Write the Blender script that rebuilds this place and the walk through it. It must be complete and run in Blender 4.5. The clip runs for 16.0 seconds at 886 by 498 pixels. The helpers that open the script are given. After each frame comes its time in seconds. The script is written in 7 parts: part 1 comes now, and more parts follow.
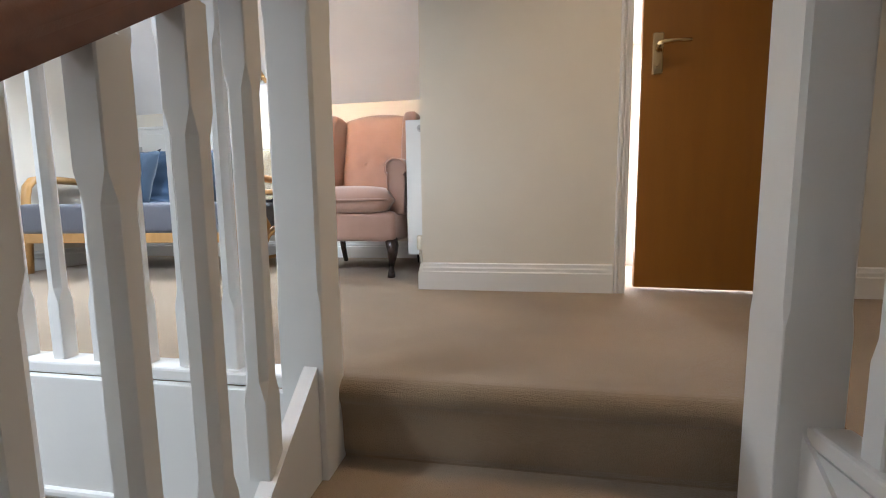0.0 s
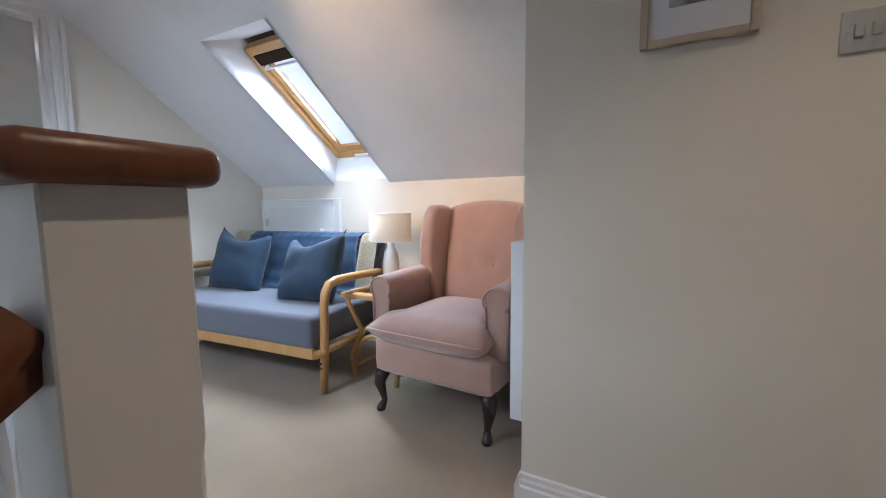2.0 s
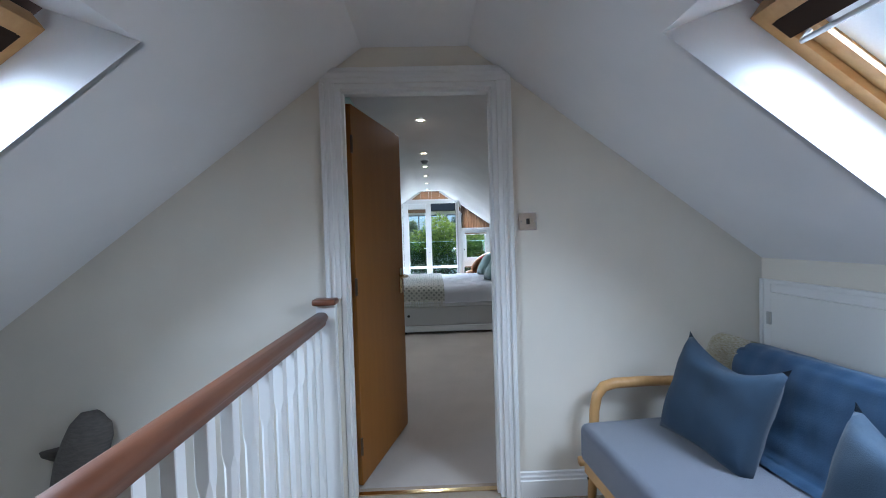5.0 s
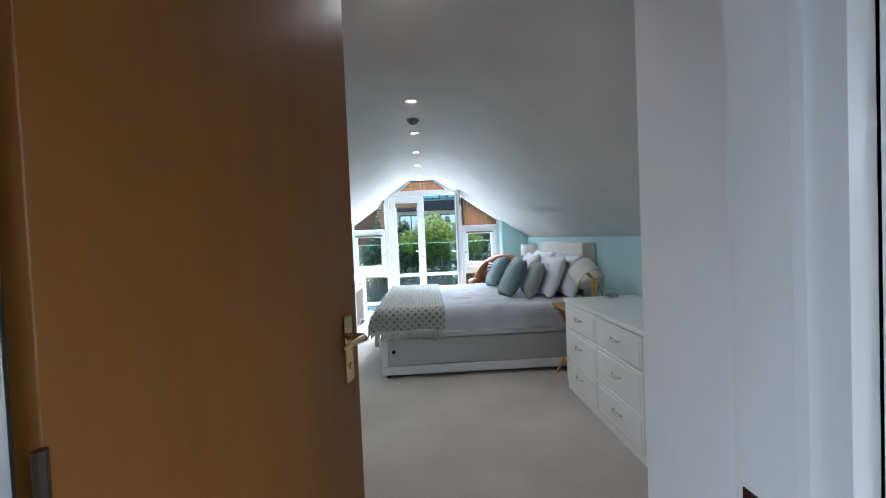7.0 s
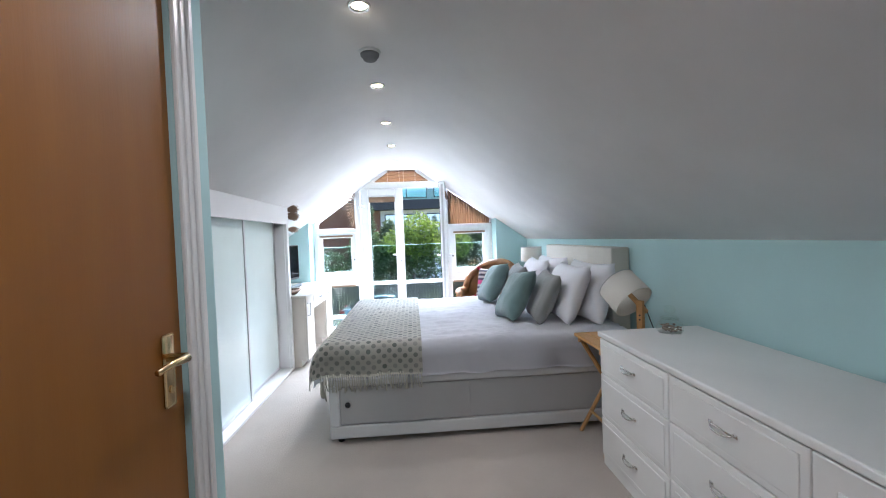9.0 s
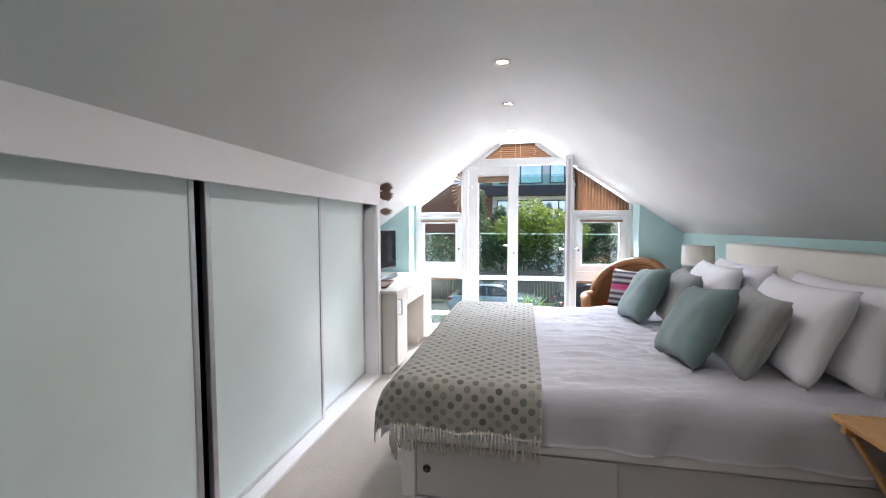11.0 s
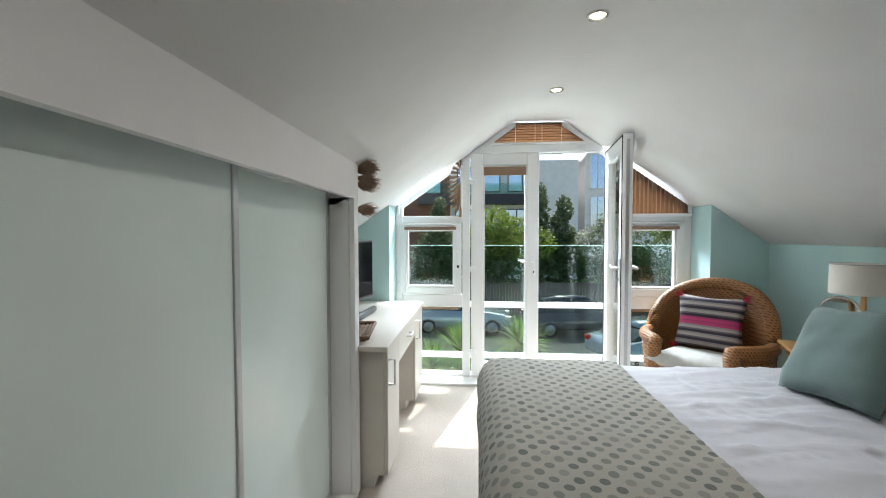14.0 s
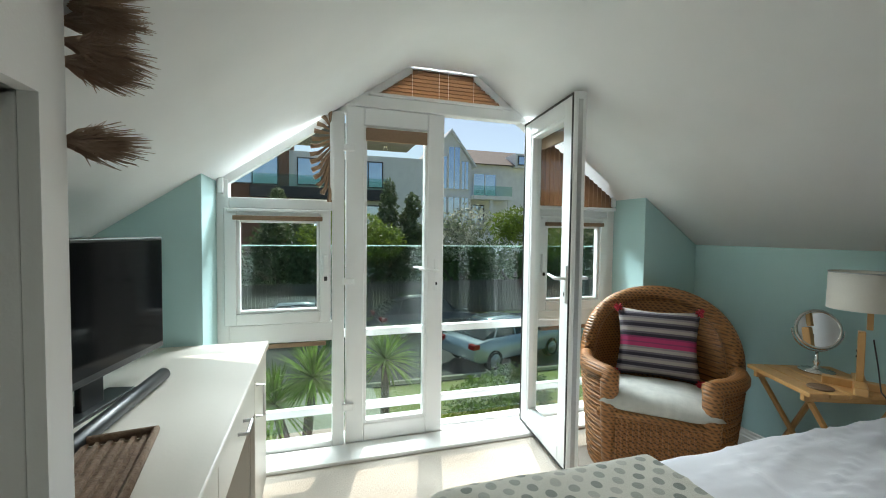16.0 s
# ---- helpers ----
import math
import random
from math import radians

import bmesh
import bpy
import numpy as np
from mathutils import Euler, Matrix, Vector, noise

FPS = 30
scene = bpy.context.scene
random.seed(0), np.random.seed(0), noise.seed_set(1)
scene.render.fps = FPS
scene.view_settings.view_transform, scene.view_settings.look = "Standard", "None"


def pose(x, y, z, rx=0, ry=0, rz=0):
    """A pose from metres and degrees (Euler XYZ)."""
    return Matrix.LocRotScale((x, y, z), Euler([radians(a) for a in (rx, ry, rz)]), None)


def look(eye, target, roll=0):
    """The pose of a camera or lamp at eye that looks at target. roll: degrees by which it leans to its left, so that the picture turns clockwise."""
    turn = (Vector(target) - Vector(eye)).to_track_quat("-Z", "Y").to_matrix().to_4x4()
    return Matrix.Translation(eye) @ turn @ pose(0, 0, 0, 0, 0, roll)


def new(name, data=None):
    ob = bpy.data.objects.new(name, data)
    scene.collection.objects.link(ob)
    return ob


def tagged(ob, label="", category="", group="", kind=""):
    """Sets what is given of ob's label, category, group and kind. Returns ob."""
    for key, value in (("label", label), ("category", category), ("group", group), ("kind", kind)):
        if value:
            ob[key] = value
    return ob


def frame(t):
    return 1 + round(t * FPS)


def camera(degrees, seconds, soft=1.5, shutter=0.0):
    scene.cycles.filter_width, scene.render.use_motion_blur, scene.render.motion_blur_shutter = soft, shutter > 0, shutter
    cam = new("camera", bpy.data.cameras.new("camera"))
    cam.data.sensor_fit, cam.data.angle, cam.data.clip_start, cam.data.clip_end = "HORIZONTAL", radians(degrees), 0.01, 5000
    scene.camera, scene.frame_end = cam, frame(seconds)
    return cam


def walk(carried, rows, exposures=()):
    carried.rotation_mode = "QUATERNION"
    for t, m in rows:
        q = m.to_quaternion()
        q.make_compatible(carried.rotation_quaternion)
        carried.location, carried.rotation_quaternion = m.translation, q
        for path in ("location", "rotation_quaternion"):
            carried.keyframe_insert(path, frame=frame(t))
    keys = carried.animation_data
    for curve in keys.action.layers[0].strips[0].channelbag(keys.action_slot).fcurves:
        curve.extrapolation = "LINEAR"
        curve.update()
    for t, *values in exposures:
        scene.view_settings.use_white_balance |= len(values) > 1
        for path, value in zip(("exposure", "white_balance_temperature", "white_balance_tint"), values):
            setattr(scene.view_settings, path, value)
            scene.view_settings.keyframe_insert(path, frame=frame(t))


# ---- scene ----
cam = camera(94.5, 16.0, soft=1.0)
PATH = [
    (0, (0.373, 0.18, 0.387), (0.043, 2.142, 0.176), -0.7),
    (0.5, (0.382, 0.363, 0.594), (-0.015, 2.305, 0.328), -0.5),
    (1, (0.389, 0.536, 0.7), (-0.104, 2.461, 0.475), -0.2),
    (1.5, (0.369, 0.703, 0.832), (-0.287, 2.58, 0.617), -0.3),
    (2, (0.352, 0.834, 0.974), (-0.615, 2.573, 0.768), -0.6),
    (2.5, (0.322, 0.963, 1.122), (-1.053, 2.403, 0.928), -0.9),
    (3, (0.236, 1.09, 1.205), (-1.442, 2.167, 1.046), -0.7),
    (3.5, (0.133, 1.208, 1.302), (-1.743, 1.89, 1.177), -0.6),
    (4, (-0.052, 1.362, 1.297), (-2.017, 1.722, 1.215), -0.5),
    (4.2, (-0.15, 1.408, 1.293), (-2.132, 1.668, 1.221), -0.6),
    (6.5, (-1.984, 1.561, 1.289), (-3.984, 1.532, 1.24), -2.1),
    (7, (-2.38, 1.509, 1.286), (-4.378, 1.594, 1.231), -2.4),
    (7.5, (-2.714, 1.495, 1.308), (-4.704, 1.682, 1.245), -2.8),
    (8, (-3.019, 1.5, 1.296), (-5.001, 1.767, 1.238), -2.8),
    (8.5, (-3.264, 1.561, 1.286), (-5.245, 1.823, 1.219), -2.6),
    (9, (-3.525, 1.627, 1.3), (-5.518, 1.774, 1.241), -2.1),
    (11.5, (-4.653, 1.556, 1.31), (-6.588, 1.068, 1.183), 0.0),
    (12, (-4.848, 1.503, 1.313), (-6.763, 0.938, 1.198), -0.1),
    (12.5, (-5.087, 1.373, 1.329), (-6.995, 0.782, 1.243), -0.2),
    (13, (-5.283, 1.256, 1.315), (-7.208, 0.718, 1.245), -0.2),
    (13.5, (-5.546, 1.107, 1.315), (-7.508, 0.725, 1.247), -0.2),
    (14, (-5.819, 0.952, 1.305), (-7.811, 0.792, 1.236), -0.1),
    (14.5, (-6.099, 0.827, 1.316), (-8.095, 0.91, 1.239), 0.2),
    (15, (-6.412, 0.777, 1.297), (-8.388, 1.08, 1.226), 0.3),
    (15.5, (-6.716, 0.743, 1.28), (-8.658, 1.215, 1.209), 0.4),
    (16, (-7.033, 0.74, 1.292), (-8.942, 1.332, 1.214), 0.7),
]
walk(cam, [(t, look(eye, target, roll)) for t, eye, target, roll in PATH],
     exposures=[(0, 1.9, 6350, 13), (1.5, 1.5, 6050, 13), (2.5, 1.2, 5450, 12), (3, 1.0, 5450, 11), (4.2, 0.75, 5350, 11), (6.5, 1.2, 5700, 11), (7.2, 1.25, 5500, 10), (8, 1.6, 5600, 11), (9, 1.5, 5750, 16),
                (11.5, 1.1, 6350, 22), (12.5, 0.92, 6350, 23), (13.5, 0.6, 6450, 18), (14.5, 0.25, 6650, 6), (16, -0.2, 6750, 4)])

# ---- world, sun and large lights ----
SUN_FROM = Vector((-0.963, 0.27, 1.43)).normalized()
world = bpy.data.worlds.new("world")
scene.world = world
world.use_nodes = True
wn = world.node_tree
sky = wn.nodes.new("ShaderNodeTexSky")
sky.sky_type = "NISHITA"
sky.sun_disc = False
sky.sun_elevation = math.asin(SUN_FROM.z)
sky.sun_rotation = math.atan2(SUN_FROM.x, SUN_FROM.y)
wn.links.new(sky.outputs[0], wn.nodes["Background"].inputs[0])
wn.nodes["Background"].inputs[1].default_value = 0.15
sun = new("sun", bpy.data.lights.new("sun", "SUN"))
sun.data.energy, sun.data.angle, sun.data.color = 5.0, radians(0.5), (1.0, 0.95, 0.88)
sun.matrix_basis = look(SUN_FROM * 30, (0, 0, 0))


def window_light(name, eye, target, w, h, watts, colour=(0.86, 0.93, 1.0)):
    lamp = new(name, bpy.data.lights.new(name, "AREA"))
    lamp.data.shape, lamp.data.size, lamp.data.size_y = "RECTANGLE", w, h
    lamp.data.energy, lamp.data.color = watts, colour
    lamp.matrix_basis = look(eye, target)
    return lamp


SPOT_BED, SPOT_LAND = 10.0, 45.0
window_light("window_daylight", (-11.3, 1.5, 3.05), (-7.5, 1.5, 0.9), 2.6, 0.9, 620, (0.80, 0.91, 1.0))
for lamp_name, lamp_s in (("skylight_north_daylight", 1), ("skylight_south_daylight", -1)):
    lit = Vector((-1.5975, 1.462 + lamp_s * 1.376, 1.645))
    sky_lamp = window_light(lamp_name, lit, lit - Vector((0, lamp_s * 0.595, 0.803)), 0.33, 0.60, 11, (0.78, 0.90, 1.0))
    sky_lamp.data.spread = radians(135)
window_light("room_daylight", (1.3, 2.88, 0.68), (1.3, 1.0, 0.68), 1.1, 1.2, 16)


# ---- materials ----
def mat(name, colour, rough=0.6, second=None, scale=8.0, mix=0.25, bump=0.0, bump_scale=120.0, metal=0.0, sheen=0.0,
        stretch=(1, 1, 1), coat=0.0, spec=0.5, wear=0.05):
    m = bpy.data.materials.new(name)
    m.use_nodes = True
    nt = m.node_tree
    b = nt.nodes["Principled BSDF"]
    b.inputs["Roughness"].default_value = rough
    b.inputs["Metallic"].default_value = metal
    b.inputs["Sheen Weight"].default_value = sheen
    b.inputs["Coat Weight"].default_value = coat
    b.inputs["Specular IOR Level"].default_value = spec
    tc = nt.nodes.new("ShaderNodeTexCoord")
    mp = nt.nodes.new("ShaderNodeMapping")
    mp.inputs["Scale"].default_value = stretch
    nt.links.new(tc.outputs["Object"], mp.inputs["Vector"])
    n1 = nt.nodes.new("ShaderNodeTexNoise")
    n1.inputs["Scale"].default_value, n1.inputs["Detail"].default_value = scale, 6.0
    nt.links.new(mp.outputs[0], n1.inputs["Vector"])
    ramp = nt.nodes.new("ShaderNodeMapRange")
    ramp.inputs["From Min"].default_value, ramp.inputs["From Max"].default_value = 0.3, 0.7
    ramp.inputs["To Max"].default_value = mix
    nt.links.new(n1.outputs["Fac"], ramp.inputs["Value"])
    mx = nt.nodes.new("ShaderNodeMix")
    mx.data_type = "RGBA"
    mx.inputs["A"].default_value = (*colour, 1)
    mx.inputs["B"].default_value = (*(second or [c * 0.7 for c in colour]), 1)
    nt.links.new(ramp.outputs[0], mx.inputs["Factor"])
    n3 = nt.nodes.new("ShaderNodeTexNoise")
    n3.inputs["Scale"].default_value, n3.inputs["Detail"].default_value = 1.7, 4.0
    nt.links.new(tc.outputs["Object"], n3.inputs["Vector"])
    tone = nt.nodes.new("ShaderNodeMapRange")
    tone.inputs["From Min"].default_value, tone.inputs["From Max"].default_value = 0.35, 0.65
    tone.inputs["To Min"].default_value, tone.inputs["To Max"].default_value = 1.0 - wear, 1.0 + wear * 0.4
    nt.links.new(n3.outputs["Fac"], tone.inputs["Value"])
    hs = nt.nodes.new("ShaderNodeHueSaturation")
    nt.links.new(tone.outputs[0], hs.inputs["Value"])
    nt.links.new(mx.outputs["Result"], hs.inputs["Color"])
    nt.links.new(hs.outputs[0], b.inputs["Base Color"])
    if bump:
        n2 = nt.nodes.new("ShaderNodeTexNoise")
        n2.inputs["Scale"].default_value, n2.inputs["Detail"].default_value = bump_scale, 3.0
        nt.links.new(mp.outputs[0], n2.inputs["Vector"])
        bp = nt.nodes.new("ShaderNodeBump")
        bp.inputs["Strength"].default_value, bp.inputs["Distance"].default_value = bump, 0.01
        nt.links.new(n2.outputs["Fac"], bp.inputs["Height"])
        nt.links.new(bp.outputs[0], b.inputs["Normal"])
    return m


def glow(name, colour, strength):
    m = bpy.data.materials.new(name)
    m.use_nodes = True
    b = m.node_tree.nodes["Principled BSDF"]
    b.inputs["Base Color"].default_value = (*colour, 1)
    b.inputs["Emission Color"].default_value = (*colour, 1)
    b.inputs["Emission Strength"].default_value = strength
    return m


def glass(name, colour=(1, 1, 1), rough=0.0, tint=0.06):
    m = bpy.data.materials.new(name)
    m.use_nodes = True
    nt = m.node_tree
    nt.nodes.remove(nt.nodes["Principled BSDF"])
    tr = nt.nodes.new("ShaderNodeBsdfTransparent")
    tr.inputs[0].default_value = (*colour, 1)
    gl = nt.nodes.new("ShaderNodeBsdfGlossy")
    gl.inputs["Roughness"].default_value = rough
    lw = nt.nodes.new("ShaderNodeLayerWeight")
    pw = nt.nodes.new("ShaderNodeMath")
    pw.operation = "POWER"
    pw.inputs[1].default_value = 4.0
    fr = nt.nodes.new("ShaderNodeMapRange")
    fr.inputs["To Min"].default_value, fr.inputs["To Max"].default_value = 0.025, 0.45
    nt.links.new(lw.outputs["Facing"], pw.inputs[0])
    nt.links.new(pw.outputs[0], fr.inputs["Value"])
    ms = nt.nodes.new("ShaderNodeMixShader")
    nt.links.new(fr.outputs[0], ms.inputs[0])
    nt.links.new(tr.outputs[0], ms.inputs[1])
    nt.links.new(gl.outputs[0], ms.inputs[2])
    nt.links.new(ms.outputs[0], nt.nodes["Material Output"].inputs[0])
    return m


CREAM = mat("cream_wall_paint", (0.78, 0.73, 0.64), 0.75, (0.74, 0.69, 0.6), 3, 0.5, 0.05, 220)
CEIL = mat("white_ceiling_paint", (0.86, 0.85, 0.85), 0.8, (0.83, 0.82, 0.82), 2, 0.5, 0.05, 180)
TEAL = mat("pale_teal_wall_paint", (0.46, 0.66, 0.66), 0.75, (0.43, 0.63, 0.63), 3, 0.5, 0.05, 220)
GLOSS = mat("white_gloss_paint", (0.82, 0.81, 0.79), 0.28, (0.78, 0.77, 0.75), 6, 0.4, 0.03, 60)
UPVC = mat("white_upvc", (0.83, 0.84, 0.84), 0.3, (0.79, 0.8, 0.8), 4, 0.3)
CARPET = mat("beige_carpet", (0.38, 0.28, 0.18), 0.95, (0.29, 0.205, 0.13), 260, 0.8, 0.6, 420, sheen=0.3, wear=0.22)
CARPET_BED = mat("pale_beige_carpet", (0.53, 0.46, 0.39), 0.95, (0.44, 0.38, 0.32), 260, 0.8, 0.6, 420, sheen=0.3, wear=0.15)
BRONZE = mat("dark_bronze", (0.14, 0.11, 0.085), 0.35, None, 20, 0.3, metal=1.0)
OAK = mat("oak_veneer", (0.275, 0.105, 0.010), 0.46, (0.225, 0.082, 0.007), 3.5, 0.6, 0.03, 30, stretch=(7, 7, 0.6))
PINE = mat("varnished_pine", (0.62, 0.36, 0.14), 0.4, (0.5, 0.27, 0.09), 6, 0.7, 0.03, 30, stretch=(8, 1, 8))
BEECH = mat("honey_beech", (0.58, 0.33, 0.13), 0.38, (0.47, 0.25, 0.08), 7, 0.7, 0.03, 40, stretch=(6, 6, 1))
MAHOG = mat("dark_mahogany", (0.20, 0.075, 0.038), 0.36, (0.12, 0.038, 0.018), 6, 0.7, 0.03, 40, stretch=(1, 8, 8), coat=0.08)
DARKWOOD = mat("ebonised_wood", (0.03, 0.014, 0.012), 0.25, None, 8, 0.4, coat=0.3)
PINK = mat("dusty_pink_velvet", (0.46, 0.28, 0.22), 0.8, (0.37, 0.215, 0.165), 9, 0.5, 0.15, 300, sheen=0.6)
GREY_FAB = mat("grey_woven_fabric", (0.135, 0.143, 0.18), 0.9, (0.105, 0.112, 0.143), 180, 0.8, 0.4, 500, sheen=0.3)
BLUE_VEL = mat("blue_velvet", (0.018, 0.042, 0.075), 0.8, (0.011, 0.026, 0.047), 10, 0.6, 0.15, 300, sheen=0.1)
BLUE_QUILT = mat("blue_quilted_satin", (0.05, 0.11, 0.21), 0.45, (0.035, 0.08, 0.155), 10, 0.6, 0.1, 200, sheen=0.3)
CERAMIC = mat("white_glazed_ceramic", (0.78, 0.77, 0.75), 0.15, None, 6, 0.15)
def lampshade(name, c):
    m = mat(name, c, 0.9, [k * 0.93 for k in c], 150, 0.6, 0.2, 400)
    nt = m.node_tree
    tl = nt.nodes.new("ShaderNodeBsdfTranslucent")
    tl.inputs[0].default_value = (*c, 1)
    ms = nt.nodes.new("ShaderNodeMixShader")
    ms.inputs[0].default_value = 0.25
    nt.links.new(nt.nodes["Principled BSDF"].outputs[0], ms.inputs[1])
    nt.links.new(tl.outputs[0], ms.inputs[2])
    nt.links.new(ms.outputs[0], nt.nodes["Material Output"].inputs[0])
    return m


SHADE = lampshade("ivory_linen_shade", (0.84, 0.78, 0.67))
SHADE_B = lampshade("cream_linen_shade", (0.80, 0.77, 0.70))
VALVE = mat("ivory_plastic", (0.80, 0.74, 0.62), 0.9, (0.74, 0.68, 0.56), 150, 0.6, 0.2, 400)
CHROME = mat("polished_chrome", (0.75, 0.73, 0.7), 0.15, None, 5, 0.1, metal=1.0)
BRASS = mat("polished_brass", (0.75, 0.56, 0.3), 0.18, None, 5, 0.1, metal=1.0)
STEEL = mat("brushed_steel", (0.6, 0.6, 0.6), 0.45, None, 60, 0.3, metal=1.0, stretch=(1, 20, 1))
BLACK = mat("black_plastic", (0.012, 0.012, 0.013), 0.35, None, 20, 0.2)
DESK = mat("pale_beige_laminate", (0.60, 0.56, 0.50), 0.4, (0.56, 0.52, 0.46), 5, 0.4, 0.03, 80)
WHITE_CAB = mat("white_painted_cabinet", (0.80, 0.79, 0.76), 0.35, (0.76, 0.75, 0.72), 5, 0.4, 0.03, 80)
FROST = mat("frosted_mint_glass", (0.74, 0.83, 0.80), 0.25, (0.71, 0.80, 0.77), 3, 0.3, 0.02, 40, coat=0.0)
COTTON = mat("white_cotton", (0.80, 0.80, 0.83), 0.9, (0.76, 0.76, 0.79), 5, 0.4, 0.25, 8, sheen=0.2)
BED_BASE = mat("grey_divan_fabric", (0.45, 0.445, 0.44), 0.85, (0.39, 0.385, 0.38), 300, 0.7, 0.2, 500)
BED_TRIM = mat("pale_grey_divan_fabric", (0.66, 0.66, 0.66), 0.8, (0.6, 0.6, 0.6), 300, 0.7, 0.2, 500)
SAGE = mat("sage_teal_linen", (0.145, 0.22, 0.215), 0.9, (0.11, 0.17, 0.165), 12, 0.6, 0.3, 260, sheen=0.3)
GREY_CUSH = mat("grey_linen", (0.36, 0.37, 0.36), 0.9, (0.3, 0.31, 0.3), 12, 0.6, 0.3, 260, sheen=0.3)
WICKER = mat("honey_wicker", (0.32, 0.14, 0.045), 0.5, (0.24, 0.1, 0.03), 40, 0.9, 0.3, 150)
BLIND = mat("brown_pleated_blind", (0.27, 0.175, 0.11), 0.8, (0.22, 0.14, 0.085), 60, 0.5, 0.1, 200)
GLASS = glass("clear_pane", (0.97, 0.99, 0.98))
GREEN_GLASS = glass("green_tinted_glass", (0.74, 0.86, 0.81))
GLASS_EDGE = mat("green_glass_edge", (0.42, 0.62, 0.55), 0.2, None, 20, 0.2)
# Roof glass made milky white to stop sun patches and imitate sky glare.
MILKY = lampshade("milky_sun_blocking_glass", (0.85, 0.88, 0.9))


def weave(m, size):
    """Over-and-under cane strands: two crossing waves darken and dent the surface."""
    nt = m.node_tree
    b = nt.nodes["Principled BSDF"]
    tc = nt.nodes.new("ShaderNodeTexCoord")
    waves = []
    for axis in ("Z", "DIAGONAL"):
        w = nt.nodes.new("ShaderNodeTexWave")
        w.bands_direction = axis
        w.inputs["Scale"].default_value = 0.314 / size
        w.inputs["Distortion"].default_value = 0.6
        w.inputs["Detail Scale"].default_value = 3.0
        nt.links.new(tc.outputs["Object"], w.inputs["Vector"])
        waves.append(w)
    mul = nt.nodes.new("ShaderNodeMath")
    mul.operation = "MAXIMUM"
    nt.links.new(waves[0].outputs["Fac"], mul.inputs[0])
    nt.links.new(waves[1].outputs["Fac"], mul.inputs[1])
    mr = nt.nodes.new("ShaderNodeMapRange")
    mr.inputs["To Min"].default_value, mr.inputs["To Max"].default_value = 0.3, 1.25
    hs = nt.nodes.new("ShaderNodeHueSaturation")
    src = b.inputs["Base Color"].links[0].from_socket
    nt.links.new(mul.outputs[0], mr.inputs["Value"])
    nt.links.new(mr.outputs[0], hs.inputs["Value"])
    nt.links.new(src, hs.inputs["Color"])
    nt.links.new(hs.outputs[0], b.inputs["Base Color"])
    bu = nt.nodes.new("ShaderNodeBump")
    bu.inputs["Strength"].default_value, bu.inputs["Distance"].default_value = 0.8, 0.004
    nt.links.new(mul.outputs[0], bu.inputs["Height"])
    nt.links.new(bu.outputs[0], b.inputs["Normal"])


weave(WICKER, 0.016)


# ---- builders ----
def part(name, bm, material, parent=None, label="", smooth=False):
    me = bpy.data.meshes.new(name)
    bmesh.ops.recalc_face_normals(bm, faces=bm.faces)
    bm.to_mesh(me)
    bm.free()
    me.materials.append(material)
    if smooth:
        for p in me.polygons:
            p.use_smooth = True
    ob = new(name, me)
    if parent:
        ob.parent = parent
    if label:
        ob["label"] = label
    return ob


def thing(name, m, label, category, group="", kind=""):
    ob = new(name)
    ob.empty_display_size = 0.1
    ob.matrix_basis = m
    return tagged(ob, label, category, group, kind)


def box(bm, x0, x1, y0, y1, z0, z1, bevel=0.0, seg=2):
    r = bmesh.ops.create_cube(bm, size=1.0)
    bmesh.ops.scale(bm, vec=(abs(x1 - x0), abs(y1 - y0), abs(z1 - z0)), verts=r["verts"])
    bmesh.ops.translate(bm, vec=((x0 + x1) / 2, (y0 + y1) / 2, (z0 + z1) / 2), verts=r["verts"])
    if bevel:
        es = list({e for v in r["verts"] for e in v.link_edges})
        bmesh.ops.bevel(bm, geom=es, offset=bevel, segments=seg, profile=0.5, affect="EDGES")
    return bm


def boxed(*dims, bevel=0.0, seg=2):
    return box(bmesh.new(), *dims, bevel=bevel, seg=seg)


def prism(bm, pts, axis, a0, a1):
    """A flat outline pushed along an axis; pts are the two other coordinates in x, y, z order."""
    def at(p, a):
        q = list(p)
        q.insert("xyz".index(axis), a)
        return q
    lo = [bm.verts.new(at(p, a0)) for p in pts]
    hi = [bm.verts.new(at(p, a1)) for p in pts]
    n = len(pts)
    bm.faces.new(lo[::-1])
    bm.faces.new(hi)
    for i in range(n):
        bm.faces.new((lo[i], lo[(i + 1) % n], hi[(i + 1) % n], hi[i]))
    return bm


def tube(bm, pts, r, n=10, closed=False, r2=None):
    """A round bar along a line of points; r may be one radius or one for each point."""
    pts = [Vector(p) for p in pts]
    rs = r if isinstance(r, (list, tuple)) else [r] * len(pts)
    rings, side = [], None
    k = len(pts)
    for i, p in enumerate(pts):
        a = pts[(i - 1) % k] if (closed or i) else p
        b = pts[(i + 1) % k] if (closed or i < k - 1) else p
        d = (b - a).normalized()
        if side is None:
            side = d.orthogonal().normalized()
        side = (side - d * side.dot(d)).normalized()
        up = d.cross(side)
        rings.append([bm.verts.new(p + rs[i] * (math.cos(t) * side + math.sin(t) * up * (r2 or 1)))
                      for t in [2 * math.pi * j / n for j in range(n)]])
    for i in range(k if closed else k - 1):
        a, b = rings[i], rings[(i + 1) % k]
        for j in range(n):
            bm.faces.new((a[j], a[(j + 1) % n], b[(j + 1) % n], b[j]))
    if not closed:
        bm.faces.new(rings[0][::-1])
        bm.faces.new(rings[-1])
    return bm


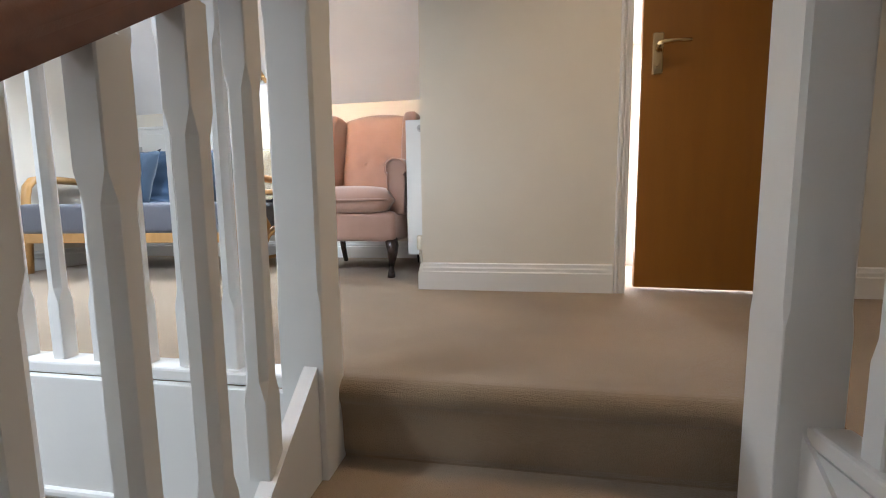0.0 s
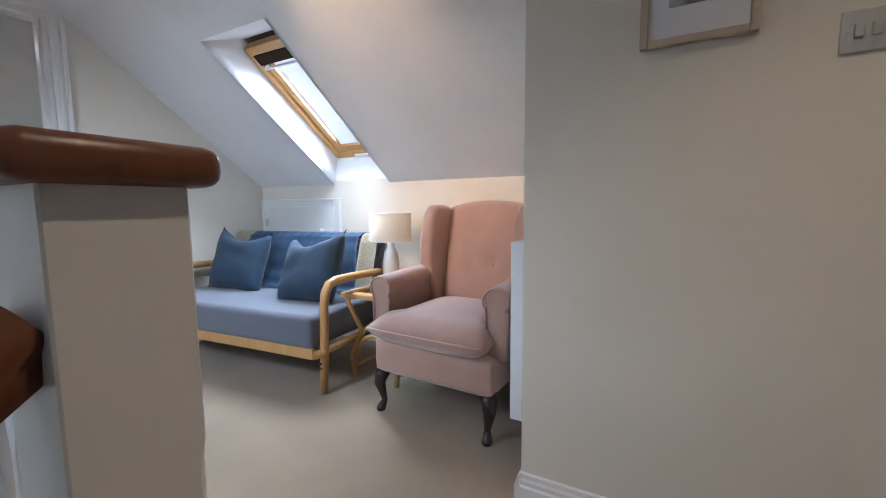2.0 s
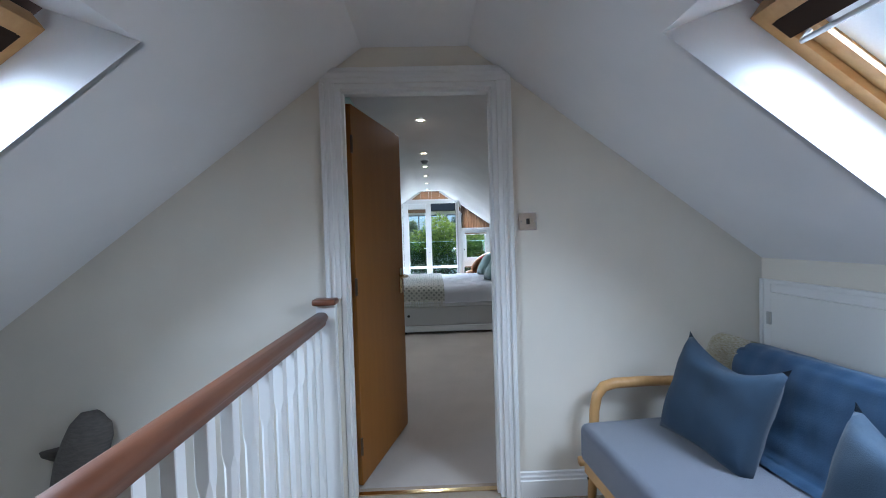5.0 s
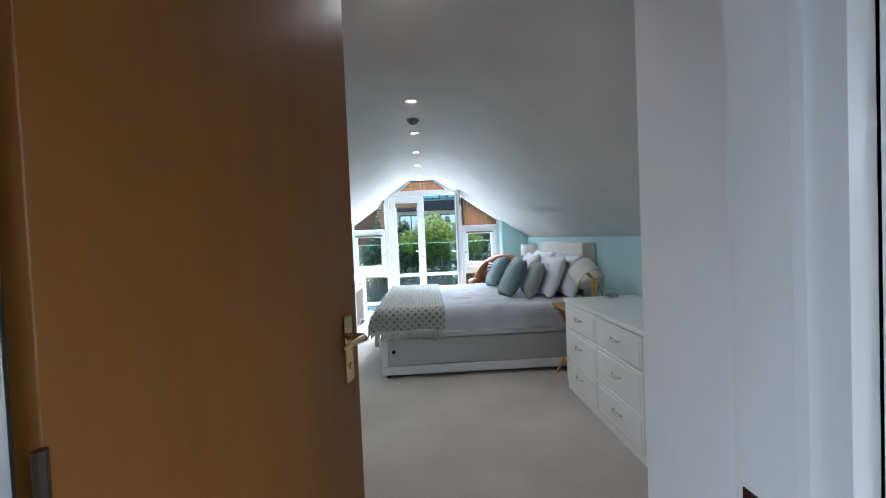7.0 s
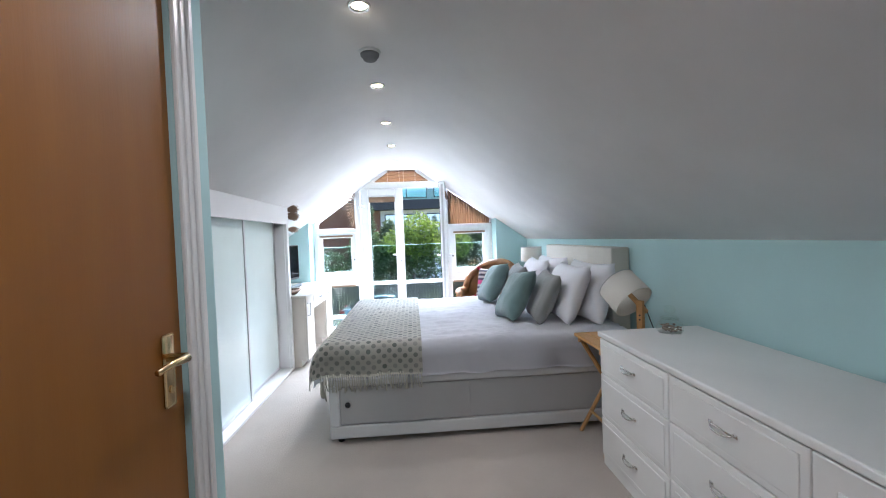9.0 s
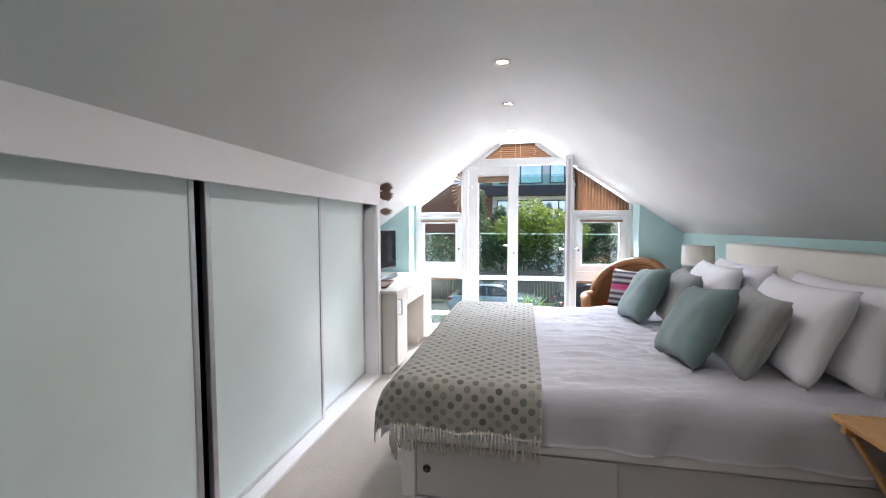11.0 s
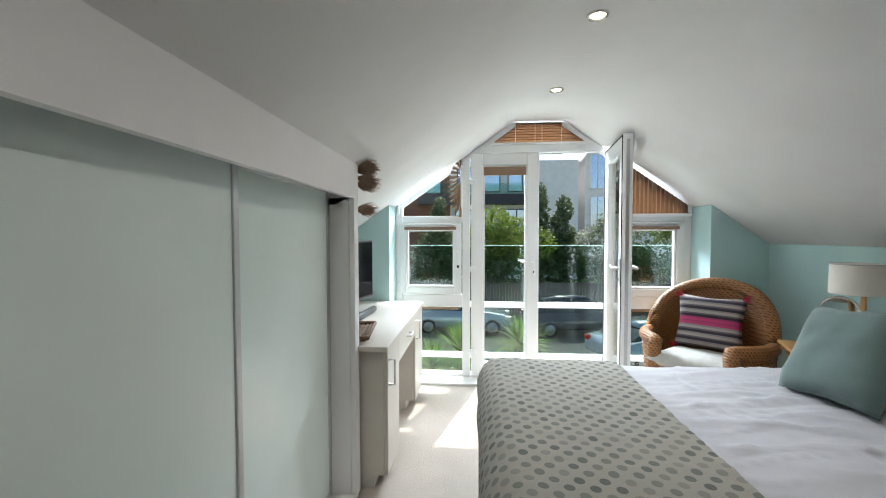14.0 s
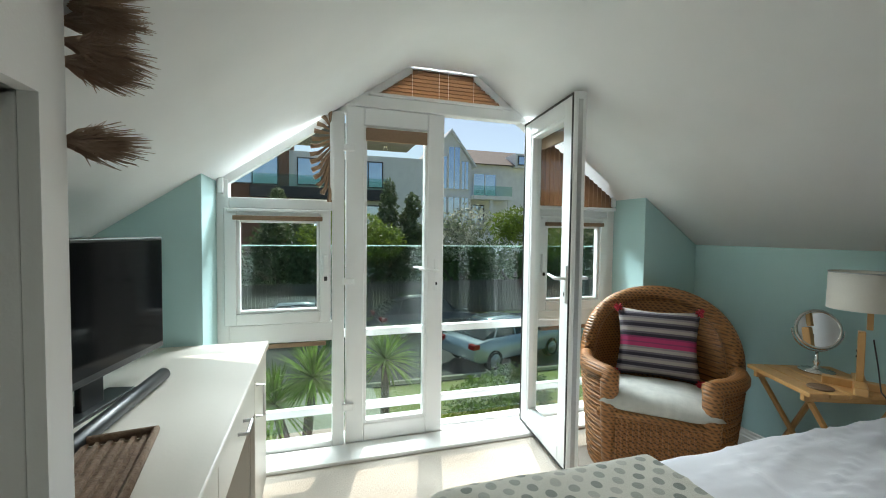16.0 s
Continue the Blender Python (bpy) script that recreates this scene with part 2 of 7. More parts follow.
def tubed(pts, r, n=10, closed=False, r2=None):
    return tube(bmesh.new(), pts, r, n, closed, r2)


def lathe(profile, n=24, centre=(0, 0, 0)):
    """A turned shape from (radius, height) pairs."""
    bm = bmesh.new()
    rings = []
    for r, z in profile:
        rings.append([bm.verts.new((centre[0] + r * math.cos(2 * math.pi * j / n), centre[1] + r * math.sin(2 * math.pi * j / n), centre[2] + z))
                      for j in range(n)])
    for a, b in zip(rings, rings[1:]):
        for j in range(n):
            bm.faces.new((a[j], a[(j + 1) % n], b[(j + 1) % n], b[j]))
    if profile[0] == profile[-1]:
        return bm
    if profile[0][0] > 0:
        bm.faces.new(rings[0][::-1])
    if profile[-1][0] > 0:
        bm.faces.new(rings[-1])
    return bm


def arc(cx, cy, r, a0, a1, n):
    return [(cx + r * math.cos(radians(a0 + (a1 - a0) * i / n)), cy + r * math.sin(radians(a0 + (a1 - a0) * i / n))) for i in range(n + 1)]


def cushion(w, h, d, n=14, seed=1, corner=0.75, sag=0.0):
    """A stuffed cushion standing in the xz plane, thick along y, with pinched corners and creases."""
    bm = bmesh.new()
    rows = {}
    for s in (-1, 1):
        for i in range(n + 1):
            for j in range(n + 1):
                u, v = 2 * i / n - 1, 2 * j / n - 1
                edge = (1 - u ** 4) * (1 - v ** 4)
                pull = 1 - 0.10 * (1 - abs(u) ** 1.5) * abs(v) ** 3
                pull2 = 1 - 0.10 * (1 - abs(v) ** 1.5) * abs(u) ** 3
                x, z = u * w / 2 * pull2, v * h / 2 * pull
                y = s * d / 2 * max(edge, 0.0) ** corner
                k = noise.noise((u * 2.2 + seed * 7, v * 2.2, s)) * 0.12 + noise.noise((u * 5 + seed, v * 5, s * 3)) * 0.05
                y *= 1 + k
                z -= sag * max(0, v) ** 2 * (1 - u * u) * h
                rim = i in (0, n) or j in (0, n)
                if rim and s == 1:
                    rows[s, i, j] = rows[-1, i, j]
                else:
                    rows[s, i, j] = bm.verts.new((x, y, z))
        for i in range(n):
            for j in range(n):
                q = [rows[s, i, j], rows[s, i + 1, j], rows[s, i + 1, j + 1], rows[s, i, j + 1]]
                bm.faces.new(q if s == -1 else q[::-1])
    return bm


def soften(ob, levels=1):
    m = ob.modifiers.new("round", "SUBSURF")
    m.levels = m.render_levels = levels
    return ob


def wall(name, bm, material, label, category="wall"):
    return tagged(part(name, bm, material), label, category, kind="structure")


# ---- the large structure ----
CL, CB = 1.462, 1.50           # centre lines of the landing roof and the bedroom roof
FLAT_L, FLAT_B = 2.205, 2.215   # flat ceilings
XP0, XP1 = -2.67, -2.79        # partition between landing and bedroom
XE = 2.10                      # east wall of the landing
XW, XG = -9.54, -9.21          # window plane and inner face of the gable wall
KN_L, KS_L = 3.145, -1.40     # knee walls of the landing
KN_B, KS_B = 3.237, -0.237     # knee walls of the bedroom


def zl(y):
    return min(FLAT_L, 1.854 - 0.741 * (abs(y - CL) - 0.727))


def zb(y):
    return min(FLAT_B, 1.53 - 0.7025 * (abs(y - CB) - 1.313))


def zw(y):
    return min(2.31, 1.53 - 0.7025 * (abs(y - CB) - 1.313))


HL, HB = 0.727 - (FLAT_L - 1.854) / 0.741, 1.313 - (FLAT_B - 1.53) / 0.7025

# floors
bm = bmesh.new()
box(bm, XP1, XE, 1.03, 3.4, -0.25, 0.0)
box(bm, 0.94, XE, KS_L, 1.03, -0.25, 0.0)
wall("floor_landing", bm, CARPET, "beige cut-pile carpet on the landing", "floor")
wall("floor_bedroom", boxed(-9.56, XP1, -0.6, 3.4, -0.25, 0.0), CARPET_BED, "pale beige carpet in the bedroom", "floor")
wall("threshold_strip", boxed(XP1 + 0.035, XP1 + 0.065, 1.09, 1.835, 0.0, 0.006, bevel=0.002), BRASS, "thin metal carpet strip under the door", "threshold")

# ceilings: roof slopes with the two skylight openings, and the flats
SX0, SX1 = -1.85, -1.345


def slope_slab(bm, zf, y_in, y_out, x0, x1, thick=0.04):
    lo = [(y_in, zf(y_in)), (y_out, zf(y_out)), (y_out, zf(y_out) + thick), (y_in, zf(y_in) + thick)]
    prism(bm, lo, "x", x0, x1)


bm = bmesh.new()
for s in (1, -1):
    yi, yo = CL + s * HL, CL + s * (1.80 if s > 0 else 2.95)
    t0, t1 = CL + s * 0.727, CL + s * 1.684
    slope_slab(bm, zl, yi, yo, XP0, SX0)
    slope_slab(bm, zl, yi, yo, SX1, XE)
    slope_slab(bm, zl, yi, t0, SX0, SX1)
    slope_slab(bm, zl, t1, yo, SX0, SX1)
box(bm, XP0, XE, CL - HL, CL + HL, FLAT_L, FLAT_L + 0.04)
tagged(part("ceiling_landing", bm, CEIL), "white sloping attic ceiling over the landing", "ceiling", kind="structure")
FLAT_W = 2.31                  # the ceiling lifts a little towards the glazing


def ceiling_line(flat, soft):
    hw = 1.313 - (flat - 1.53) / 0.7025
    half = [(2.0, 1.53 - 0.7025 * (2.0 - 1.313)), (hw + 0.24, flat - 0.7025 * 0.24)]
    for k in range(9):
        t = k / 8
        a, b, c = (hw + soft, flat - 0.7025 * soft), (hw, flat), (hw - soft, flat)
        half.append(tuple((1 - t) ** 2 * a[i] + 2 * t * (1 - t) * b[i] + t * t * c[i] for i in (0, 1)))
    return [(CB + d, z) for d, z in half] + [(CB - d, z) for d, z in half[::-1]]


bm = bmesh.new()
rows_c = [[bm.verts.new((x, y, z)) for y, z in ceiling_line(f, s)] for x, f, s in ((XP1, FLAT_B, 0.15), (-8.62, FLAT_B, 0.15), (-8.64, FLAT_B, 0.15), (-9.62, FLAT_W, 0.02))]
for a, b in zip(rows_c, rows_c[1:]):
    for j in range(len(a) - 1):
        bm.faces.new((a[j], a[j + 1], b[j + 1], b[j]))
cb = part("ceiling_bedroom", bm, CEIL, None, "", True)
sol = cb.modifiers.new("thickness", "SOLIDIFY")
sol.thickness, sol.offset = 0.05, 1.0
tagged(cb, "white sloping attic ceiling over the bedroom", "ceiling", kind="structure")
wall("roof_deck", boxed(-9.7, XP1, CB - 2.1, CB + 2.1, 2.42, 2.5), CEIL, "flat roof deck over the attic bedroom", "roof")

# partition with the bedroom doorway
D0, D1, DH = 1.075, 1.845, 2.035


def gable(bm, x0, x1, y0, y1, zf, zlow=0.0, cuts=()):
    ys = sorted({y0, y1, *[c for c in cuts if y0 < c < y1]})
    pts = [(y0, zlow), (y1, zlow)] + [(y, zf(y) + 0.02) for y in ys[::-1]]
    prism(bm, pts, "x", x0, x1)


CUTS = (CL - HL, CL + HL, CB - HB, CB + HB)
bm = bmesh.new()
XM = (XP0 + XP1) / 2
gable(bm, XP0, XM, -1.5, D0, zl, -2.7, CUTS)
gable(bm, XP0, XM, D1, 3.3, zl, 0.0, CUTS)
gable(bm, XP0, XM, D0, D1, zl, DH, CUTS)
wall("wall_partition_landing", bm, CREAM, "cream painted gable partition with the bedroom doorway")
bm = bmesh.new()
gable(bm, XM, XP1, -0.3, D0, zb, 0.0, CUTS)
gable(bm, XM, XP1, D1, 3.3, zb, 0.0, CUTS)
gable(bm, XM, XP1, D0, D1, zb, DH, CUTS)
wall("wall_partition_bedroom", bm, TEAL, "pale teal partition wall on the bedroom side")

# landing knee walls, room block with the second door, east wall, stairwell
wall("wall_knee_north_landing", boxed(XP0, -0.036, KN_L, KN_L + 0.1, 0, 1.17), CREAM, "low cream knee wall under the roof slope")
wall("wall_south_stairwell", boxed(XP0, XE, KS_L - 0.1, KS_L, -2.7, 0.4), CREAM, "cream wall closing the stairwell")
bm = bmesh.new()
WY = 2.035
E0, E1, EH = 0.854, 1.625, 2.02
prism(bm, [(WY, 0), (WY + 0.1, 0), (WY + 0.1, zl(WY + 0.1) + 0.02), (WY, zl(WY) + 0.02)], "x", -0.036, E0)
prism(bm, [(WY, 0), (WY + 0.1, 0), (WY + 0.1, zl(WY + 0.1) + 0.02), (WY, zl(WY) + 0.02)], "x", E1, XE)
prism(bm, [(WY + 0.1, 0), (3.3, 0), (3.3, 1.05), (WY + 0.1, zl(WY + 0.1) + 0.02)], "x", -0.036, 0.064)
wall("wall_room_block", bm, CREAM, "cream wall beside the oak door with an outer corner")
wall("wall_back_room", boxed(0.044, XE, 2.9, 3.0, 0, 1.4), CEIL, "white far wall of the room behind the oak door")
bm = bmesh.new()
box(bm, XE, XE + 0.1, KS_L, 3.3, -2.7, 2.3)
wall("wall_east", bm, CREAM, "cream end wall of the landing")
wall("wall_east_stairs", boxed(0.96, 1.06, KS_L, 1.03, -2.7, -0.25), CREAM, "cream wall beside the stairs")
wall("floor_lower_hall", boxed(XP0, 0.96, KS_L, 1.13, -2.9, -2.66), CARPET, "beige carpet of the lower hall", "floor")
wall("wall_lower_hall_north", boxed(XP0, XE, 1.13, 1.23, -2.7, -0.25), CREAM, "cream wall of the lower hall under the landing")

# bedroom walls
wall("wall_knee_north_bedroom", boxed(-9.3, XP1, KN_B, KN_B + 0.1, 0, 1.3), TEAL, "pale teal knee wall behind the bed")
wall("wall_knee_south_bedroom", boxed(-9.3, -4.6, KS_B - 0.1, KS_B, 0, 1.3), TEAL, "pale teal low wall behind the desk")
bm = bmesh.new()
gable(bm, XG, XW - 0.1, KS_B - 0.1, 0.226, zb, 0, CUTS)
gable(bm, XG, XW - 0.1, 2.800, KN_B + 0.1, zb, 0, CUTS)
wall("wall_gable", bm, TEAL, "pale teal gable wall either side of the glazing")

# wall beside the bedroom entrance, with its own door, and the wardrobe bulkhead
ST, SE = 1.055, -4.745
F0, F1, FH = -4.585, -3.825, 2.0
bm = bmesh.new()
box(bm, SE, F0 - 0.0, ST - 0.1, ST, 0, zb(ST) + 0.05)
box(bm, F1, XP1, ST - 0.1, ST, 0, zb(ST) + 0.05)
box(bm, F0, F1, ST - 0.1, ST, FH, zb(ST) + 0.05)
box(bm, SE, SE + 0.1, KS_B, ST - 0.1, 0, zb(ST) + 0.02)
wall("wall_entrance_stub", bm, TEAL, "pale teal wall end beside the cupboard door")
WRY, WRH, WRX = 0.365, 1.485, -7.83
bm = bmesh.new()
box(bm, WRX, SE, WRY - 0.025, WRY, WRH, zb(WRY) + 0.02)
box(bm, WRX, WRX + 0.066, WRY - 0.025, WRY, 0.0, WRH)
box(bm, WRX, WRX + 0.022, KS_B, WRY, 0, WRH)
prism(bm, [(KS_B, WRH), (WRY - 0.025, WRH), (WRY - 0.025, zb(WRY) + 0.02), (KS_B, zb(KS_B) + 0.02)], "x", WRX, WRX + 0.066)
wall("wall_wardrobe_bulkhead", bm, CEIL, "white bulkhead over the sliding wardrobe doors")
bm = bmesh.new()
prism(bm, [(1.985, 0), (KN_B, 0), (KN_B, zb(KN_B) + 0.02), (1.985, zb(1.985) + 0.02)], "x", -3.265, XP1)
wall("wall_return_by_door", bm, CEIL, "white wall return beside the bedroom doorway")


# ---- joinery: trims, doors, stairs ----
def skirting(bm, x0, y0, x1, y1, side, h=0.125, t=0.018):
    """A moulded skirting board along a wall; side is the left-hand sign of the room."""
    d = Vector((x1 - x0, y1 - y0, 0))
    n = Vector((-d.y, d.x, 0)).normalized() * side
    prof = [(0, 0), (t, 0), (t, h * 0.66), (t * 0.72, h * 0.70), (t * 0.72, h * 0.8), (t * 0.45, h * 0.86), (t * 0.4, h * 0.96), (0, h)]
    a = [bm.verts.new(Vector((x0, y0, z)) + n * o) for o, z in prof]
    b = [bm.verts.new(Vector((x1, y1, z)) + n * o) for o, z in prof]
    k = len(prof)
    bm.faces.new(a[::-1]), bm.faces.new(b)
    for i in range(k):
        bm.faces.new((a[i], a[(i + 1) % k], b[(i + 1) % k], b[i]))


def trim(name, bm, label, m=None):
    return tagged(part(name, bm, m or GLOSS), label, "trim", kind="structure")


bm = bmesh.new()
skirting(bm, -0.036 + 0.0, WY, E0 - 0.05, WY, -1)
skirting(bm, -0.036, WY - 0.018, -0.036, KN_L, 1)
skirting(bm, E1 + 0.075, WY, XE, WY, -1)
skirting(bm, XE, KS_L, XE, WY, 1)
skirting(bm, XP0, KN_L, -0.036, KN_L, -1)
skirting(bm, XP0, D1 + 0.072, XP0, KN_L, -1)
trim("baseboard_landing", bm, "white moulded skirting board round the landing")
bm = bmesh.new()
skirting(bm, XG + 0.0, KN_B, -5.8, KN_B, -1)
skirting(bm, XG, 2.805, XG, KN_B, -1)
skirting(bm, SE, ST, F0 - 0.075, ST, 1)
skirting(bm, F1 + 0.075, ST, XP1, ST, 1)
trim("baseboard_bedroom", bm, "white moulded skirting board round the bedroom")


def architrave_leg(bm, axis, plane, out, a0, a1, z0, z1, inner):
    """One upright: flat board with two raised beads. The opening lies on the inner side."""
    def put(b0, b1, o0, o1, zt0, zt1):
        lo, hi = sorted((plane + out * o0, plane + out * o1))
        if axis == "x":
            box(bm, lo, hi, b0, b1, zt0, zt1, 0.003, 1)
        else:
            box(bm, b0, b1, lo, hi, zt0, zt1, 0.003, 1)
    put(a0, a1, 0, 0.012, z0, z1)
    w = a1 - a0
    if inner > 0:
        put(a0, a0 + 0.3 * w, 0.012, 0.022, z0, z1)
        put(a0 + 0.42 * w, a0 + 0.7 * w, 0.012, 0.017, z0, z1)
    else:
        put(a1 - 0.3 * w, a1, 0.012, 0.022, z0, z1)
        put(a1 - 0.7 * w, a1 - 0.42 * w, 0.012, 0.017, z0, z1)


def architrave(name, axis, plane, out, a0, a1, h, label, z_left=0.0, w=0.07):
    bm = bmesh.new()
    architrave_leg(bm, axis, plane, out, a0 - w, a0, z_left, h, 1)
    architrave_leg(bm, axis, plane, out, a1, a1 + w, 0, h, -1)

    def head(z0, z1, o0, o1):
        lo, hi = sorted((plane + out * o0, plane + out * o1))
        if axis == "x":
            box(bm, lo, hi, a0 - w, a1 + w, z0, z1, 0.003, 1)
        else:
            box(bm, a0 - w, a1 + w, lo, hi, z0, z1, 0.003, 1)
    head(h, h + w, 0, 0.012)
    head(h + 0.7 * w, h + w, 0.012, 0.022)
    head(h + 0.3 * w, h + 0.58 * w, 0.012, 0.017)
    return trim(name, bm, label)


architrave("architrave_bedroom_door", "x", XP0, 1, D0, D1, DH, "white moulded architrave round the bedroom door", 1.012)
architrave("architrave_bedroom_inside", "x", XP1, -1, D0, D1, DH, "white moulded architrave on the bedroom side")
architrave("architrave_oak_door", "y", WY, -1, E0, E1, EH, "white moulded architrave round the oak door", w=0.045)
architrave("architrave_cupboard_door", "y", ST, 1, F0, F1, FH, "white moulded architrave round the cupboard door")
bm = bmesh.new()
box(bm, XP1, XP0, D0 - 0.004, D0 + 0.022, 0, DH)
box(bm, XP1, XP0, D1 - 0.022, D1 + 0.004, 0, DH)
box(bm, XP1, XP0, D0 + 0.022, D1 - 0.022, DH - 0.022, DH + 0.004)
box(bm, XP0 - 0.07, XP0 - 0.035, D0 + 0.022, D0 + 0.034, 0, DH - 0.022)
box(bm, XP0 - 0.07, XP0 - 0.035, D1 - 0.034, D1 - 0.022, 0, DH - 0.022)
box(bm, XP0 - 0.07, XP0 - 0.035, D0 + 0.034, D1 - 0.034, DH - 0.034, DH - 0.022)
trim("door_lining_bedroom", bm, "white door lining with stops and a strike plate")
tagged(part("strike_plate", boxed(XP1 + 0.012, XP1 + 0.04, D1 - 0.024, D1 - 0.0215, 0.93, 1.02, bevel=0.001), DARKWOOD),
       "dark metal strike plate in the door lining", "strike plate", kind="structure")
bm = bmesh.new()
box(bm, E0 - 0.004, E0 + 0.004, WY, WY + 0.1, 0, EH)
box(bm, E1 - 0.02, E1 + 0.004, WY, WY + 0.1, 0, EH)
trim("door_lining_landing", bm, "white door lining of the oak door")


def lever(parent, x, z, side, way, metal, y):
    """A lever handle on a long back plate; way: the sign along x in which the lever points."""
    pl = part("back_plate", boxed(x - 0.021, x + 0.021, *sorted((y, y + side * 0.007)), z - 0.085, z + 0.085, bevel=0.006, seg=3), metal, parent, "polished back plate", True)
    part("lever", tubed([(x, y, z + 0.03), (x, y + side * 0.045, z + 0.03), (x + way * 0.012, y + side * 0.052, z + 0.03), (x + way * 0.06, y + side * 0.05, z + 0.032),
                         (x + way * 0.115, y + side * 0.048, z + 0.028)], [0.010, 0.010, 0.010, 0.008, 0.007], 10), metal, pl, "polished lever", True)
    part("keyhole", lathe([(0.009, 0), (0.009, 0.003), (0.005, 0.004)], 12, (0, 0, 0)), metal, pl).matrix_basis = pose(x, y + side * 0.007, z - 0.045, -90 * side, 0, 0)


def oak_door(name, m, label, width=0.725, height=1.985, metal=None, way=-1):
    d = thing(name, m, label, "door", kind="structure")
    part("leaf", boxed(0, width, -0.02, 0.02, 0.012, height, bevel=0.002), OAK, d, "oak veneered flush leaf")
    for s in (-1, 1):
        lever(d, width - 0.06, 1.012, s, way, metal or BRASS, s * 0.02)
    for z in (0.22, 1.05, 1.78):
        part("hinge", tubed([(-0.004, -0.024, z - 0.045), (-0.004, -0.024, z + 0.045)], 0.007, 8), BRONZE, d, "dark bronze hinge")
    return d


# hinged at the south jamb and swung into the bedroom
oak_door("door_bedroom", pose(XP1 - 0.012, D0 + 0.027, 0, 0, 0, 180 - 15.4), "open honey oak door with a polished brass lever handle")
oak_door("door_landing", pose(E1 - 0.022, WY + 0.035, 0, 0, 0, 180 - 5.5), "honey oak door standing slightly ajar with brass handle", width=0.688)
oak_door("door_cupboard", pose(F1 - 0.004, ST - 0.03, 0, 0, 0, 180), "closed honey oak cupboard door with brass handle", width=0.75)

# stairs
NOSE, RISE, GOING = 1.03, 0.19, 0.225
SL, SR = -0.05, 0.895
stairs = thing("staircase", pose(0.4, NOSE, 0), "carpeted staircase with white painted strings", "staircase", kind="structure")
for i in range(13):
    y, z = -GOING * i, -RISE * (i + 1)
    if i * GOING > 2.3:
        break
    bm = bmesh.new()
    nose = arc(y + 0.012, z + RISE - 0.034, 0.036, 90, 215, 8)
    prof = [(y + 0.05, z - 0.02), (y + 0.05, z + RISE + 0.002)] + [(a, b + 0.0) for a, b in nose] + [(y - 0.012, z + RISE - 0.08), (y - 0.006, z + 0.02), (y + 0.01, z - 0.02)]
    prism(bm, prof, "x", SL + 0.03 - 0.4, SR - 0.06 - 0.4)
    box(bm, SL + 0.03 - 0.4, SR - 0.06 - 0.4, y - GOING, y + 0.01, z - 0.03, z)
    part("step", bm, CARPET, stairs, "beige carpeted step")
for s, x0 in (("left", SL), ("right", SR - 0.06)):
    bm = bmesh.new()
    k = RISE / GOING
    y0, y1 = -0.09, -2.3
    prism(bm, [(y0, 0.06), (y1, 0.06 + k * (y1 - y0)), (y1, -0.32 + k * (y1 - y0)), (y0, -0.32)], "x", x0 - 0.4, x0 + 0.03 - 0.4)
    part("string", bm, GLOSS, stairs, "white painted string board")

# balustrades
def baluster_mesh(h, w=0.034):
    bm = bmesh.new()
    rings = []
    for z, c in ((0, 0.002), (0.14, 0.002), (0.175, 0.011), (h - 0.175, 0.011), (h - 0.14, 0.002), (h, 0.002)):
        a = w / 2
        pts = [(a, a - c), (a - c, a), (c - a, a), (-a, a - c), (-a, c - a), (c - a, -a), (a - c, -a), (a, c - a)]
        rings.append([bm.verts.new((x, y, z)) for x, y in pts])
    for a, b in zip(rings, rings[1:]):
        for j in range(8):
            bm.faces.new((a[j], a[(j + 1) % 8], b[(j + 1) % 8], b[j]))
    bm.faces.new(rings[0][::-1]), bm.faces.new(rings[-1])
    me = bpy.data.meshes.new("baluster")
    bmesh.ops.recalc_face_normals(bm, faces=bm.faces)
    bm.to_mesh(me)
    bm.free()
    me.materials.append(GLOSS)
    return me


def newel(name, x, y, z0, z1, label):
    n = thing(name, pose(x, y, 0), label, "newel post")
    bm = bmesh.new()
    w = 0.0485
    rings = []
    for z, c in ((z0, 0.002), (0.19, 0.002), (0.22, 0.007), (z1 - 0.25, 0.007), (z1 - 0.22, 0.002), (z1, 0.002)):
        pts = [(w, w - c), (w - c, w), (c - w, w), (-w, w - c), (-w, c - w), (c - w, -w), (w - c, -w), (w, c - w)]
        rings.append([bm.verts.new((px, py, z)) for px, py in pts])
    for a, b in zip(rings, rings[1:]):
        for j in range(8):
            bm.faces.new((a[j], a[(j + 1) % 8], b[(j + 1) % 8], b[j]))
    bm.faces.new(rings[0][::-1]), bm.faces.new(rings[-1])
    part("post", bm, GLOSS, n, "white gloss chamfered post")
    part("cap", boxed(-0.070, 0.070, -0.070, 0.070, z1, z1 + 0.034, bevel=0.013, seg=3), MAHOG, n, "dark mahogany cap", True)
    return n


newel("newel_post", -0.0545, 0.9875, -0.45, 0.992, "white newel post with mahogany cap at the stair head")
newel("newel_post", 0.846, 0.9365, -0.45, 0.992, "white newel post with mahogany cap beside the stairs")
end = thing("half_newel", pose(XP0, 0.985, 0), "white half newel with mahogany cap against the wall", "newel post")
part("post", boxed(0.001, 0.05, -0.024, 0.066, -0.3, 0.99, bevel=0.003), GLOSS, end)
part("cap", boxed(0.0, 0.085, -0.034, 0.076, 0.99, 1.02, bevel=0.01, seg=3), MAHOG, end, "dark mahogany cap", True)


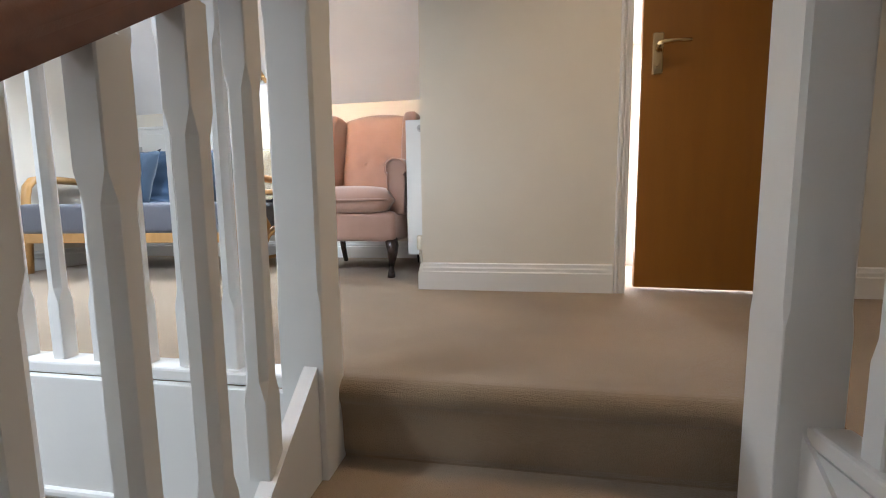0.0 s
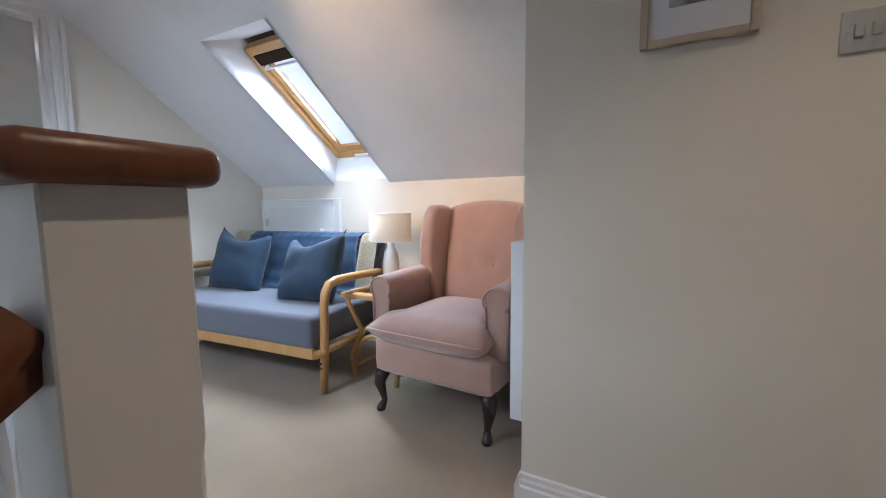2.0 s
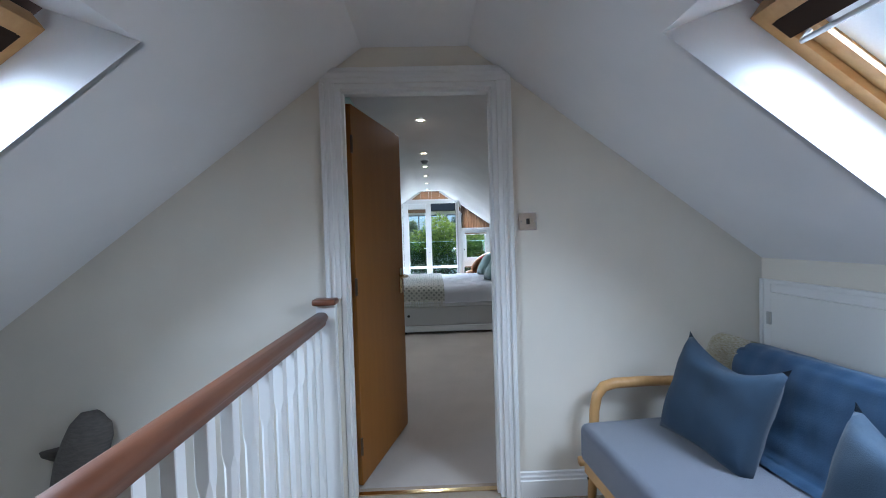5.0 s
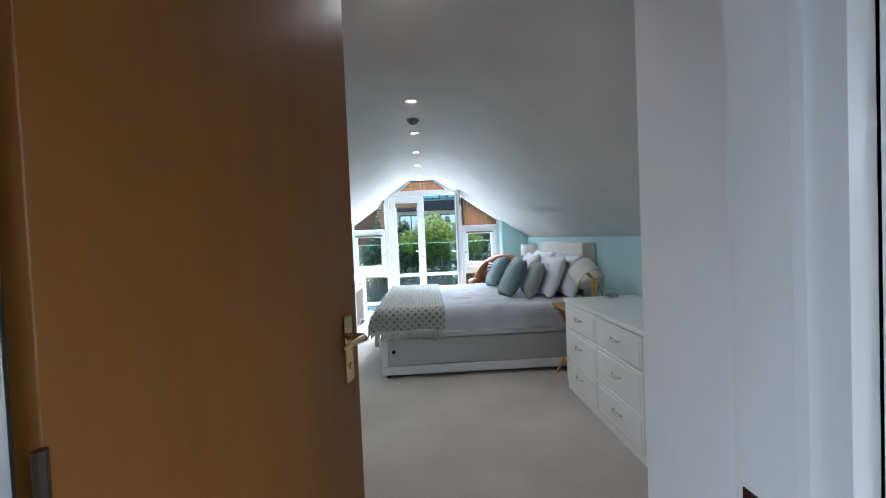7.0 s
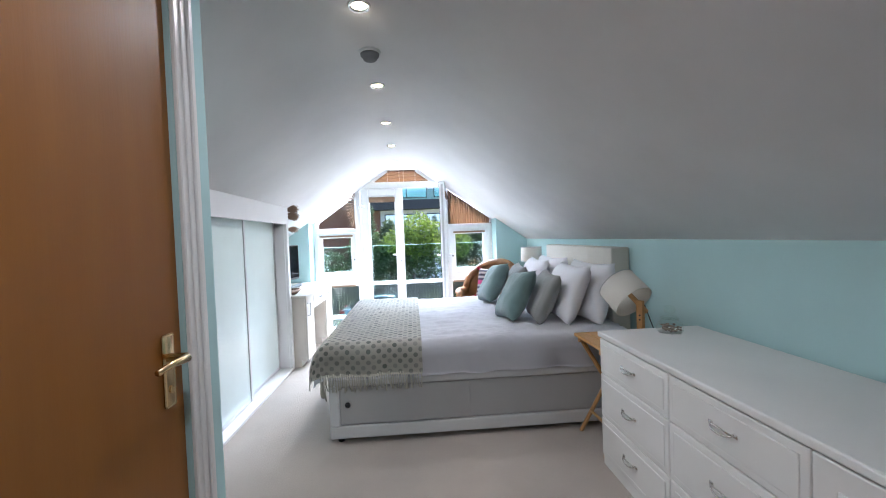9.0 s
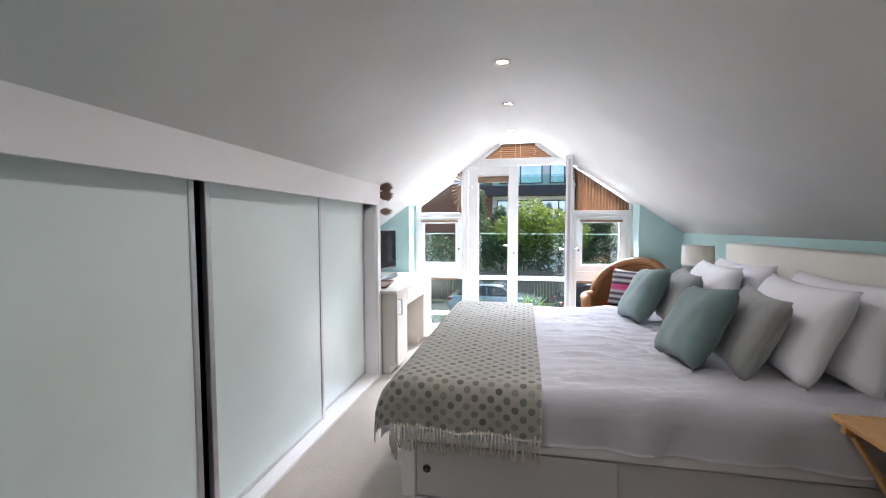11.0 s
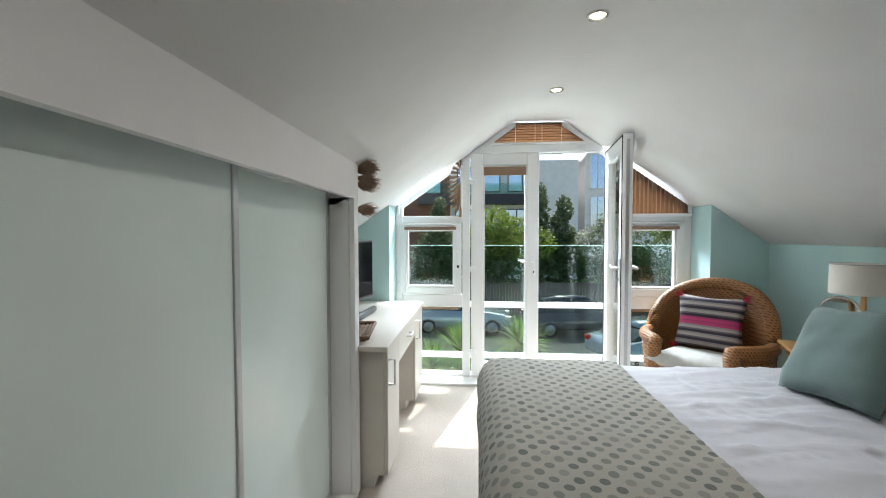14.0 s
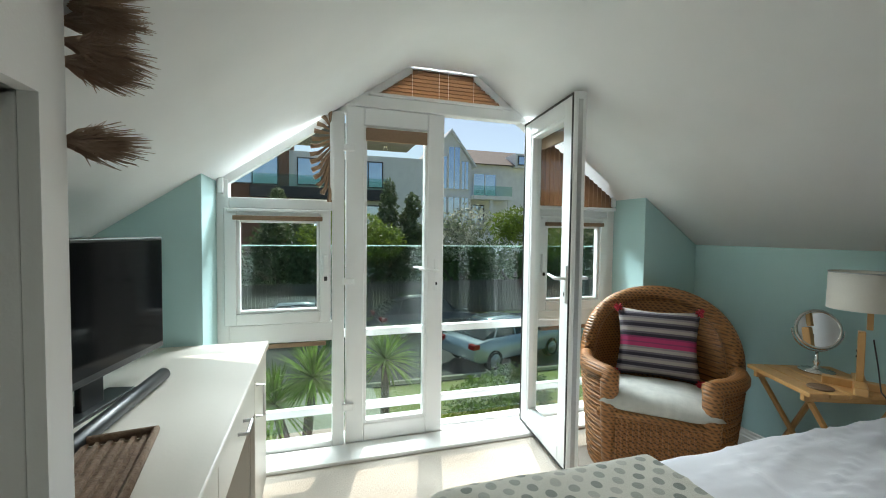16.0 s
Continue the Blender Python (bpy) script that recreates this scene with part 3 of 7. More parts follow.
def rail_profile(bm, p0, p1):
    """A rounded handrail between two points."""
    p0, p1 = Vector(p0), Vector(p1)
    d = (p1 - p0).normalized()
    side = d.cross(Vector((0, 0, 1))).normalized()
    up = side.cross(d)
    prof = [(-0.021, -0.03), (0.021, -0.03), (0.024, -0.012), (0.031, -0.004), (0.033, 0.010), (0.026, 0.024), (0.012, 0.031), (-0.012, 0.031),
            (-0.026, 0.024), (-0.033, 0.010), (-0.031, -0.004), (-0.024, -0.012)]
    a = [bm.verts.new(p0 + side * u + up * v) for u, v in prof]
    b = [bm.verts.new(p1 + side * u + up * v) for u, v in prof]
    k = len(prof)
    bm.faces.new(a[::-1]), bm.faces.new(b)
    for i in range(k):
        bm.faces.new((a[i], a[(i + 1) % k], b[(i + 1) % k], b[i]))
    return bm


land = thing("landing_balustrade", pose(-1.35, 0.985, 0), "white spindle balustrade with mahogany handrail along the landing", "balustrade")
part("handrail", rail_profile(bmesh.new(), (-1.27, 0, 0.925), (1.26, 0, 0.925)), MAHOG, land, "dark mahogany handrail", True)
part("base_rail", boxed(-1.32, 1.255, -0.032, 0.032, 0.0, 0.03, bevel=0.006), GLOSS, land, "white base rail")
part("apron", boxed(-1.32, 1.255, -0.045, -0.025, -0.28, -0.002, bevel=0.002), GLOSS, land, "white apron board")
part("apron_bead", boxed(-1.32, 1.255, -0.055, -0.02, -0.305, -0.28, bevel=0.008), GLOSS, land, "white bead under the apron")
BAL = baluster_mesh(0.868)
for i in range(21):
    b = new("baluster", BAL)
    b.parent, b.matrix_basis = land, pose(-1.2 + i * 0.1155, 0, 0.029)
flight = thing("stair_balustrade", pose(-0.05, 0.94, 0), "white spindle balustrade with sloping mahogany handrail", "balustrade")
K = RISE / GOING
KR = 0.75                      # slope of the handrail
part("handrail", rail_profile(bmesh.new(), (0, -1.7, 0.89 - KR * 1.7), (0, 0.0, 0.89)), MAHOG, flight, "dark mahogany handrail", True)
for i in range(11):
    y = -0.145 - i * 0.119
    b = new("baluster", baluster_mesh(0.89 - 0.036 - 0.045 + (KR - K) * y, 0.042))
    b.parent, b.matrix_basis = flight, pose(0, y, 0.045 + K * y)
side = thing("side_balustrade", pose(0.872, 0.89, 0), "white spindle balustrade beside the stairs", "balustrade")
part("handrail", rail_profile(bmesh.new(), (0, -2.2, 0.925), (0, 0, 0.925)), MAHOG, side, "dark mahogany handrail", True)
part("base_rail", boxed(-0.032, 0.032, -2.2, 0, 0.0, 0.03, bevel=0.006), GLOSS, side)
part("apron", boxed(-0.03, -0.012, -2.2, 0, -0.26, -0.002), GLOSS, side)
for i in range(16):
    b = new("baluster", BAL)
    b.parent, b.matrix_basis = side, pose(0, -0.1 - i * 0.13, 0.029)

# eaves hatch in the knee wall
hatch = thing("eaves_hatch", pose(-2.225, KN_L, 0), "small white eaves door with a round knob", "hatch", kind="structure")
HX, HT, HBZ = 0.375, 0.985, 0.28
part("door_panel", boxed(-HX + 0.004, HX - 0.004, -0.02, -0.002, HBZ, HT, bevel=0.003), WHITE_CAB, hatch, "flat white door panel")
bm = bmesh.new()
for o, t, w in ((0.0, 0.014, 0.06), (0.04, 0.024, 0.02)):
    box(bm, -HX - 0.06, -HX - o, -t, 0, HBZ - 0.1, HT + 0.06, 0.003, 1) if o == 0 else box(bm, -HX - 0.06, -HX - 0.04, -t, -0.014, HBZ - 0.1, HT + 0.06, 0.003, 1)
    box(bm, HX + o, HX + 0.06, -t, 0 if o == 0 else -0.014, HBZ - 0.1, HT + 0.06, 0.003, 1)
    box(bm, -HX, HX, -t, 0 if o == 0 else -0.014, HT + o, HT + 0.06, 0.003, 1)
part("surround", bm, GLOSS, hatch, "white moulded surround")
knob = part("knob", lathe([(0.008, 0), (0.008, 0.015), (0.018, 0.022), (0.02, 0.032), (0.012, 0.042), (0, 0.044)], 16), CERAMIC, hatch, "round white knob", True)
knob.matrix_basis = pose(0.27, -0.02, 0.80, 90, 0, 0)
for z in (0.45, 0.86):
    part("hinge", boxed(-HX - 0.012, -HX + 0.012, -0.028, -0.018, z - 0.03, z + 0.03, bevel=0.002), STEEL, hatch, "small steel hinge")


FLAP = mat("dark_brown_flap", (0.035, 0.02, 0.013), 0.8, spec=0.1)
# skylights: plastered reveals and pine roof windows
def skylight(name, s, label):
    """s: 1 for the north slope, -1 for the south."""
    sk = thing(name, pose(-1.5975, CL, 0), label, "roof window", kind="structure")
    hx = (SX1 - SX0) / 2
    t0, t1 = 0.727, 1.684
    z0, z1 = 1.854, 1.854 - 0.741 * (t1 - t0)
    off = 0.235
    wy0, wy1 = 0.985, 1.73          # window plane, top and bottom
    wz = lambda y: 1.854 - 0.741 * (y - 0.727) + off
    bm = bmesh.new()
    for x in (-hx, hx):
        o = 0.02 if x > 0 else -0.02
        pts = [(s * t0, z0), (s * t1, z1), (s * wy1, wz(wy1) + 0.05), (s * wy0, wz(wy0) + 0.05)]
        prism(bm, pts, "x", x, x + o)
    prism(bm, [(s * t0, z0), (s * wy0, wz(wy0) + 0.05), (s * (wy0 - 0.02), wz(wy0) + 0.05), (s * (t0 - 0.02), z0 + 0.03)], "x", -hx - 0.02, hx + 0.02)
    prism(bm, [(s * t1, z1), (s * wy1, wz(wy1) + 0.05), (s * (wy1 + 0.02), wz(wy1) + 0.05), (s * (t1 + 0.02), z1 + 0.0)], "x", -hx - 0.02, hx + 0.02)
    part("reveal", bm, CEIL, sk, "white plastered reveal")
    d = Vector((0, s, -0.741)).normalized()
    n = Vector((0, s * 0.741, 1)).normalized()
    top, bot = Vector((0, s * wy0, wz(wy0))), Vector((0, s * wy1, wz(wy1)))
    L = (bot - top).length

    def slab(x0, x1, u0, u1, h0, h1):
        bm2 = bmesh.new()
        vs = [bm2.verts.new(top + Vector((x, 0, 0)) + d * u + n * h) for h in (h0, h1) for u in (u0, u1) for x in (x0, x1)]
        for q in ((0, 1, 3, 2), (4, 6, 7, 5), (0, 4, 5, 1), (2, 3, 7, 6), (0, 2, 6, 4), (1, 5, 7, 3)):
            bm2.faces.new([vs[i] for i in q])
        return bm2
    for x0, x1, u0, u1 in ((-hx + 0.001, -hx + 0.04, 0.002, L - 0.002), (hx - 0.04, hx - 0.001, 0.002, L - 0.002), (-hx + 0.04, hx - 0.04, 0.002, 0.05), (-hx + 0.04, hx - 0.04, L - 0.05, L - 0.002)):
        part("frame_bar", slab(x0, x1, u0, u1, -0.01, 0.05), PINE, sk, "varnished pine frame bar")
    sash = part("sash", slab(-hx + 0.042, -hx + 0.085, 0.052, L - 0.052, 0.012, 0.062), PINE, sk, "varnished pine sash bar")
    part("sash_bar", slab(hx - 0.085, hx - 0.042, 0.052, L - 0.052, 0.012, 0.062), PINE, sk)
    part("sash_bar", slab(-hx + 0.085, hx - 0.085, 0.052, 0.10, 0.012, 0.062), PINE, sk)
    part("sash_bar", slab(-hx + 0.085, hx - 0.085, L - 0.10, L - 0.052, 0.012, 0.062), PINE, sk)
    # The whiteness of this pane stands in for glare from the sky.
    part("pane", slab(-hx + 0.085, hx - 0.085, 0.1, L - 0.1, 0.034, 0.04), MILKY, sk, "milky pane blocking direct sun and imitating white sky glare")
    # Outer strips, added to block the open slits between frame and sash.
    for x0, x1, u0, u1 in ((-hx - 0.06, -hx + 0.062, -0.06, L + 0.06), (hx - 0.062, hx + 0.06, -0.06, L + 0.06), (-hx + 0.062, hx - 0.062, -0.06, 0.075), (-hx + 0.062, hx - 0.062, L - 0.075, L + 0.06)):
        part("slit_cover", slab(x0, x1, u0, u1, 0.063, 0.075), FLAP, sk, "dark outer strip added to close the slits round the sash")
    part("vent_flap", slab(-hx + 0.03, hx - 0.03, 0.052, 0.118, -0.012, -0.002), FLAP, sk, "dark brown ventilation flap")
    bar = [top + Vector((x, 0, 0)) + d * u + n * h for x, u, h in ((-hx + 0.07, 0.13, 0.0), (-hx + 0.07, 0.13, -0.035), (hx - 0.07, 0.13, -0.035), (hx - 0.07, 0.13, 0.0))]
    part("control_bar", tubed(bar, 0.008, 8), STEEL, sk, "grey control bar")
    part("catch", slab(-0.06, 0.09, L - 0.035, L - 0.008, -0.025, -0.01), GLOSS, sk, "white catch on the bottom frame")
    return sk


skylight("skylight_north", 1, "pine roof window in the north slope over the sofa")
skylight("skylight_south", -1, "pine roof window in the south slope over the stairwell")

# radiator on the side wall beside the armchair
rad = thing("radiator", pose(-0.036, 2.34, 0), "white panel radiator on the wall beside the armchair", "radiator")
bm = bmesh.new()
box(bm, -0.052, -0.036, 0, 0.72, 0.13, 0.83, 0.004)
for i in range(17):
    box(bm, -0.058, -0.052, 0.03 + i * 0.04, 0.05 + i * 0.04, 0.16, 0.8, 0.002, 1)
box(bm, -0.036, -0.02, 0.02, 0.70, 0.15, 0.81, 0.003, 1)
part("panel", bm, UPVC, rad, "white ribbed panel")
part("end_cover", boxed(-0.145, -0.012, -0.012, 0.0, 0.125, 0.835, bevel=0.003), UPVC, rad, "white side cover")
part("top_grille", boxed(-0.135, -0.012, 0.001, 0.72, 0.83, 0.838, bevel=0.002), UPVC, rad)
part("front_panel", boxed(-0.145, -0.13, 0.001, 0.72, 0.13, 0.83, bevel=0.004), UPVC, rad)
part("bleed_valve", lathe([(0.018, 0), (0.018, 0.006), (0.01, 0.008), (0.008, 0.003)], 14), STEEL, rad, "round bleed valve", True).matrix_basis = pose(-0.065, -0.012, 0.79, 90, 0, 0)
part("valve_head", lathe([(0.018, -0.035), (0.021, -0.03), (0.021, 0.03), (0.014, 0.04), (0, 0.041)], 14, (-0.07, -0.03, 0.19)), VALVE, rad, "cream thermostatic valve head", True)
part("pipe", tubed([(-0.07, -0.03, 0.0), (-0.07, -0.03, 0.16)], 0.009, 8), CHROME, rad, "chrome pipe")


def switch(name, m, label, mat_plate, rockers=1):
    """A wall plate in the xz plane, facing -y."""
    sw = thing(name, m, label, "switch")
    w = 0.043
    part("plate", boxed(-w, w, -0.006, -0.0005, -0.043, 0.043, bevel=0.002), mat_plate, sw)
    for i in range(rockers):
        x = 0 if rockers == 1 else (-0.014 + 0.028 * i)
        part("rocker", boxed(x - 0.008, x + 0.008, -0.011, -0.006, -0.014, 0.014, bevel=0.002), BLACK if mat_plate is CHROME else STEEL, sw, "small rocker")
    for x in (-0.032, 0.032):
        part("screw", lathe([(0.004, 0), (0.004, 0.002), (0, 0.0025)], 8), STEEL, sw).matrix_basis = pose(x, -0.006, 0, 90, 0, 0)
    return sw


switch("light_switch", pose(XP0, 1.985, 1.357, 0, 0, 90), "polished steel light switch beside the bedroom door", CHROME)
switch("light_switch", pose(0.69, WY, 1.327), "brushed steel double light switch by the oak door", STEEL, 2)

# picture over the landing wall
pic = thing("picture", pose(0.387, WY, 1.36), "framed monochrome print with a wide white mount", "picture")
for x0, x1, z0, z1 in ((-0.122, -0.104, 0, 0.33), (0.104, 0.122, 0, 0.33), (-0.104, 0.104, 0, 0.018), (-0.104, 0.104, 0.312, 0.33)):
    part("frame_bar", boxed(x0, x1, -0.02, -0.001, z0, z1, bevel=0.003), mat("pale_limed_wood", (0.50, 0.42, 0.33), 0.6, (0.42, 0.35, 0.27), 8, 0.6), pic, "pale wooden frame bar")
part("mount", boxed(-0.104, 0.104, -0.008, -0.002, 0.018, 0.312), COTTON, pic, "white mount")
part("print", boxed(-0.06, 0.06, -0.010, -0.008, 0.09, 0.25), mat("dark_print", (0.1, 0.1, 0.1), 0.6, (0.55, 0.55, 0.55), 14, 1.0), pic, "dark grey abstract print")


# ---- gable glazing ----
def frame_x(bm, x0, x1, y0, y1, z0, z1, w, bevel=0.004):
    """A rectangular frame of bars in the yz plane."""
    box(bm, x0, x1, y0, y0 + w, z0, z1, bevel, 1)
    box(bm, x0, x1, y1 - w, y1, z0, z1, bevel, 1)
    box(bm, x0, x1, y0 + w, y1 - w, z0, z0 + w, bevel, 1)
    box(bm, x0, x1, y0 + w, y1 - w, z1 - w, z1, bevel, 1)
    return bm


def pane(bm, parent, m=None, name="pane"):
    g = part(name, bm, m or GLASS, parent)
    g.visible_shadow = False
    return g


HWN = 1.313 - (2.31 - 1.53) / 0.7025
FX0, FX1 = XW - 0.035, XW + 0.035
WL, WR = 0.226, 2.80
LD0, LM, LD1 = 0.905, 1.515, 2.118       # French door frame: hinge, meeting, hinge
TR0, TR1 = 2.03, 2.10                    # head transom
gable_window = thing("window_1", pose(0, 0, 0), "white plastic gable window frame filling the end wall", "window", kind="structure")
bm = bmesh.new()
for y0, y1 in ((0.83, LD0 - 0.006), (LD1 + 0.006, 2.195)):
    box(bm, FX0, FX1, y0, y1, 0, zw(y0 if y0 < CB else y1) + 0.01, 0.004, 1)
box(bm, FX0, FX1, WL, WL + 0.06, 0, zw(WL) + 0.01, 0.004, 1)
box(bm, FX0, FX1, WR - 0.06, WR, 0, zw(WR) + 0.01, 0.004, 1)
box(bm, FX0 + 0.004, FX1 + 0.002, 0.83, 2.195, TR0, TR1, 0.004, 1)
for y0, y1 in ((WL + 0.06, 0.83), (2.195, WR - 0.06)):
    box(bm, FX0 + 0.002, FX1 - 0.002, y0, y1, 0, 0.05, 0.004, 1)
    box(bm, FX0 + 0.002, FX1 - 0.002, y0, y1, 0.655, 0.765, 0.004, 1)
    box(bm, FX0 + 0.002, FX1 - 0.002, y0, y1, 1.415, 1.475, 0.004, 1)
box(bm, FX0 + 0.01, FX1 - 0.02, LD0, LD1, -0.02, 0.018, 0.004, 1)
part("mullions", bm, UPVC, gable_window, "white plastic posts and rails")
bm = bmesh.new()
for s in (-1, 1):
    d = lambda k: CB + s * k
    for k0, k1 in ((1.313, 0.62), (0.66, HWN)):
        lo = [(d(k0), zw(d(k0)) + 0.01), (d(k1), zw(d(k1)) + 0.01), (d(k1), zw(d(k1)) - 0.05), (d(k0), zw(d(k0)) - 0.05)]
        prism(bm, lo, "x", FX0 + 0.006, FX1 - 0.004)
box(bm, FX0 + 0.006, FX1 - 0.004, CB - HWN, CB + HWN, FLAT_W - 0.02, FLAT_W + 0.02)
part("raking_bar", bm, UPVC, gable_window, "white raking bars under the slope")
for s in (-1, 1):
    y0, y1 = sorted((CB + s * 0.67, CB + s * 1.25))
    bm = bmesh.new()
    z = lambda y: zw(y) - 0.03
    prism(bm, [(y0, 1.47), (y1, 1.47), (y1, max(z(y1), 1.475)), (y0, max(z(y0), 1.475))], "x", XW - 0.006, XW + 0.0)
    pane(bm, gable_window)
    pane(boxed(XW - 0.006, XW, y0, y1, 0.05, 0.66), gable_window)
bm = bmesh.new()
prism(bm, [(CB - 0.5, TR1), (CB + 0.5, TR1), (CB + HWN, FLAT_W), (CB - HWN, FLAT_W)], "x", XW - 0.012, XW - 0.006)
pane(bm, gable_window)
for s in (-1, 1):
    y0, y1 = sorted((CB + s * 0.675, CB + s * 1.24))
    cas = thing("casement_window", pose(XW, (y0 + y1) / 2, 0.76), "white plastic casement window with a key-lock handle", "window", kind="structure")
    hw = (y1 - y0) / 2
    part("sash", frame_x(bmesh.new(), -0.02, 0.052, -hw + 0.004, hw - 0.004, 0.01, 0.655, 0.06), UPVC, cas, "white sash")
    part("bead", frame_x(bmesh.new(), 0.0, 0.04, -hw + 0.064, hw - 0.064, 0.07, 0.595, 0.018), UPVC, cas, "white glazing bead")
    pane(boxed(-0.004, 0.002, -hw + 0.07, hw - 0.07, 0.075, 0.59), cas)
    y = -s * (hw - 0.033)
    part("handle", boxed(0.052, 0.075, y - 0.012, y + 0.012, 0.27, 0.40, bevel=0.005), UPVC, cas, "white handle")
    part("lock", boxed(0.075, 0.08, y - 0.009, y + 0.009, 0.25, 0.275, bevel=0.004), BLACK, cas, "black key lock")
    part("blind_rail", boxed(0.042, 0.07, -hw + 0.05, hw - 0.05, 0.59, 0.615, bevel=0.003), BLIND, cas, "folded brown blind")
    part("blind_clip", boxed(0.052, 0.066, -hw + 0.02, hw - 0.02, 0.635, 0.65, bevel=0.003), UPVC, cas, "white blind rail")
    low = part("folded_blind", boxed(XW + 0.036, XW + 0.055, y0 + 0.03, y1 - 0.03, 0.632, 0.655, bevel=0.003), BLIND, None)
    tagged(low, "brown pleated blind folded under the window rail", "blind")


def pleats(bm, x, a0, a1, z0, z1, n, vertical, zf=None, depth=0.016):
    """A pleated sheet in the yz plane at x; pleats run upright or level, cut by the roof line."""
    pts = []
    for i in range(2 * n + 1):
        f = i / (2 * n)
        pts.append((f, x + (depth if i % 2 else 0)))
    cols = []
    for f, px in pts:
        if vertical:
            y = a0 + (a1 - a0) * f
            cols.append((bm.verts.new((px, y, z0)), bm.verts.new((px, y, max(zf(y), z0 + 0.002)))))
        else:
            z = z0 + (z1 - z0) * f
            l, r = zf(z)
            cols.append((bm.verts.new((px, l, z)), bm.verts.new((px, r, z))))
    for a, b in zip(cols, cols[1:]):
        bm.faces.new((a[0], a[1], b[1], b[0]))
    r = bmesh.ops.solidify(bm, geom=bm.faces[:], thickness=0.002)
    return bm


top_blind = thing("pleated_blind", pose(0, 0, 0), "brown pleated blind closed in the gable peak", "blind", "pleated blinds")
part("pleats", pleats(bmesh.new(), XW + 0.012, 0, 0, TR1 + 0.005, FLAT_W + 0.0, 9, False,
                      lambda z: (CB - 0.5 + (z - TR1) / 0.7025 * 0.98, CB + 0.5 - (z - TR1) / 0.7025 * 0.98)), BLIND, top_blind, "brown pleated fabric")
part("bottom_rail", boxed(XW + 0.02, XW + 0.05, CB - 0.46, CB + 0.46, TR1, TR1 + 0.018, bevel=0.004), UPVC, top_blind, "white bottom rail")
for y in (-0.2, -0.03, 0.03, 0.2):
    part("cord", tubed([(XW + 0.033, CB + y, TR1 + 0.01), (XW + 0.033, CB + y, FLAT_W - 0.005)], 0.0015, 5), COTTON, top_blind)
side_blind = thing("pleated_blind", pose(0, 0, 0), "brown pleated blind closed over the raked side light", "blind", "pleated blinds")
part("pleats", pleats(bmesh.new(), XW + 0.04, 2.16, 2.79, 1.485, 0, 18, True, lambda y: zw(y) - 0.01), BLIND, side_blind, "brown pleated fabric")
part("bottom_rail", boxed(XW + 0.036, XW + 0.066, 2.16, 2.79, 1.462, 1.485, bevel=0.003), UPVC, side_blind)
fan = thing("pleated_blind", pose(XW + 0.04, 0.822, 1.475), "brown pleated blind gathered into a fan shape", "blind", "pleated blinds")
for i in range(13):
    f = i / 12
    L = 0.40 * (0.62 + 0.38 * math.sin(math.pi * (0.25 + 0.75 * f)))
    bm = bmesh.new()
    a = radians(4 + 40 * (1 - abs(2 * f - 1)))
    z = 0.03 + 0.41 * f
    y1 = -0.01 - 0.105 * math.sin(math.pi * f) ** 0.7
    zz = z + (f - 0.35) * 0.12
    tube(bm, [(0.004, -0.004, 0.2 + 0.24 * f), (0.014 + 0.006 * (i % 2), y1 * 0.6, 0.5 * (z + zz) + 0.02), (0.01 + 0.012 * (i % 2), y1, zz)], [0.005, 0.012, 0.015], 6)
    part("fold", bm, BLIND, fan)
part("stile", boxed(0.0, 0.02, -0.006, 0.012, 0.0, 0.44, bevel=0.003), UPVC, fan, "white blind stile")
for y in (WL + 0.025, WR - 0.025):
    tagged(part("blind_bracket", boxed(FX1, FX1 + 0.03, y - 0.014, y + 0.014, 1.49, 1.575, bevel=0.004), UPVC), "small white blind bracket on the window frame", "bracket")


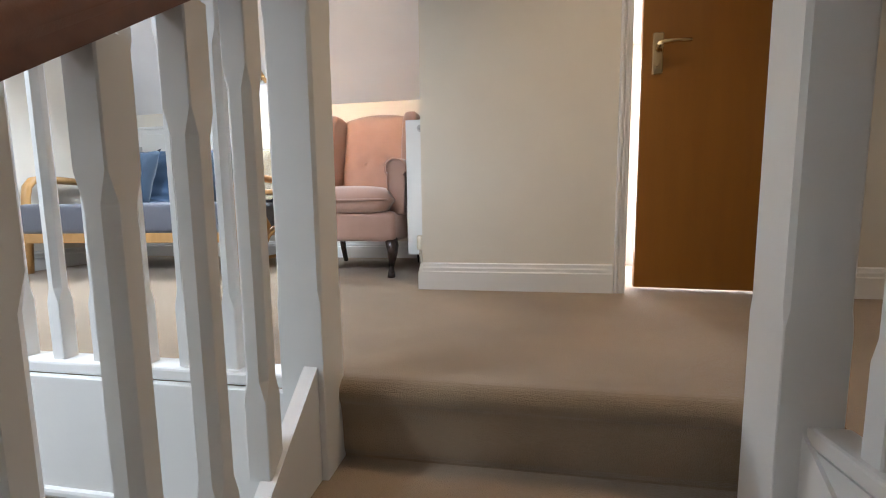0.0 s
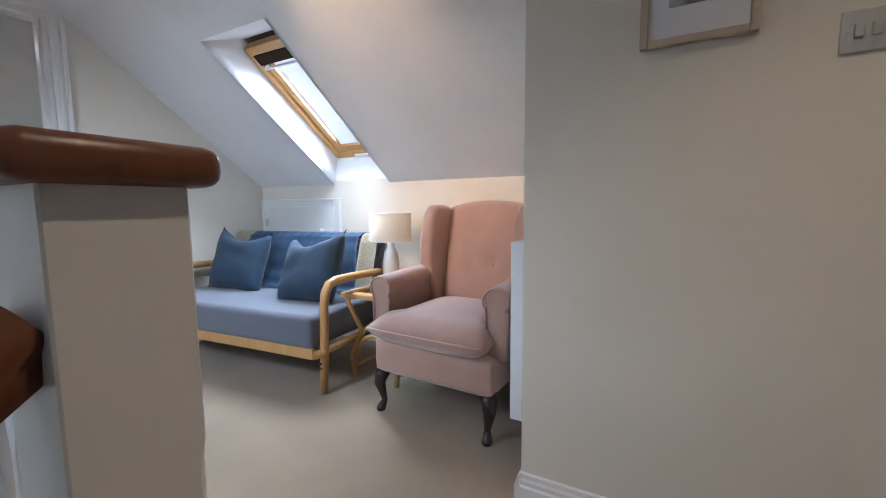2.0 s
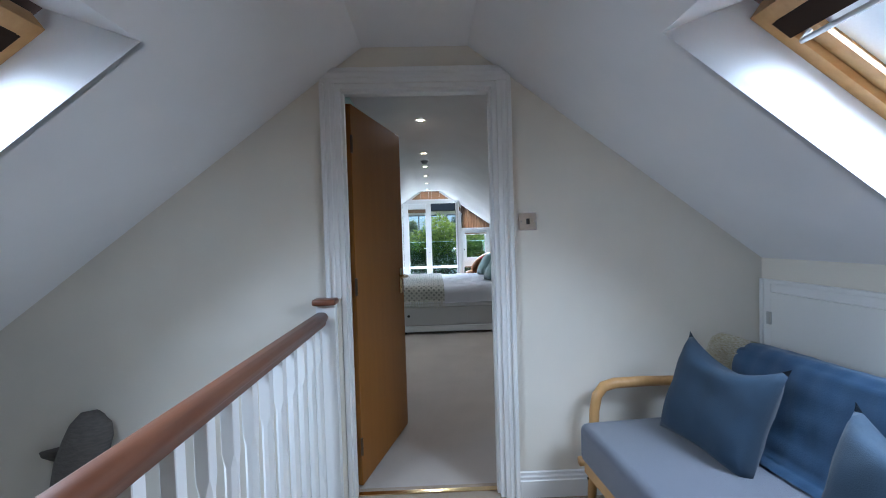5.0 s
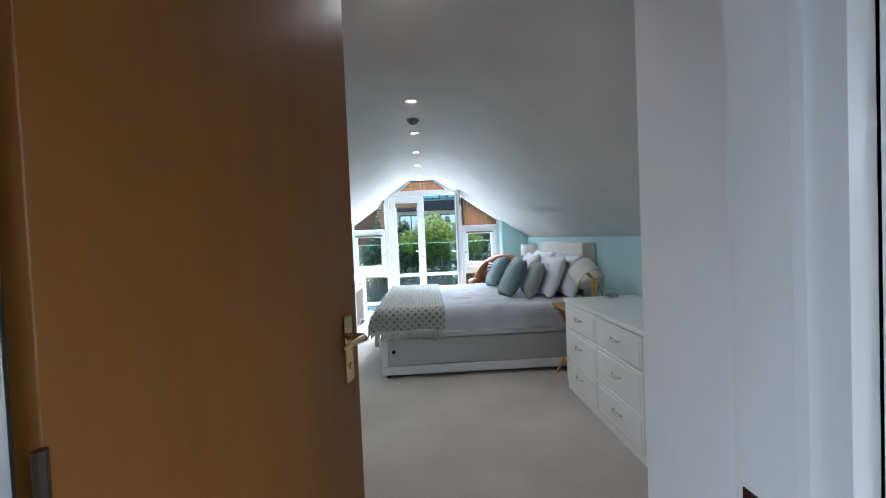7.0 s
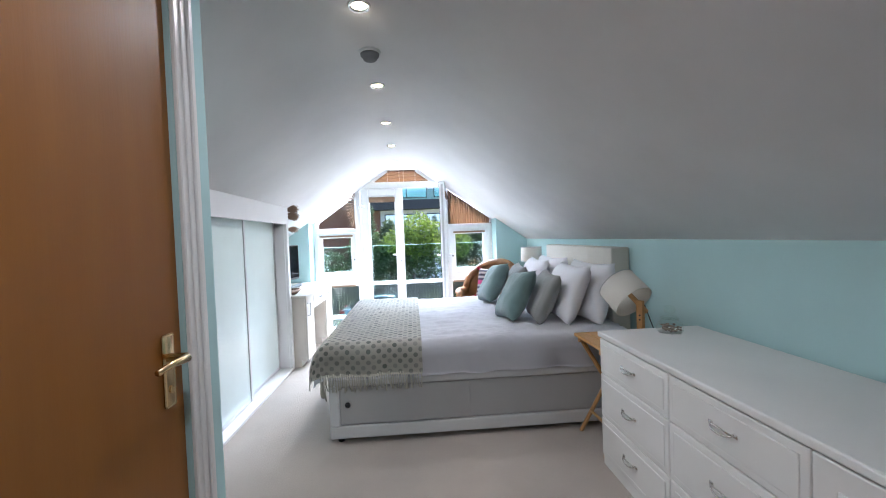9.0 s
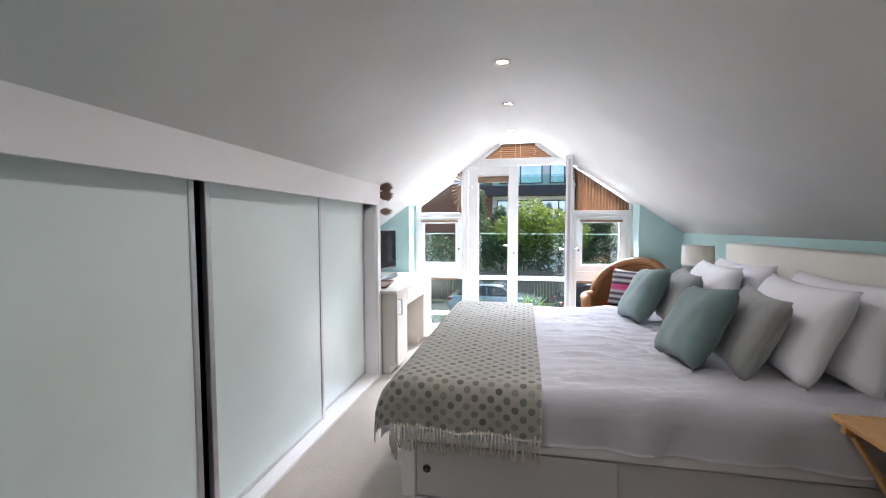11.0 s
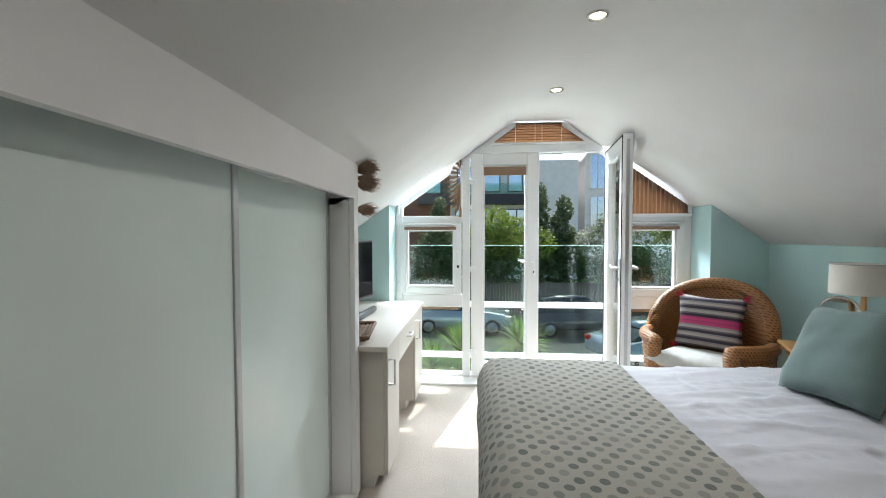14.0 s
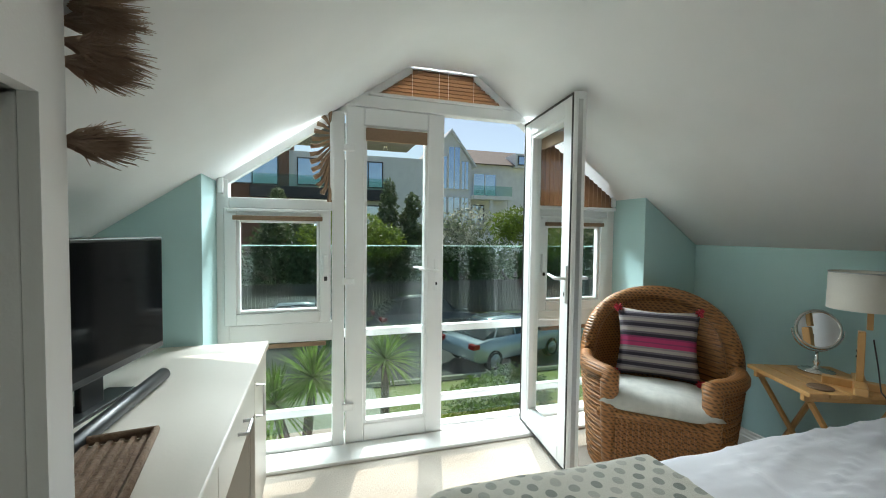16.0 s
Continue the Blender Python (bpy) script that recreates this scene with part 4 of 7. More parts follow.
def glazed_leaf(name, m, label, w, h, hand):
    """A plastic glazed door leaf; hinge at the origin, leaf along +y; hand: side of the handle along y."""
    d = thing(name, m, label, "door", kind="structure")
    bm = bmesh.new()
    bar = 0.105
    frame_x(bm, -0.035, 0.035, 0.003, w - 0.003, 0.022, h, bar, 0.005)
    part("leaf_frame", bm, UPVC, d, "white plastic leaf frame")
    part("bead", frame_x(bmesh.new(), -0.03, 0.03, bar, w - bar, 0.022 + bar, h - bar, 0.02, 0.003), UPVC, d)
    pane(boxed(-0.004, 0.004, bar + 0.01, w - bar - 0.01, 0.13 + 0.0, h - bar - 0.01), d)
    part("blind_pack", boxed(0.031, 0.05, bar + 0.012, w - bar - 0.012, h - bar - 0.09, h - bar - 0.015, bevel=0.003), BLIND, d, "folded brown pleated blind")
    part("gasket", frame_x(bmesh.new(), -0.04, -0.035, 0.008, w - 0.008, 0.03, h - 0.006, 0.012, 0.001), BLACK, d, "black rubber gasket")
    y = w - 0.05
    for s in (-1, 1):
        pl = part("handle_plate", boxed(*sorted((s * 0.035, s * 0.045)), y - 0.014, y + 0.014, 0.93, 1.13, bevel=0.004), UPVC, d, "white handle plate")
        part("handle", tubed([(s * 0.045, y, 1.06), (s * 0.085, y, 1.06), (s * 0.088, y - 0.03, 1.06), (s * 0.08, y - 0.12, 1.07)], [0.009, 0.009, 0.009, 0.007], 8), UPVC, pl, "white lever", True)
        part("keyhole", boxed(*sorted((s * 0.045, s * 0.048)), y - 0.005, y + 0.005, 0.965, 0.985, bevel=0.002), BLACK, pl)
    for z in (0.25, 1.0, 1.78):
        part("hinge", boxed(0.035, 0.062, -0.016, 0.05, z - 0.02, z + 0.02, bevel=0.006), UPVC, d, "white hinge block")
    part("lock_strip", boxed(-0.012, 0.012, w - 0.003, w - 0.0005, 0.06, h - 0.04), STEEL, d, "steel lock strip")
    return d


LW = LM - LD0 - 0.004
glazed_leaf("french_door", pose(XW, LD0, 0), "closed white glazed French door leaf with lever handle", LW, TR0 - 0.004, 1)
oleaf = glazed_leaf("french_door", Matrix.Translation((XW + 0.03, LD1 - 0.01, 0)) @ Matrix.Rotation(radians(83.5), 4, "Z") @ Matrix.Diagonal((1, -1, 1, 1)),
                    "white glazed French door leaf swung open into the room", 0.665, TR0 - 0.004, 1)
sill = tagged(part("window_board", boxed(XW + 0.036, XW + 0.225, WL + 0.002, WR - 0.002, 0.0, 0.022, bevel=0.006), GLOSS), "white threshold board along the glazing", "sill", kind="structure")

# sliding wardrobe: track, frosted doors with aluminium stiles
ward = thing("sliding_wardrobe", pose(-6.25, WRY, 0), "fitted wardrobe with frosted mint glass sliding doors", "wardrobe")
part("bottom_track", boxed(SE - 0.001 + 6.25, WRX + 0.066 + 6.25, -0.15, 0.0, 0.0, 0.022, bevel=0.003), GLOSS, ward, "white floor track")
part("top_track", boxed(SE + 6.25, WRX + 0.066 + 6.25, -0.15, -0.06, WRH + 0.032, WRH + 0.05, bevel=0.002), STEEL, ward, "aluminium top track")
part("end_post", boxed(WRX + 0.023 + 6.25, WRX + 0.064 + 6.25, -0.16, -0.027, 0.0, WRH + 0.03, bevel=0.002), CEIL, ward, "white end post")


def slider(x0, x1, y):
    d = part("door", boxed(x0 + 0.028, x1 - 0.028, y - 0.008, y, 0.05, WRH + 0.02), FROST, ward, "frosted mint glass door panel")
    for a, b in ((x0, x0 + 0.03), (x1 - 0.03, x1)):
        part("stile", boxed(a, b, y - 0.022, y + 0.006, 0.024, WRH + 0.03, bevel=0.004), STEEL, d, "brushed aluminium stile")
    for z0, z1 in ((0.024, 0.052), (WRH + 0.02, WRH + 0.03)):
        part("rail", boxed(x0 + 0.03, x1 - 0.03, y - 0.02, y + 0.003, z0, z1, bevel=0.003), STEEL, d, "brushed aluminium rail")
    return d


slider(-7.755 + 6.25, -6.89 + 6.25, -0.125)
slider(-6.93 + 6.25, -5.94 + 6.25, -0.085)
slider(-5.885 + 6.25, -4.80 + 6.25, -0.085)
# Black sheet behind the doors: the shade inside the wardrobe, put in as colour.
part("back", boxed(WRX + 0.03 + 6.25, SE + 6.25, -0.20, -0.185, 0, WRH + 0.08), BLACK, ward, "black sheet standing in for the shade inside the wardrobe")

# ceiling fittings
WARM = glow("warm_lamp_lens", (1.0, 0.80, 0.52), 9.0)


def downlight(x, y, z, power=9.0, tilt=0.0, cone=165, colour=(1.0, 0.97, 0.92)):
    d = thing("downlight", pose(x, y, z), "recessed ceiling downlight with a polished ring, lit", "downlight", "ceiling downlights")
    part("ring", lathe([(0.03, -0.001), (0.034, -0.007), (0.042, -0.008), (0.046, -0.002), (0.046, 0.0), (0.03, 0.0), (0.03, -0.001)], 24), CHROME, d, "polished ring", True)
    part("lens", lathe([(0.0, -0.003), (0.029, -0.003), (0.03, 0.0)], 20), WARM, d, "glowing warm lens")
    lamp = new("downlight_lamp", bpy.data.lights.new("downlight_lamp", "SPOT"))
    lamp.data.energy, lamp.data.color = power, colour
    lamp.data.spot_size, lamp.data.spot_blend, lamp.data.shadow_soft_size = radians(cone), 1.0, 0.03
    lamp.matrix_basis = pose(x, y, z - 0.014, tilt, 0, 0)
    return d


for x in (-3.915, -5.167, -6.005, -6.80, -7.595, -8.47):
    downlight(x, 1.455, FLAT_B, SPOT_BED)
downlight(-0.85, 1.58, FLAT_L, SPOT_LAND, 56, 64, (1.0, 0.64, 0.34))
# No fitting known here: this downlight is added to brighten the landing floor.
downlight(0.75, 1.30, FLAT_L, 15.0, 0.0, 105, (1.0, 0.76, 0.5))
smoke = thing("smoke_alarm", pose(-5.568, 1.455, FLAT_B), "round white smoke alarm on the ceiling", "smoke alarm")
part("base", lathe([(0.0, -0.012), (0.05, -0.012), (0.053, -0.006), (0.053, 0.0)], 24), UPVC, smoke, "", True)
part("cover", lathe([(0.0, -0.045), (0.024, -0.044), (0.032, -0.04), (0.036, -0.03), (0.045, -0.022), (0.046, -0.012)], 24), mat("grey_alarm_grille", (0.22, 0.22, 0.23), 0.6), smoke, "grey slotted cover", True)


# ---- landing furniture ----
def mesh_smooth(ob):
    for p in ob.data.polygons:
        p.use_smooth = True
    return ob


sofa = thing("sofa", pose(-1.885, 2.25, 0, 0, 0, 4.5), "two-seat sofa with pale beech frame and grey seat cushion", "sofa")
SW = 0.68
part("seat_cushion", boxed(-SW + 0.018, SW - 0.018, -0.03, 0.60, 0.245, 0.425, bevel=0.035, seg=4), GREY_FAB, sofa, "grey woven seat cushion", True)
part("front_rail", boxed(-SW + 0.03, SW - 0.03, -0.012, 0.012, 0.19, 0.25, bevel=0.006), BEECH, sofa, "pale beech front rail")
part("back_rail", boxed(-SW + 0.03, SW - 0.03, 0.56, 0.585, 0.19, 0.25, bevel=0.006), BEECH, sofa)
bm = bmesh.new()
box(bm, -SW + 0.04, SW - 0.04, 0, 0.11, 0, 0.44, 0.04, 4)
back = part("back_cushion", bm, GREY_FAB, sofa, "grey padded back cushion", True)
back.matrix_basis = pose(0, 0.52, 0.36, -18, 0, 0)
for s in (-1, 1):
    x = s * SW
    arm = [(x, 0.035, 0.0), (x, 0.05, 0.25), (x, 0.058, 0.46), (x, 0.072, 0.53), (x, 0.105, 0.57), (x, 0.16, 0.583), (x, 0.32, 0.582), (x, 0.55, 0.572), (x, 0.62, 0.56)]
    part("arm", tubed(arm, [0.019, 0.023, 0.023, 0.024, 0.025, 0.025, 0.024, 0.022, 0.02], 12), BEECH, sofa, "bent beech arm and front leg", True)
    part("back_leg", tubed([(x, 0.70, 0.0), (x, 0.62, 0.3), (x, 0.64, 0.56), (x, 0.71, 0.74)], [0.018, 0.022, 0.022, 0.018], 10), BEECH, sofa, "beech back leg", True)
    part("side_rail", tubed([(x, -0.02, 0.225), (x, 0.62, 0.225)], 0.022, 8), BEECH, sofa, "beech side rail", True)
    for z in (0.14, 0.165):
        part("bolt", lathe([(0.006, 0), (0.006, 0.004), (0, 0.005)], 8), DARKWOOD, sofa).matrix_basis = pose(x, 0.022, z, 90, 0, 0)

# quilted throw over the sofa back, following its slope
quilt = thing("quilted_throw", pose(-1.885, 2.25, 0, 0, 0, 4.5), "blue quilted throw draped over the sofa back", "throw")
bm = bmesh.new()
prof = [(0.455, 0.432), (0.50, 0.45), (0.53, 0.55), (0.565, 0.66), (0.60, 0.755), (0.625, 0.792), (0.67, 0.806), (0.715, 0.79), (0.735, 0.74), (0.735, 0.58)]
fine = []
for (a, b), (c, d) in zip(prof, prof[1:]):
    fine += [(a + (c - a) * k / 4, b + (d - b) * k / 4) for k in range(4)]
fine.append(prof[-1])
nx = 60
grid = []
for i in range(nx + 1):
    x = -0.45 + 0.98 * i / nx
    col = []
    for j, (y, z) in enumerate(fine):
        q = 0.006 * (abs(math.sin(j * 0.79)) + abs(math.sin(i * 0.62)) * 0.4) + 0.006 * noise.noise((x * 5, j * 0.3, 2))
        col.append(bm.verts.new((x + 0.02 * math.sin(j * 0.3), y - q * 0.9, z + q)))
    grid.append(col)
for a, b in zip(grid, grid[1:]):
    for j in range(len(fine) - 1):
        bm.faces.new((a[j], b[j], b[j + 1], a[j + 1]))
bmesh.ops.solidify(bm, geom=bm.faces[:], thickness=0.008)
part("quilt", bm, BLUE_QUILT, quilt, "blue quilted satin", True)
GOLD = mat("gold_woven_throw", (0.45, 0.36, 0.16), 0.8, (0.75, 0.72, 0.62), 70, 1.0, 0.6, 120, stretch=(1, 1, 6), sheen=0.2)
for x0, x1 in ((-0.63, -0.45), (0.53, 0.66)):
    g = thing("woven_throw", pose(-1.885, 2.25, 0, 0, 0, 4.5), "gold and cream woven throw hung over the sofa back", "throw", "woven throws")
    bm = bmesh.new()
    cols = []
    for i in range(7):
        x = x0 + (x1 - x0) * i / 6
        cols.append([bm.verts.new((x + 0.03 * (0.8 - z), y - 0.004 + 0.004 * noise.noise((x * 20, z * 20, 1)), z + 0.002)) for y, z in fine[2:-2]])
    for a, b in zip(cols, cols[1:]):
        for j in range(len(a) - 1):
            bm.faces.new((a[j], b[j], b[j + 1], a[j + 1]))
    bmesh.ops.solidify(bm, geom=bm.faces[:], thickness=0.012)
    part("cloth", bm, GOLD, g, "", True)


def scatter(name, m, w, h, d, material, label, category="cushion", group="", seed=1, chop=0.0):
    ob = part(name, cushion(w, h, d, 16, seed, 0.6, chop), material, None, "", True)
    ob.matrix_basis = m
    return tagged(ob, label, category, group)


SF = pose(-1.885, 2.25, 0, 0, 0, 4.5)
scatter("scatter_cushion", SF @ pose(-0.33, 0.39, 0.62, -17, 6, 8), 0.42, 0.44, 0.18, BLUE_VEL, "dark blue velvet cushion with a chopped top", group="sofa cushions", seed=3, chop=0.16)
scatter("scatter_cushion", SF @ pose(0.36, 0.33, 0.615, -26, -7, -4), 0.46, 0.46, 0.18, BLUE_VEL, "dark blue velvet cushion with a deep centre chop", group="sofa cushions", seed=8, chop=0.22)


# wing armchair
def armchair():
    a = thing("wing_armchair", pose(-0.555, 2.31, 0, 0, 0, -3), "dusty pink velvet wing armchair with dark cabriole legs", "armchair")
    hw = 0.325
    part("seat_base", boxed(-hw + 0.015, hw - 0.015, 0.0, 0.60, 0.195, 0.36, bevel=0.03, seg=3), PINK, a, "pink velvet seat base", True)
    bm = bmesh.new()
    n = 14
    rows = {}
    for s in (-1, 1):
        for i in range(n + 1):
            for j in range(n + 1):
                u, v = 2 * i / n - 1, 2 * j / n - 1
                e = max((1 - u ** 6) * (1 - v ** 6), 0) ** 0.4
                wide = 0.30 if v < -0.55 else 0.245
                x = u * (wide - (0.0 if v < -0.7 else 0.0))
                y = 0.255 + v * 0.295
                z = 0.418 + s * 0.072 * e + (0.018 * (1 - u * u) * (1 - v * v) if s > 0 else 0)
                rim = i in (0, n) or j in (0, n)
                rows[s, i, j] = rows[-1, i, j] if (rim and s == 1) else bm.verts.new((x, y - 0.02, z))
        for i in range(n):
            for j in range(n):
                q = [rows[s, i, j], rows[s, i + 1, j], rows[s, i + 1, j + 1], rows[s, i, j + 1]]
                bm.faces.new(q)
    seat = part("seat_cushion", bm, PINK, a, "plump pink velvet seat cushion", True)
    part("piping", tubed([(-0.295, -0.058, 0.422), (-0.15, -0.066, 0.422), (0.15, -0.066, 0.422), (0.295, -0.058, 0.422)], 0.006, 8), PINK, seat, "", True)
    # back with a curved top rail and button dimples
    bm = bmesh.new()
    nx, nz = 22, 26
    pts = {}
    for s in (0, 1):
        for i in range(nx + 1):
            for j in range(nz + 1):
                u, v = 2 * i / nx - 1, j / nz
                zt = 1.005 - 0.035 * abs(u) ** 2.2
                z = 0.36 + (zt - 0.36) * v
                y = 0.50 + 0.13 * v
                puff = 0.05 * max(1 - abs(u) ** 4, 0) ** 0.5 * max(1 - abs(2 * v - 1) ** 5, 0) ** 0.5
                if s == 0:
                    dimple = sum(0.028 * math.exp(-(((u - bu) * 0.25) ** 2 + (z - 0.67) ** 2) / 0.0009) for bu in (-0.27, 0.27))
                    yy = y - puff + dimple
                else:
                    yy = y + 0.075
                pts[s, i, j] = bm.verts.new((u * 0.24, yy, z))
        for i in range(nx):
            for j in range(nz):
                bm.faces.new((pts[s, i, j], pts[s, i + 1, j], pts[s, i + 1, j + 1], pts[s, i, j + 1]))
    for i in range(nx):
        for j in (0, nz):
            bm.faces.new((pts[0, i, j], pts[0, i + 1, j], pts[1, i + 1, j], pts[1, i, j]))
    for j in range(nz):
        for i in (0, nx):
            bm.faces.new((pts[0, i, j], pts[0, i, j + 1], pts[1, i, j + 1], pts[1, i, j]))
    back = part("backrest", bm, PINK, a, "buttoned pink velvet back", True)
    for bu in (-0.068, 0.068):
        part("button", lathe([(0.011, 0), (0.01, 0.004), (0, 0.006)], 10), PINK, back, "covered button", True).matrix_basis = pose(bu, 0.537, 0.668, 90, 0, 0)
    for s in (-1, 1):
        bm = bmesh.new()
        outline = [(0.44, 0.40), (0.40, 0.60), (0.375, 0.68), (0.385, 0.80), (0.42, 0.93), (0.47, 0.985), (0.56, 0.985), (0.68, 0.96), (0.64, 0.40)]
        prism(bm, outline, "x", s * 0.228, s * 0.310)
        es = [e for e in bm.edges]
        bmesh.ops.bevel(bm, geom=es, offset=0.028, segments=3, profile=0.5, affect="EDGES")
        part("wing", bm, PINK, a, "rounded velvet wing", True)
        # rolled arm: scroll front running back into the wing
        bm = bmesh.new()
        secs = []
        for k in range(9):
            t = k / 8
            y = 0.06 + 0.44 * t
            rr = 0.062 - 0.008 * t
            cx, cz = s * (0.293 + 0.012 * (1 - t)), 0.590 + 0.028 * t
            ring = [(cx + rr * math.cos(b), cz + rr * 0.92 * math.sin(b)) for b in [radians(-50 + 280 * q / 14) for q in range(15)]]
            ring = ring + [(cx - 0.045, 0.34), (cx + 0.045, 0.34)]
            secs.append([bm.verts.new((px, y, pz)) for px, pz in ring])
        m = len(secs[0])
        for p, q in zip(secs, secs[1:]):
            for j in range(m):
                bm.faces.new((p[j], p[(j + 1) % m], q[(j + 1) % m], q[j]))
        bm.faces.new(secs[0]), bm.faces.new(secs[-1])
        bmesh.ops.bevel(bm, geom=[e for e in bm.edges if abs(e.verts[0].co.y - 0.06) < 1e-5 and abs(e.verts[1].co.y - 0.06) < 1e-5], offset=0.014, segments=3, profile=0.5, affect="EDGES")
        arm = part("arm", bm, PINK, a, "rolled velvet arm with a gathered scroll", True)
        part("arm_piping", tubed([(s * 0.303 + 0.058 * math.cos(b), 0.052, 0.588 + 0.053 * math.sin(b)) for b in [radians(-40 + 260 * q / 16) for q in range(17)]]
                                 + [(s * 0.303 - 0.042, 0.054, 0.36)], 0.005, 6), PINK, arm, "", True)
        # front cabriole leg and plain back leg
        x = s * 0.275
        part("leg", tubed([(x, 0.045, 0.205), (x + s * 0.012, 0.03, 0.17), (x + s * 0.016, 0.02, 0.13), (x + s * 0.006, 0.03, 0.08), (x + s * 0.0, 0.035, 0.045), (x + s * 0.006, 0.022, 0.02),
                           (x + s * 0.008, 0.012, 0.004), (x + s * 0.008, 0.012, 0.0)], [0.036, 0.034, 0.027, 0.018, 0.014, 0.021, 0.022, 0.018], 12), DARKWOOD, a, "dark cabriole leg", True)
        part("leg", tubed([(x, 0.56, 0.21), (x, 0.585, 0.1), (x, 0.62, 0.0)], [0.022, 0.019, 0.016], 8), DARKWOOD, a, "dark raked back leg", True)
    return a


armchair()

# cane side table with a glass top
ct = thing("cane_side_table", pose(-1.06, 2.75, 0, 0, 0, -2), "bent cane side table with an inset glass top", "side table")
H = 0.50
for x0, x1, y0, y1 in ((-0.20, 0.20, -0.215, -0.155), (-0.20, 0.20, 0.155, 0.215), (-0.20, -0.14, -0.155, 0.155), (0.14, 0.20, -0.155, 0.155)):
    part("top_rail", boxed(x0, x1, y0, y1, H - 0.03, H, bevel=0.008, seg=3), BEECH, ct, "honey cane top rail", True)
part("glass_top", boxed(-0.142, 0.142, -0.157, 0.157, H - 0.02, H - 0.012), GREEN_GLASS, ct, "smoked glass inset")
for sx in (-1, 1):
    for sy in (-1, 1):
        part("leg", tubed([(sx * 0.15, sy * 0.165, 0.0), (sx * 0.165, sy * 0.175, 0.12), (sx * 0.12, sy * 0.13, 0.27), (sx * 0.165, sy * 0.18, 0.42), (sx * 0.17, sy * 0.185, H - 0.03)], 0.014, 8), BEECH, ct, "curved cane leg", True)
    part("stretcher", tubed([(sx * 0.155, -0.17, 0.06), (sx * 0.155, 0.17, 0.06)], 0.011, 8), BEECH, ct, "cane stretcher", True)
    part("hoop", tubed([(sx * 0.155, 0.15 * math.cos(radians(b)), 0.07 + 0.19 * math.sin(radians(b))) for b in range(0, 181, 15)], 0.010, 8), BEECH, ct, "bent cane hoop", True)
for sy in (-1, 1):
    part("hoop", tubed([(0.14 * math.cos(radians(b)), sy * 0.165, 0.07 + 0.19 * math.sin(radians(b))) for b in range(0, 181, 15)], 0.010, 8), BEECH, ct, "bent cane hoop", True)


def drum_shade(parent, r, h, z, material=None):
    bm = lathe([(r, 0), (r * 0.985, h), (r * 0.985 - 0.004, h), (r - 0.004, 0), (r, 0)], 36, (0, 0, z))
    sh = part("shade", bm, material or SHADE, parent, "ivory linen drum shade", True)
    for zz in (z, z + h - 0.006):
        part("rim", lathe([(r * 0.994 + 0.001, 0), (r * 0.994 + 0.001, 0.006), (r * 0.98, 0.006), (r * 0.98, 0), (r * 0.994 + 0.001, 0)], 36, (0, 0, zz)), COTTON, sh, "white shade rim", True)
    return sh


tl = thing("table_lamp", pose(-1.165, 2.895, 0.5), "white ribbed ceramic table lamp with ivory drum shade", "lamp")
bm = lathe([(0.0, 0.0), (0.046, 0.0), (0.051, 0.01), (0.052, 0.06), (0.049, 0.145), (0.043, 0.19), (0.03, 0.215), (0.023, 0.226), (0.023, 0.25), (0.0, 0.251)], 40)
for v in bm.verts:
    a = math.atan2(v.co.y, v.co.x)
    if 0.02 < v.co.z < 0.17:
        k = 1 + 0.02 * math.cos(a * 20)
        v.co.x, v.co.y = v.co.x * k, v.co.y * k
part("base", bm, CERAMIC, tl, "white ribbed ceramic base", True)
part("stem", tubed([(0, 0, 0.25), (0, 0, 0.35)], 0.007, 8), STEEL, tl, "steel lamp stem")
drum_shade(tl, 0.130, 0.172, 0.266)

# carved whale shark on the stairwell wall: one plain shape
bm = bmesh.new()
spine = [(-0.075, 0.50, 0.03), (-0.085, 0.49, 0.066), (-0.10, 0.44, 0.088), (-0.13, 0.36, 0.094), (-0.175, 0.26, 0.092), (-0.215, 0.15, 0.082), (-0.255, 0.03, 0.062),
         (-0.295, -0.08, 0.042), (-0.33, -0.17, 0.026), (-0.35, -0.23, 0.016)]
rings = []
for i, (y, z, r) in enumerate(spine):
    a, b = spine[max(i - 1, 0)], spine[min(i + 1, len(spine) - 1)]
    d = Vector((0, b[0] - a[0], b[1] - a[1])).normalized()
    w = Vector((0, -d.z, d.y))
    rings.append([bm.verts.new(Vector((0, y, z)) + w * r * 1.15 * math.cos(t) + Vector((1, 0, 0)) * (0.045 * r / 0.09 * (math.sin(t) + 1) + 0.002)) for t in [2 * math.pi * k / 18 for k in range(18)]])
for a, b in zip(rings, rings[1:]):
    for k in range(18):
        bm.faces.new((a[k], a[(k + 1) % 18], b[(k + 1) % 18], b[k]))
bm.faces.new(rings[0]), bm.faces.new(rings[-1])
for tri in ([(-0.205, 0.37), (-0.36, 0.335), (-0.35, 0.31), (-0.235, 0.27)], [(-0.05, 0.27), (-0.075, 0.12), (-0.10, 0.125), (-0.155, 0.20)],
            [(-0.30, 0.0), (-0.40, -0.075), (-0.39, -0.095), (-0.325, -0.06)], [(-0.335, -0.20), (-0.46, -0.30), (-0.44, -0.33), (-0.35, -0.255), (-0.30, -0.36), (-0.27, -0.34), (-0.33, -0.21)]):
    prism(bm, tri, "x", 0.02, 0.034)
shark = part("shark_sculpture", bm, mat("weathered_grey_wood", (0.15, 0.13, 0.115), 0.7, (0.09, 0.08, 0.072), 30, 0.8, 0.3, 80, stretch=(1, 1, 4)), None, "", True)
shark.matrix_basis = pose(XP0 + 0.001, 0, 0)
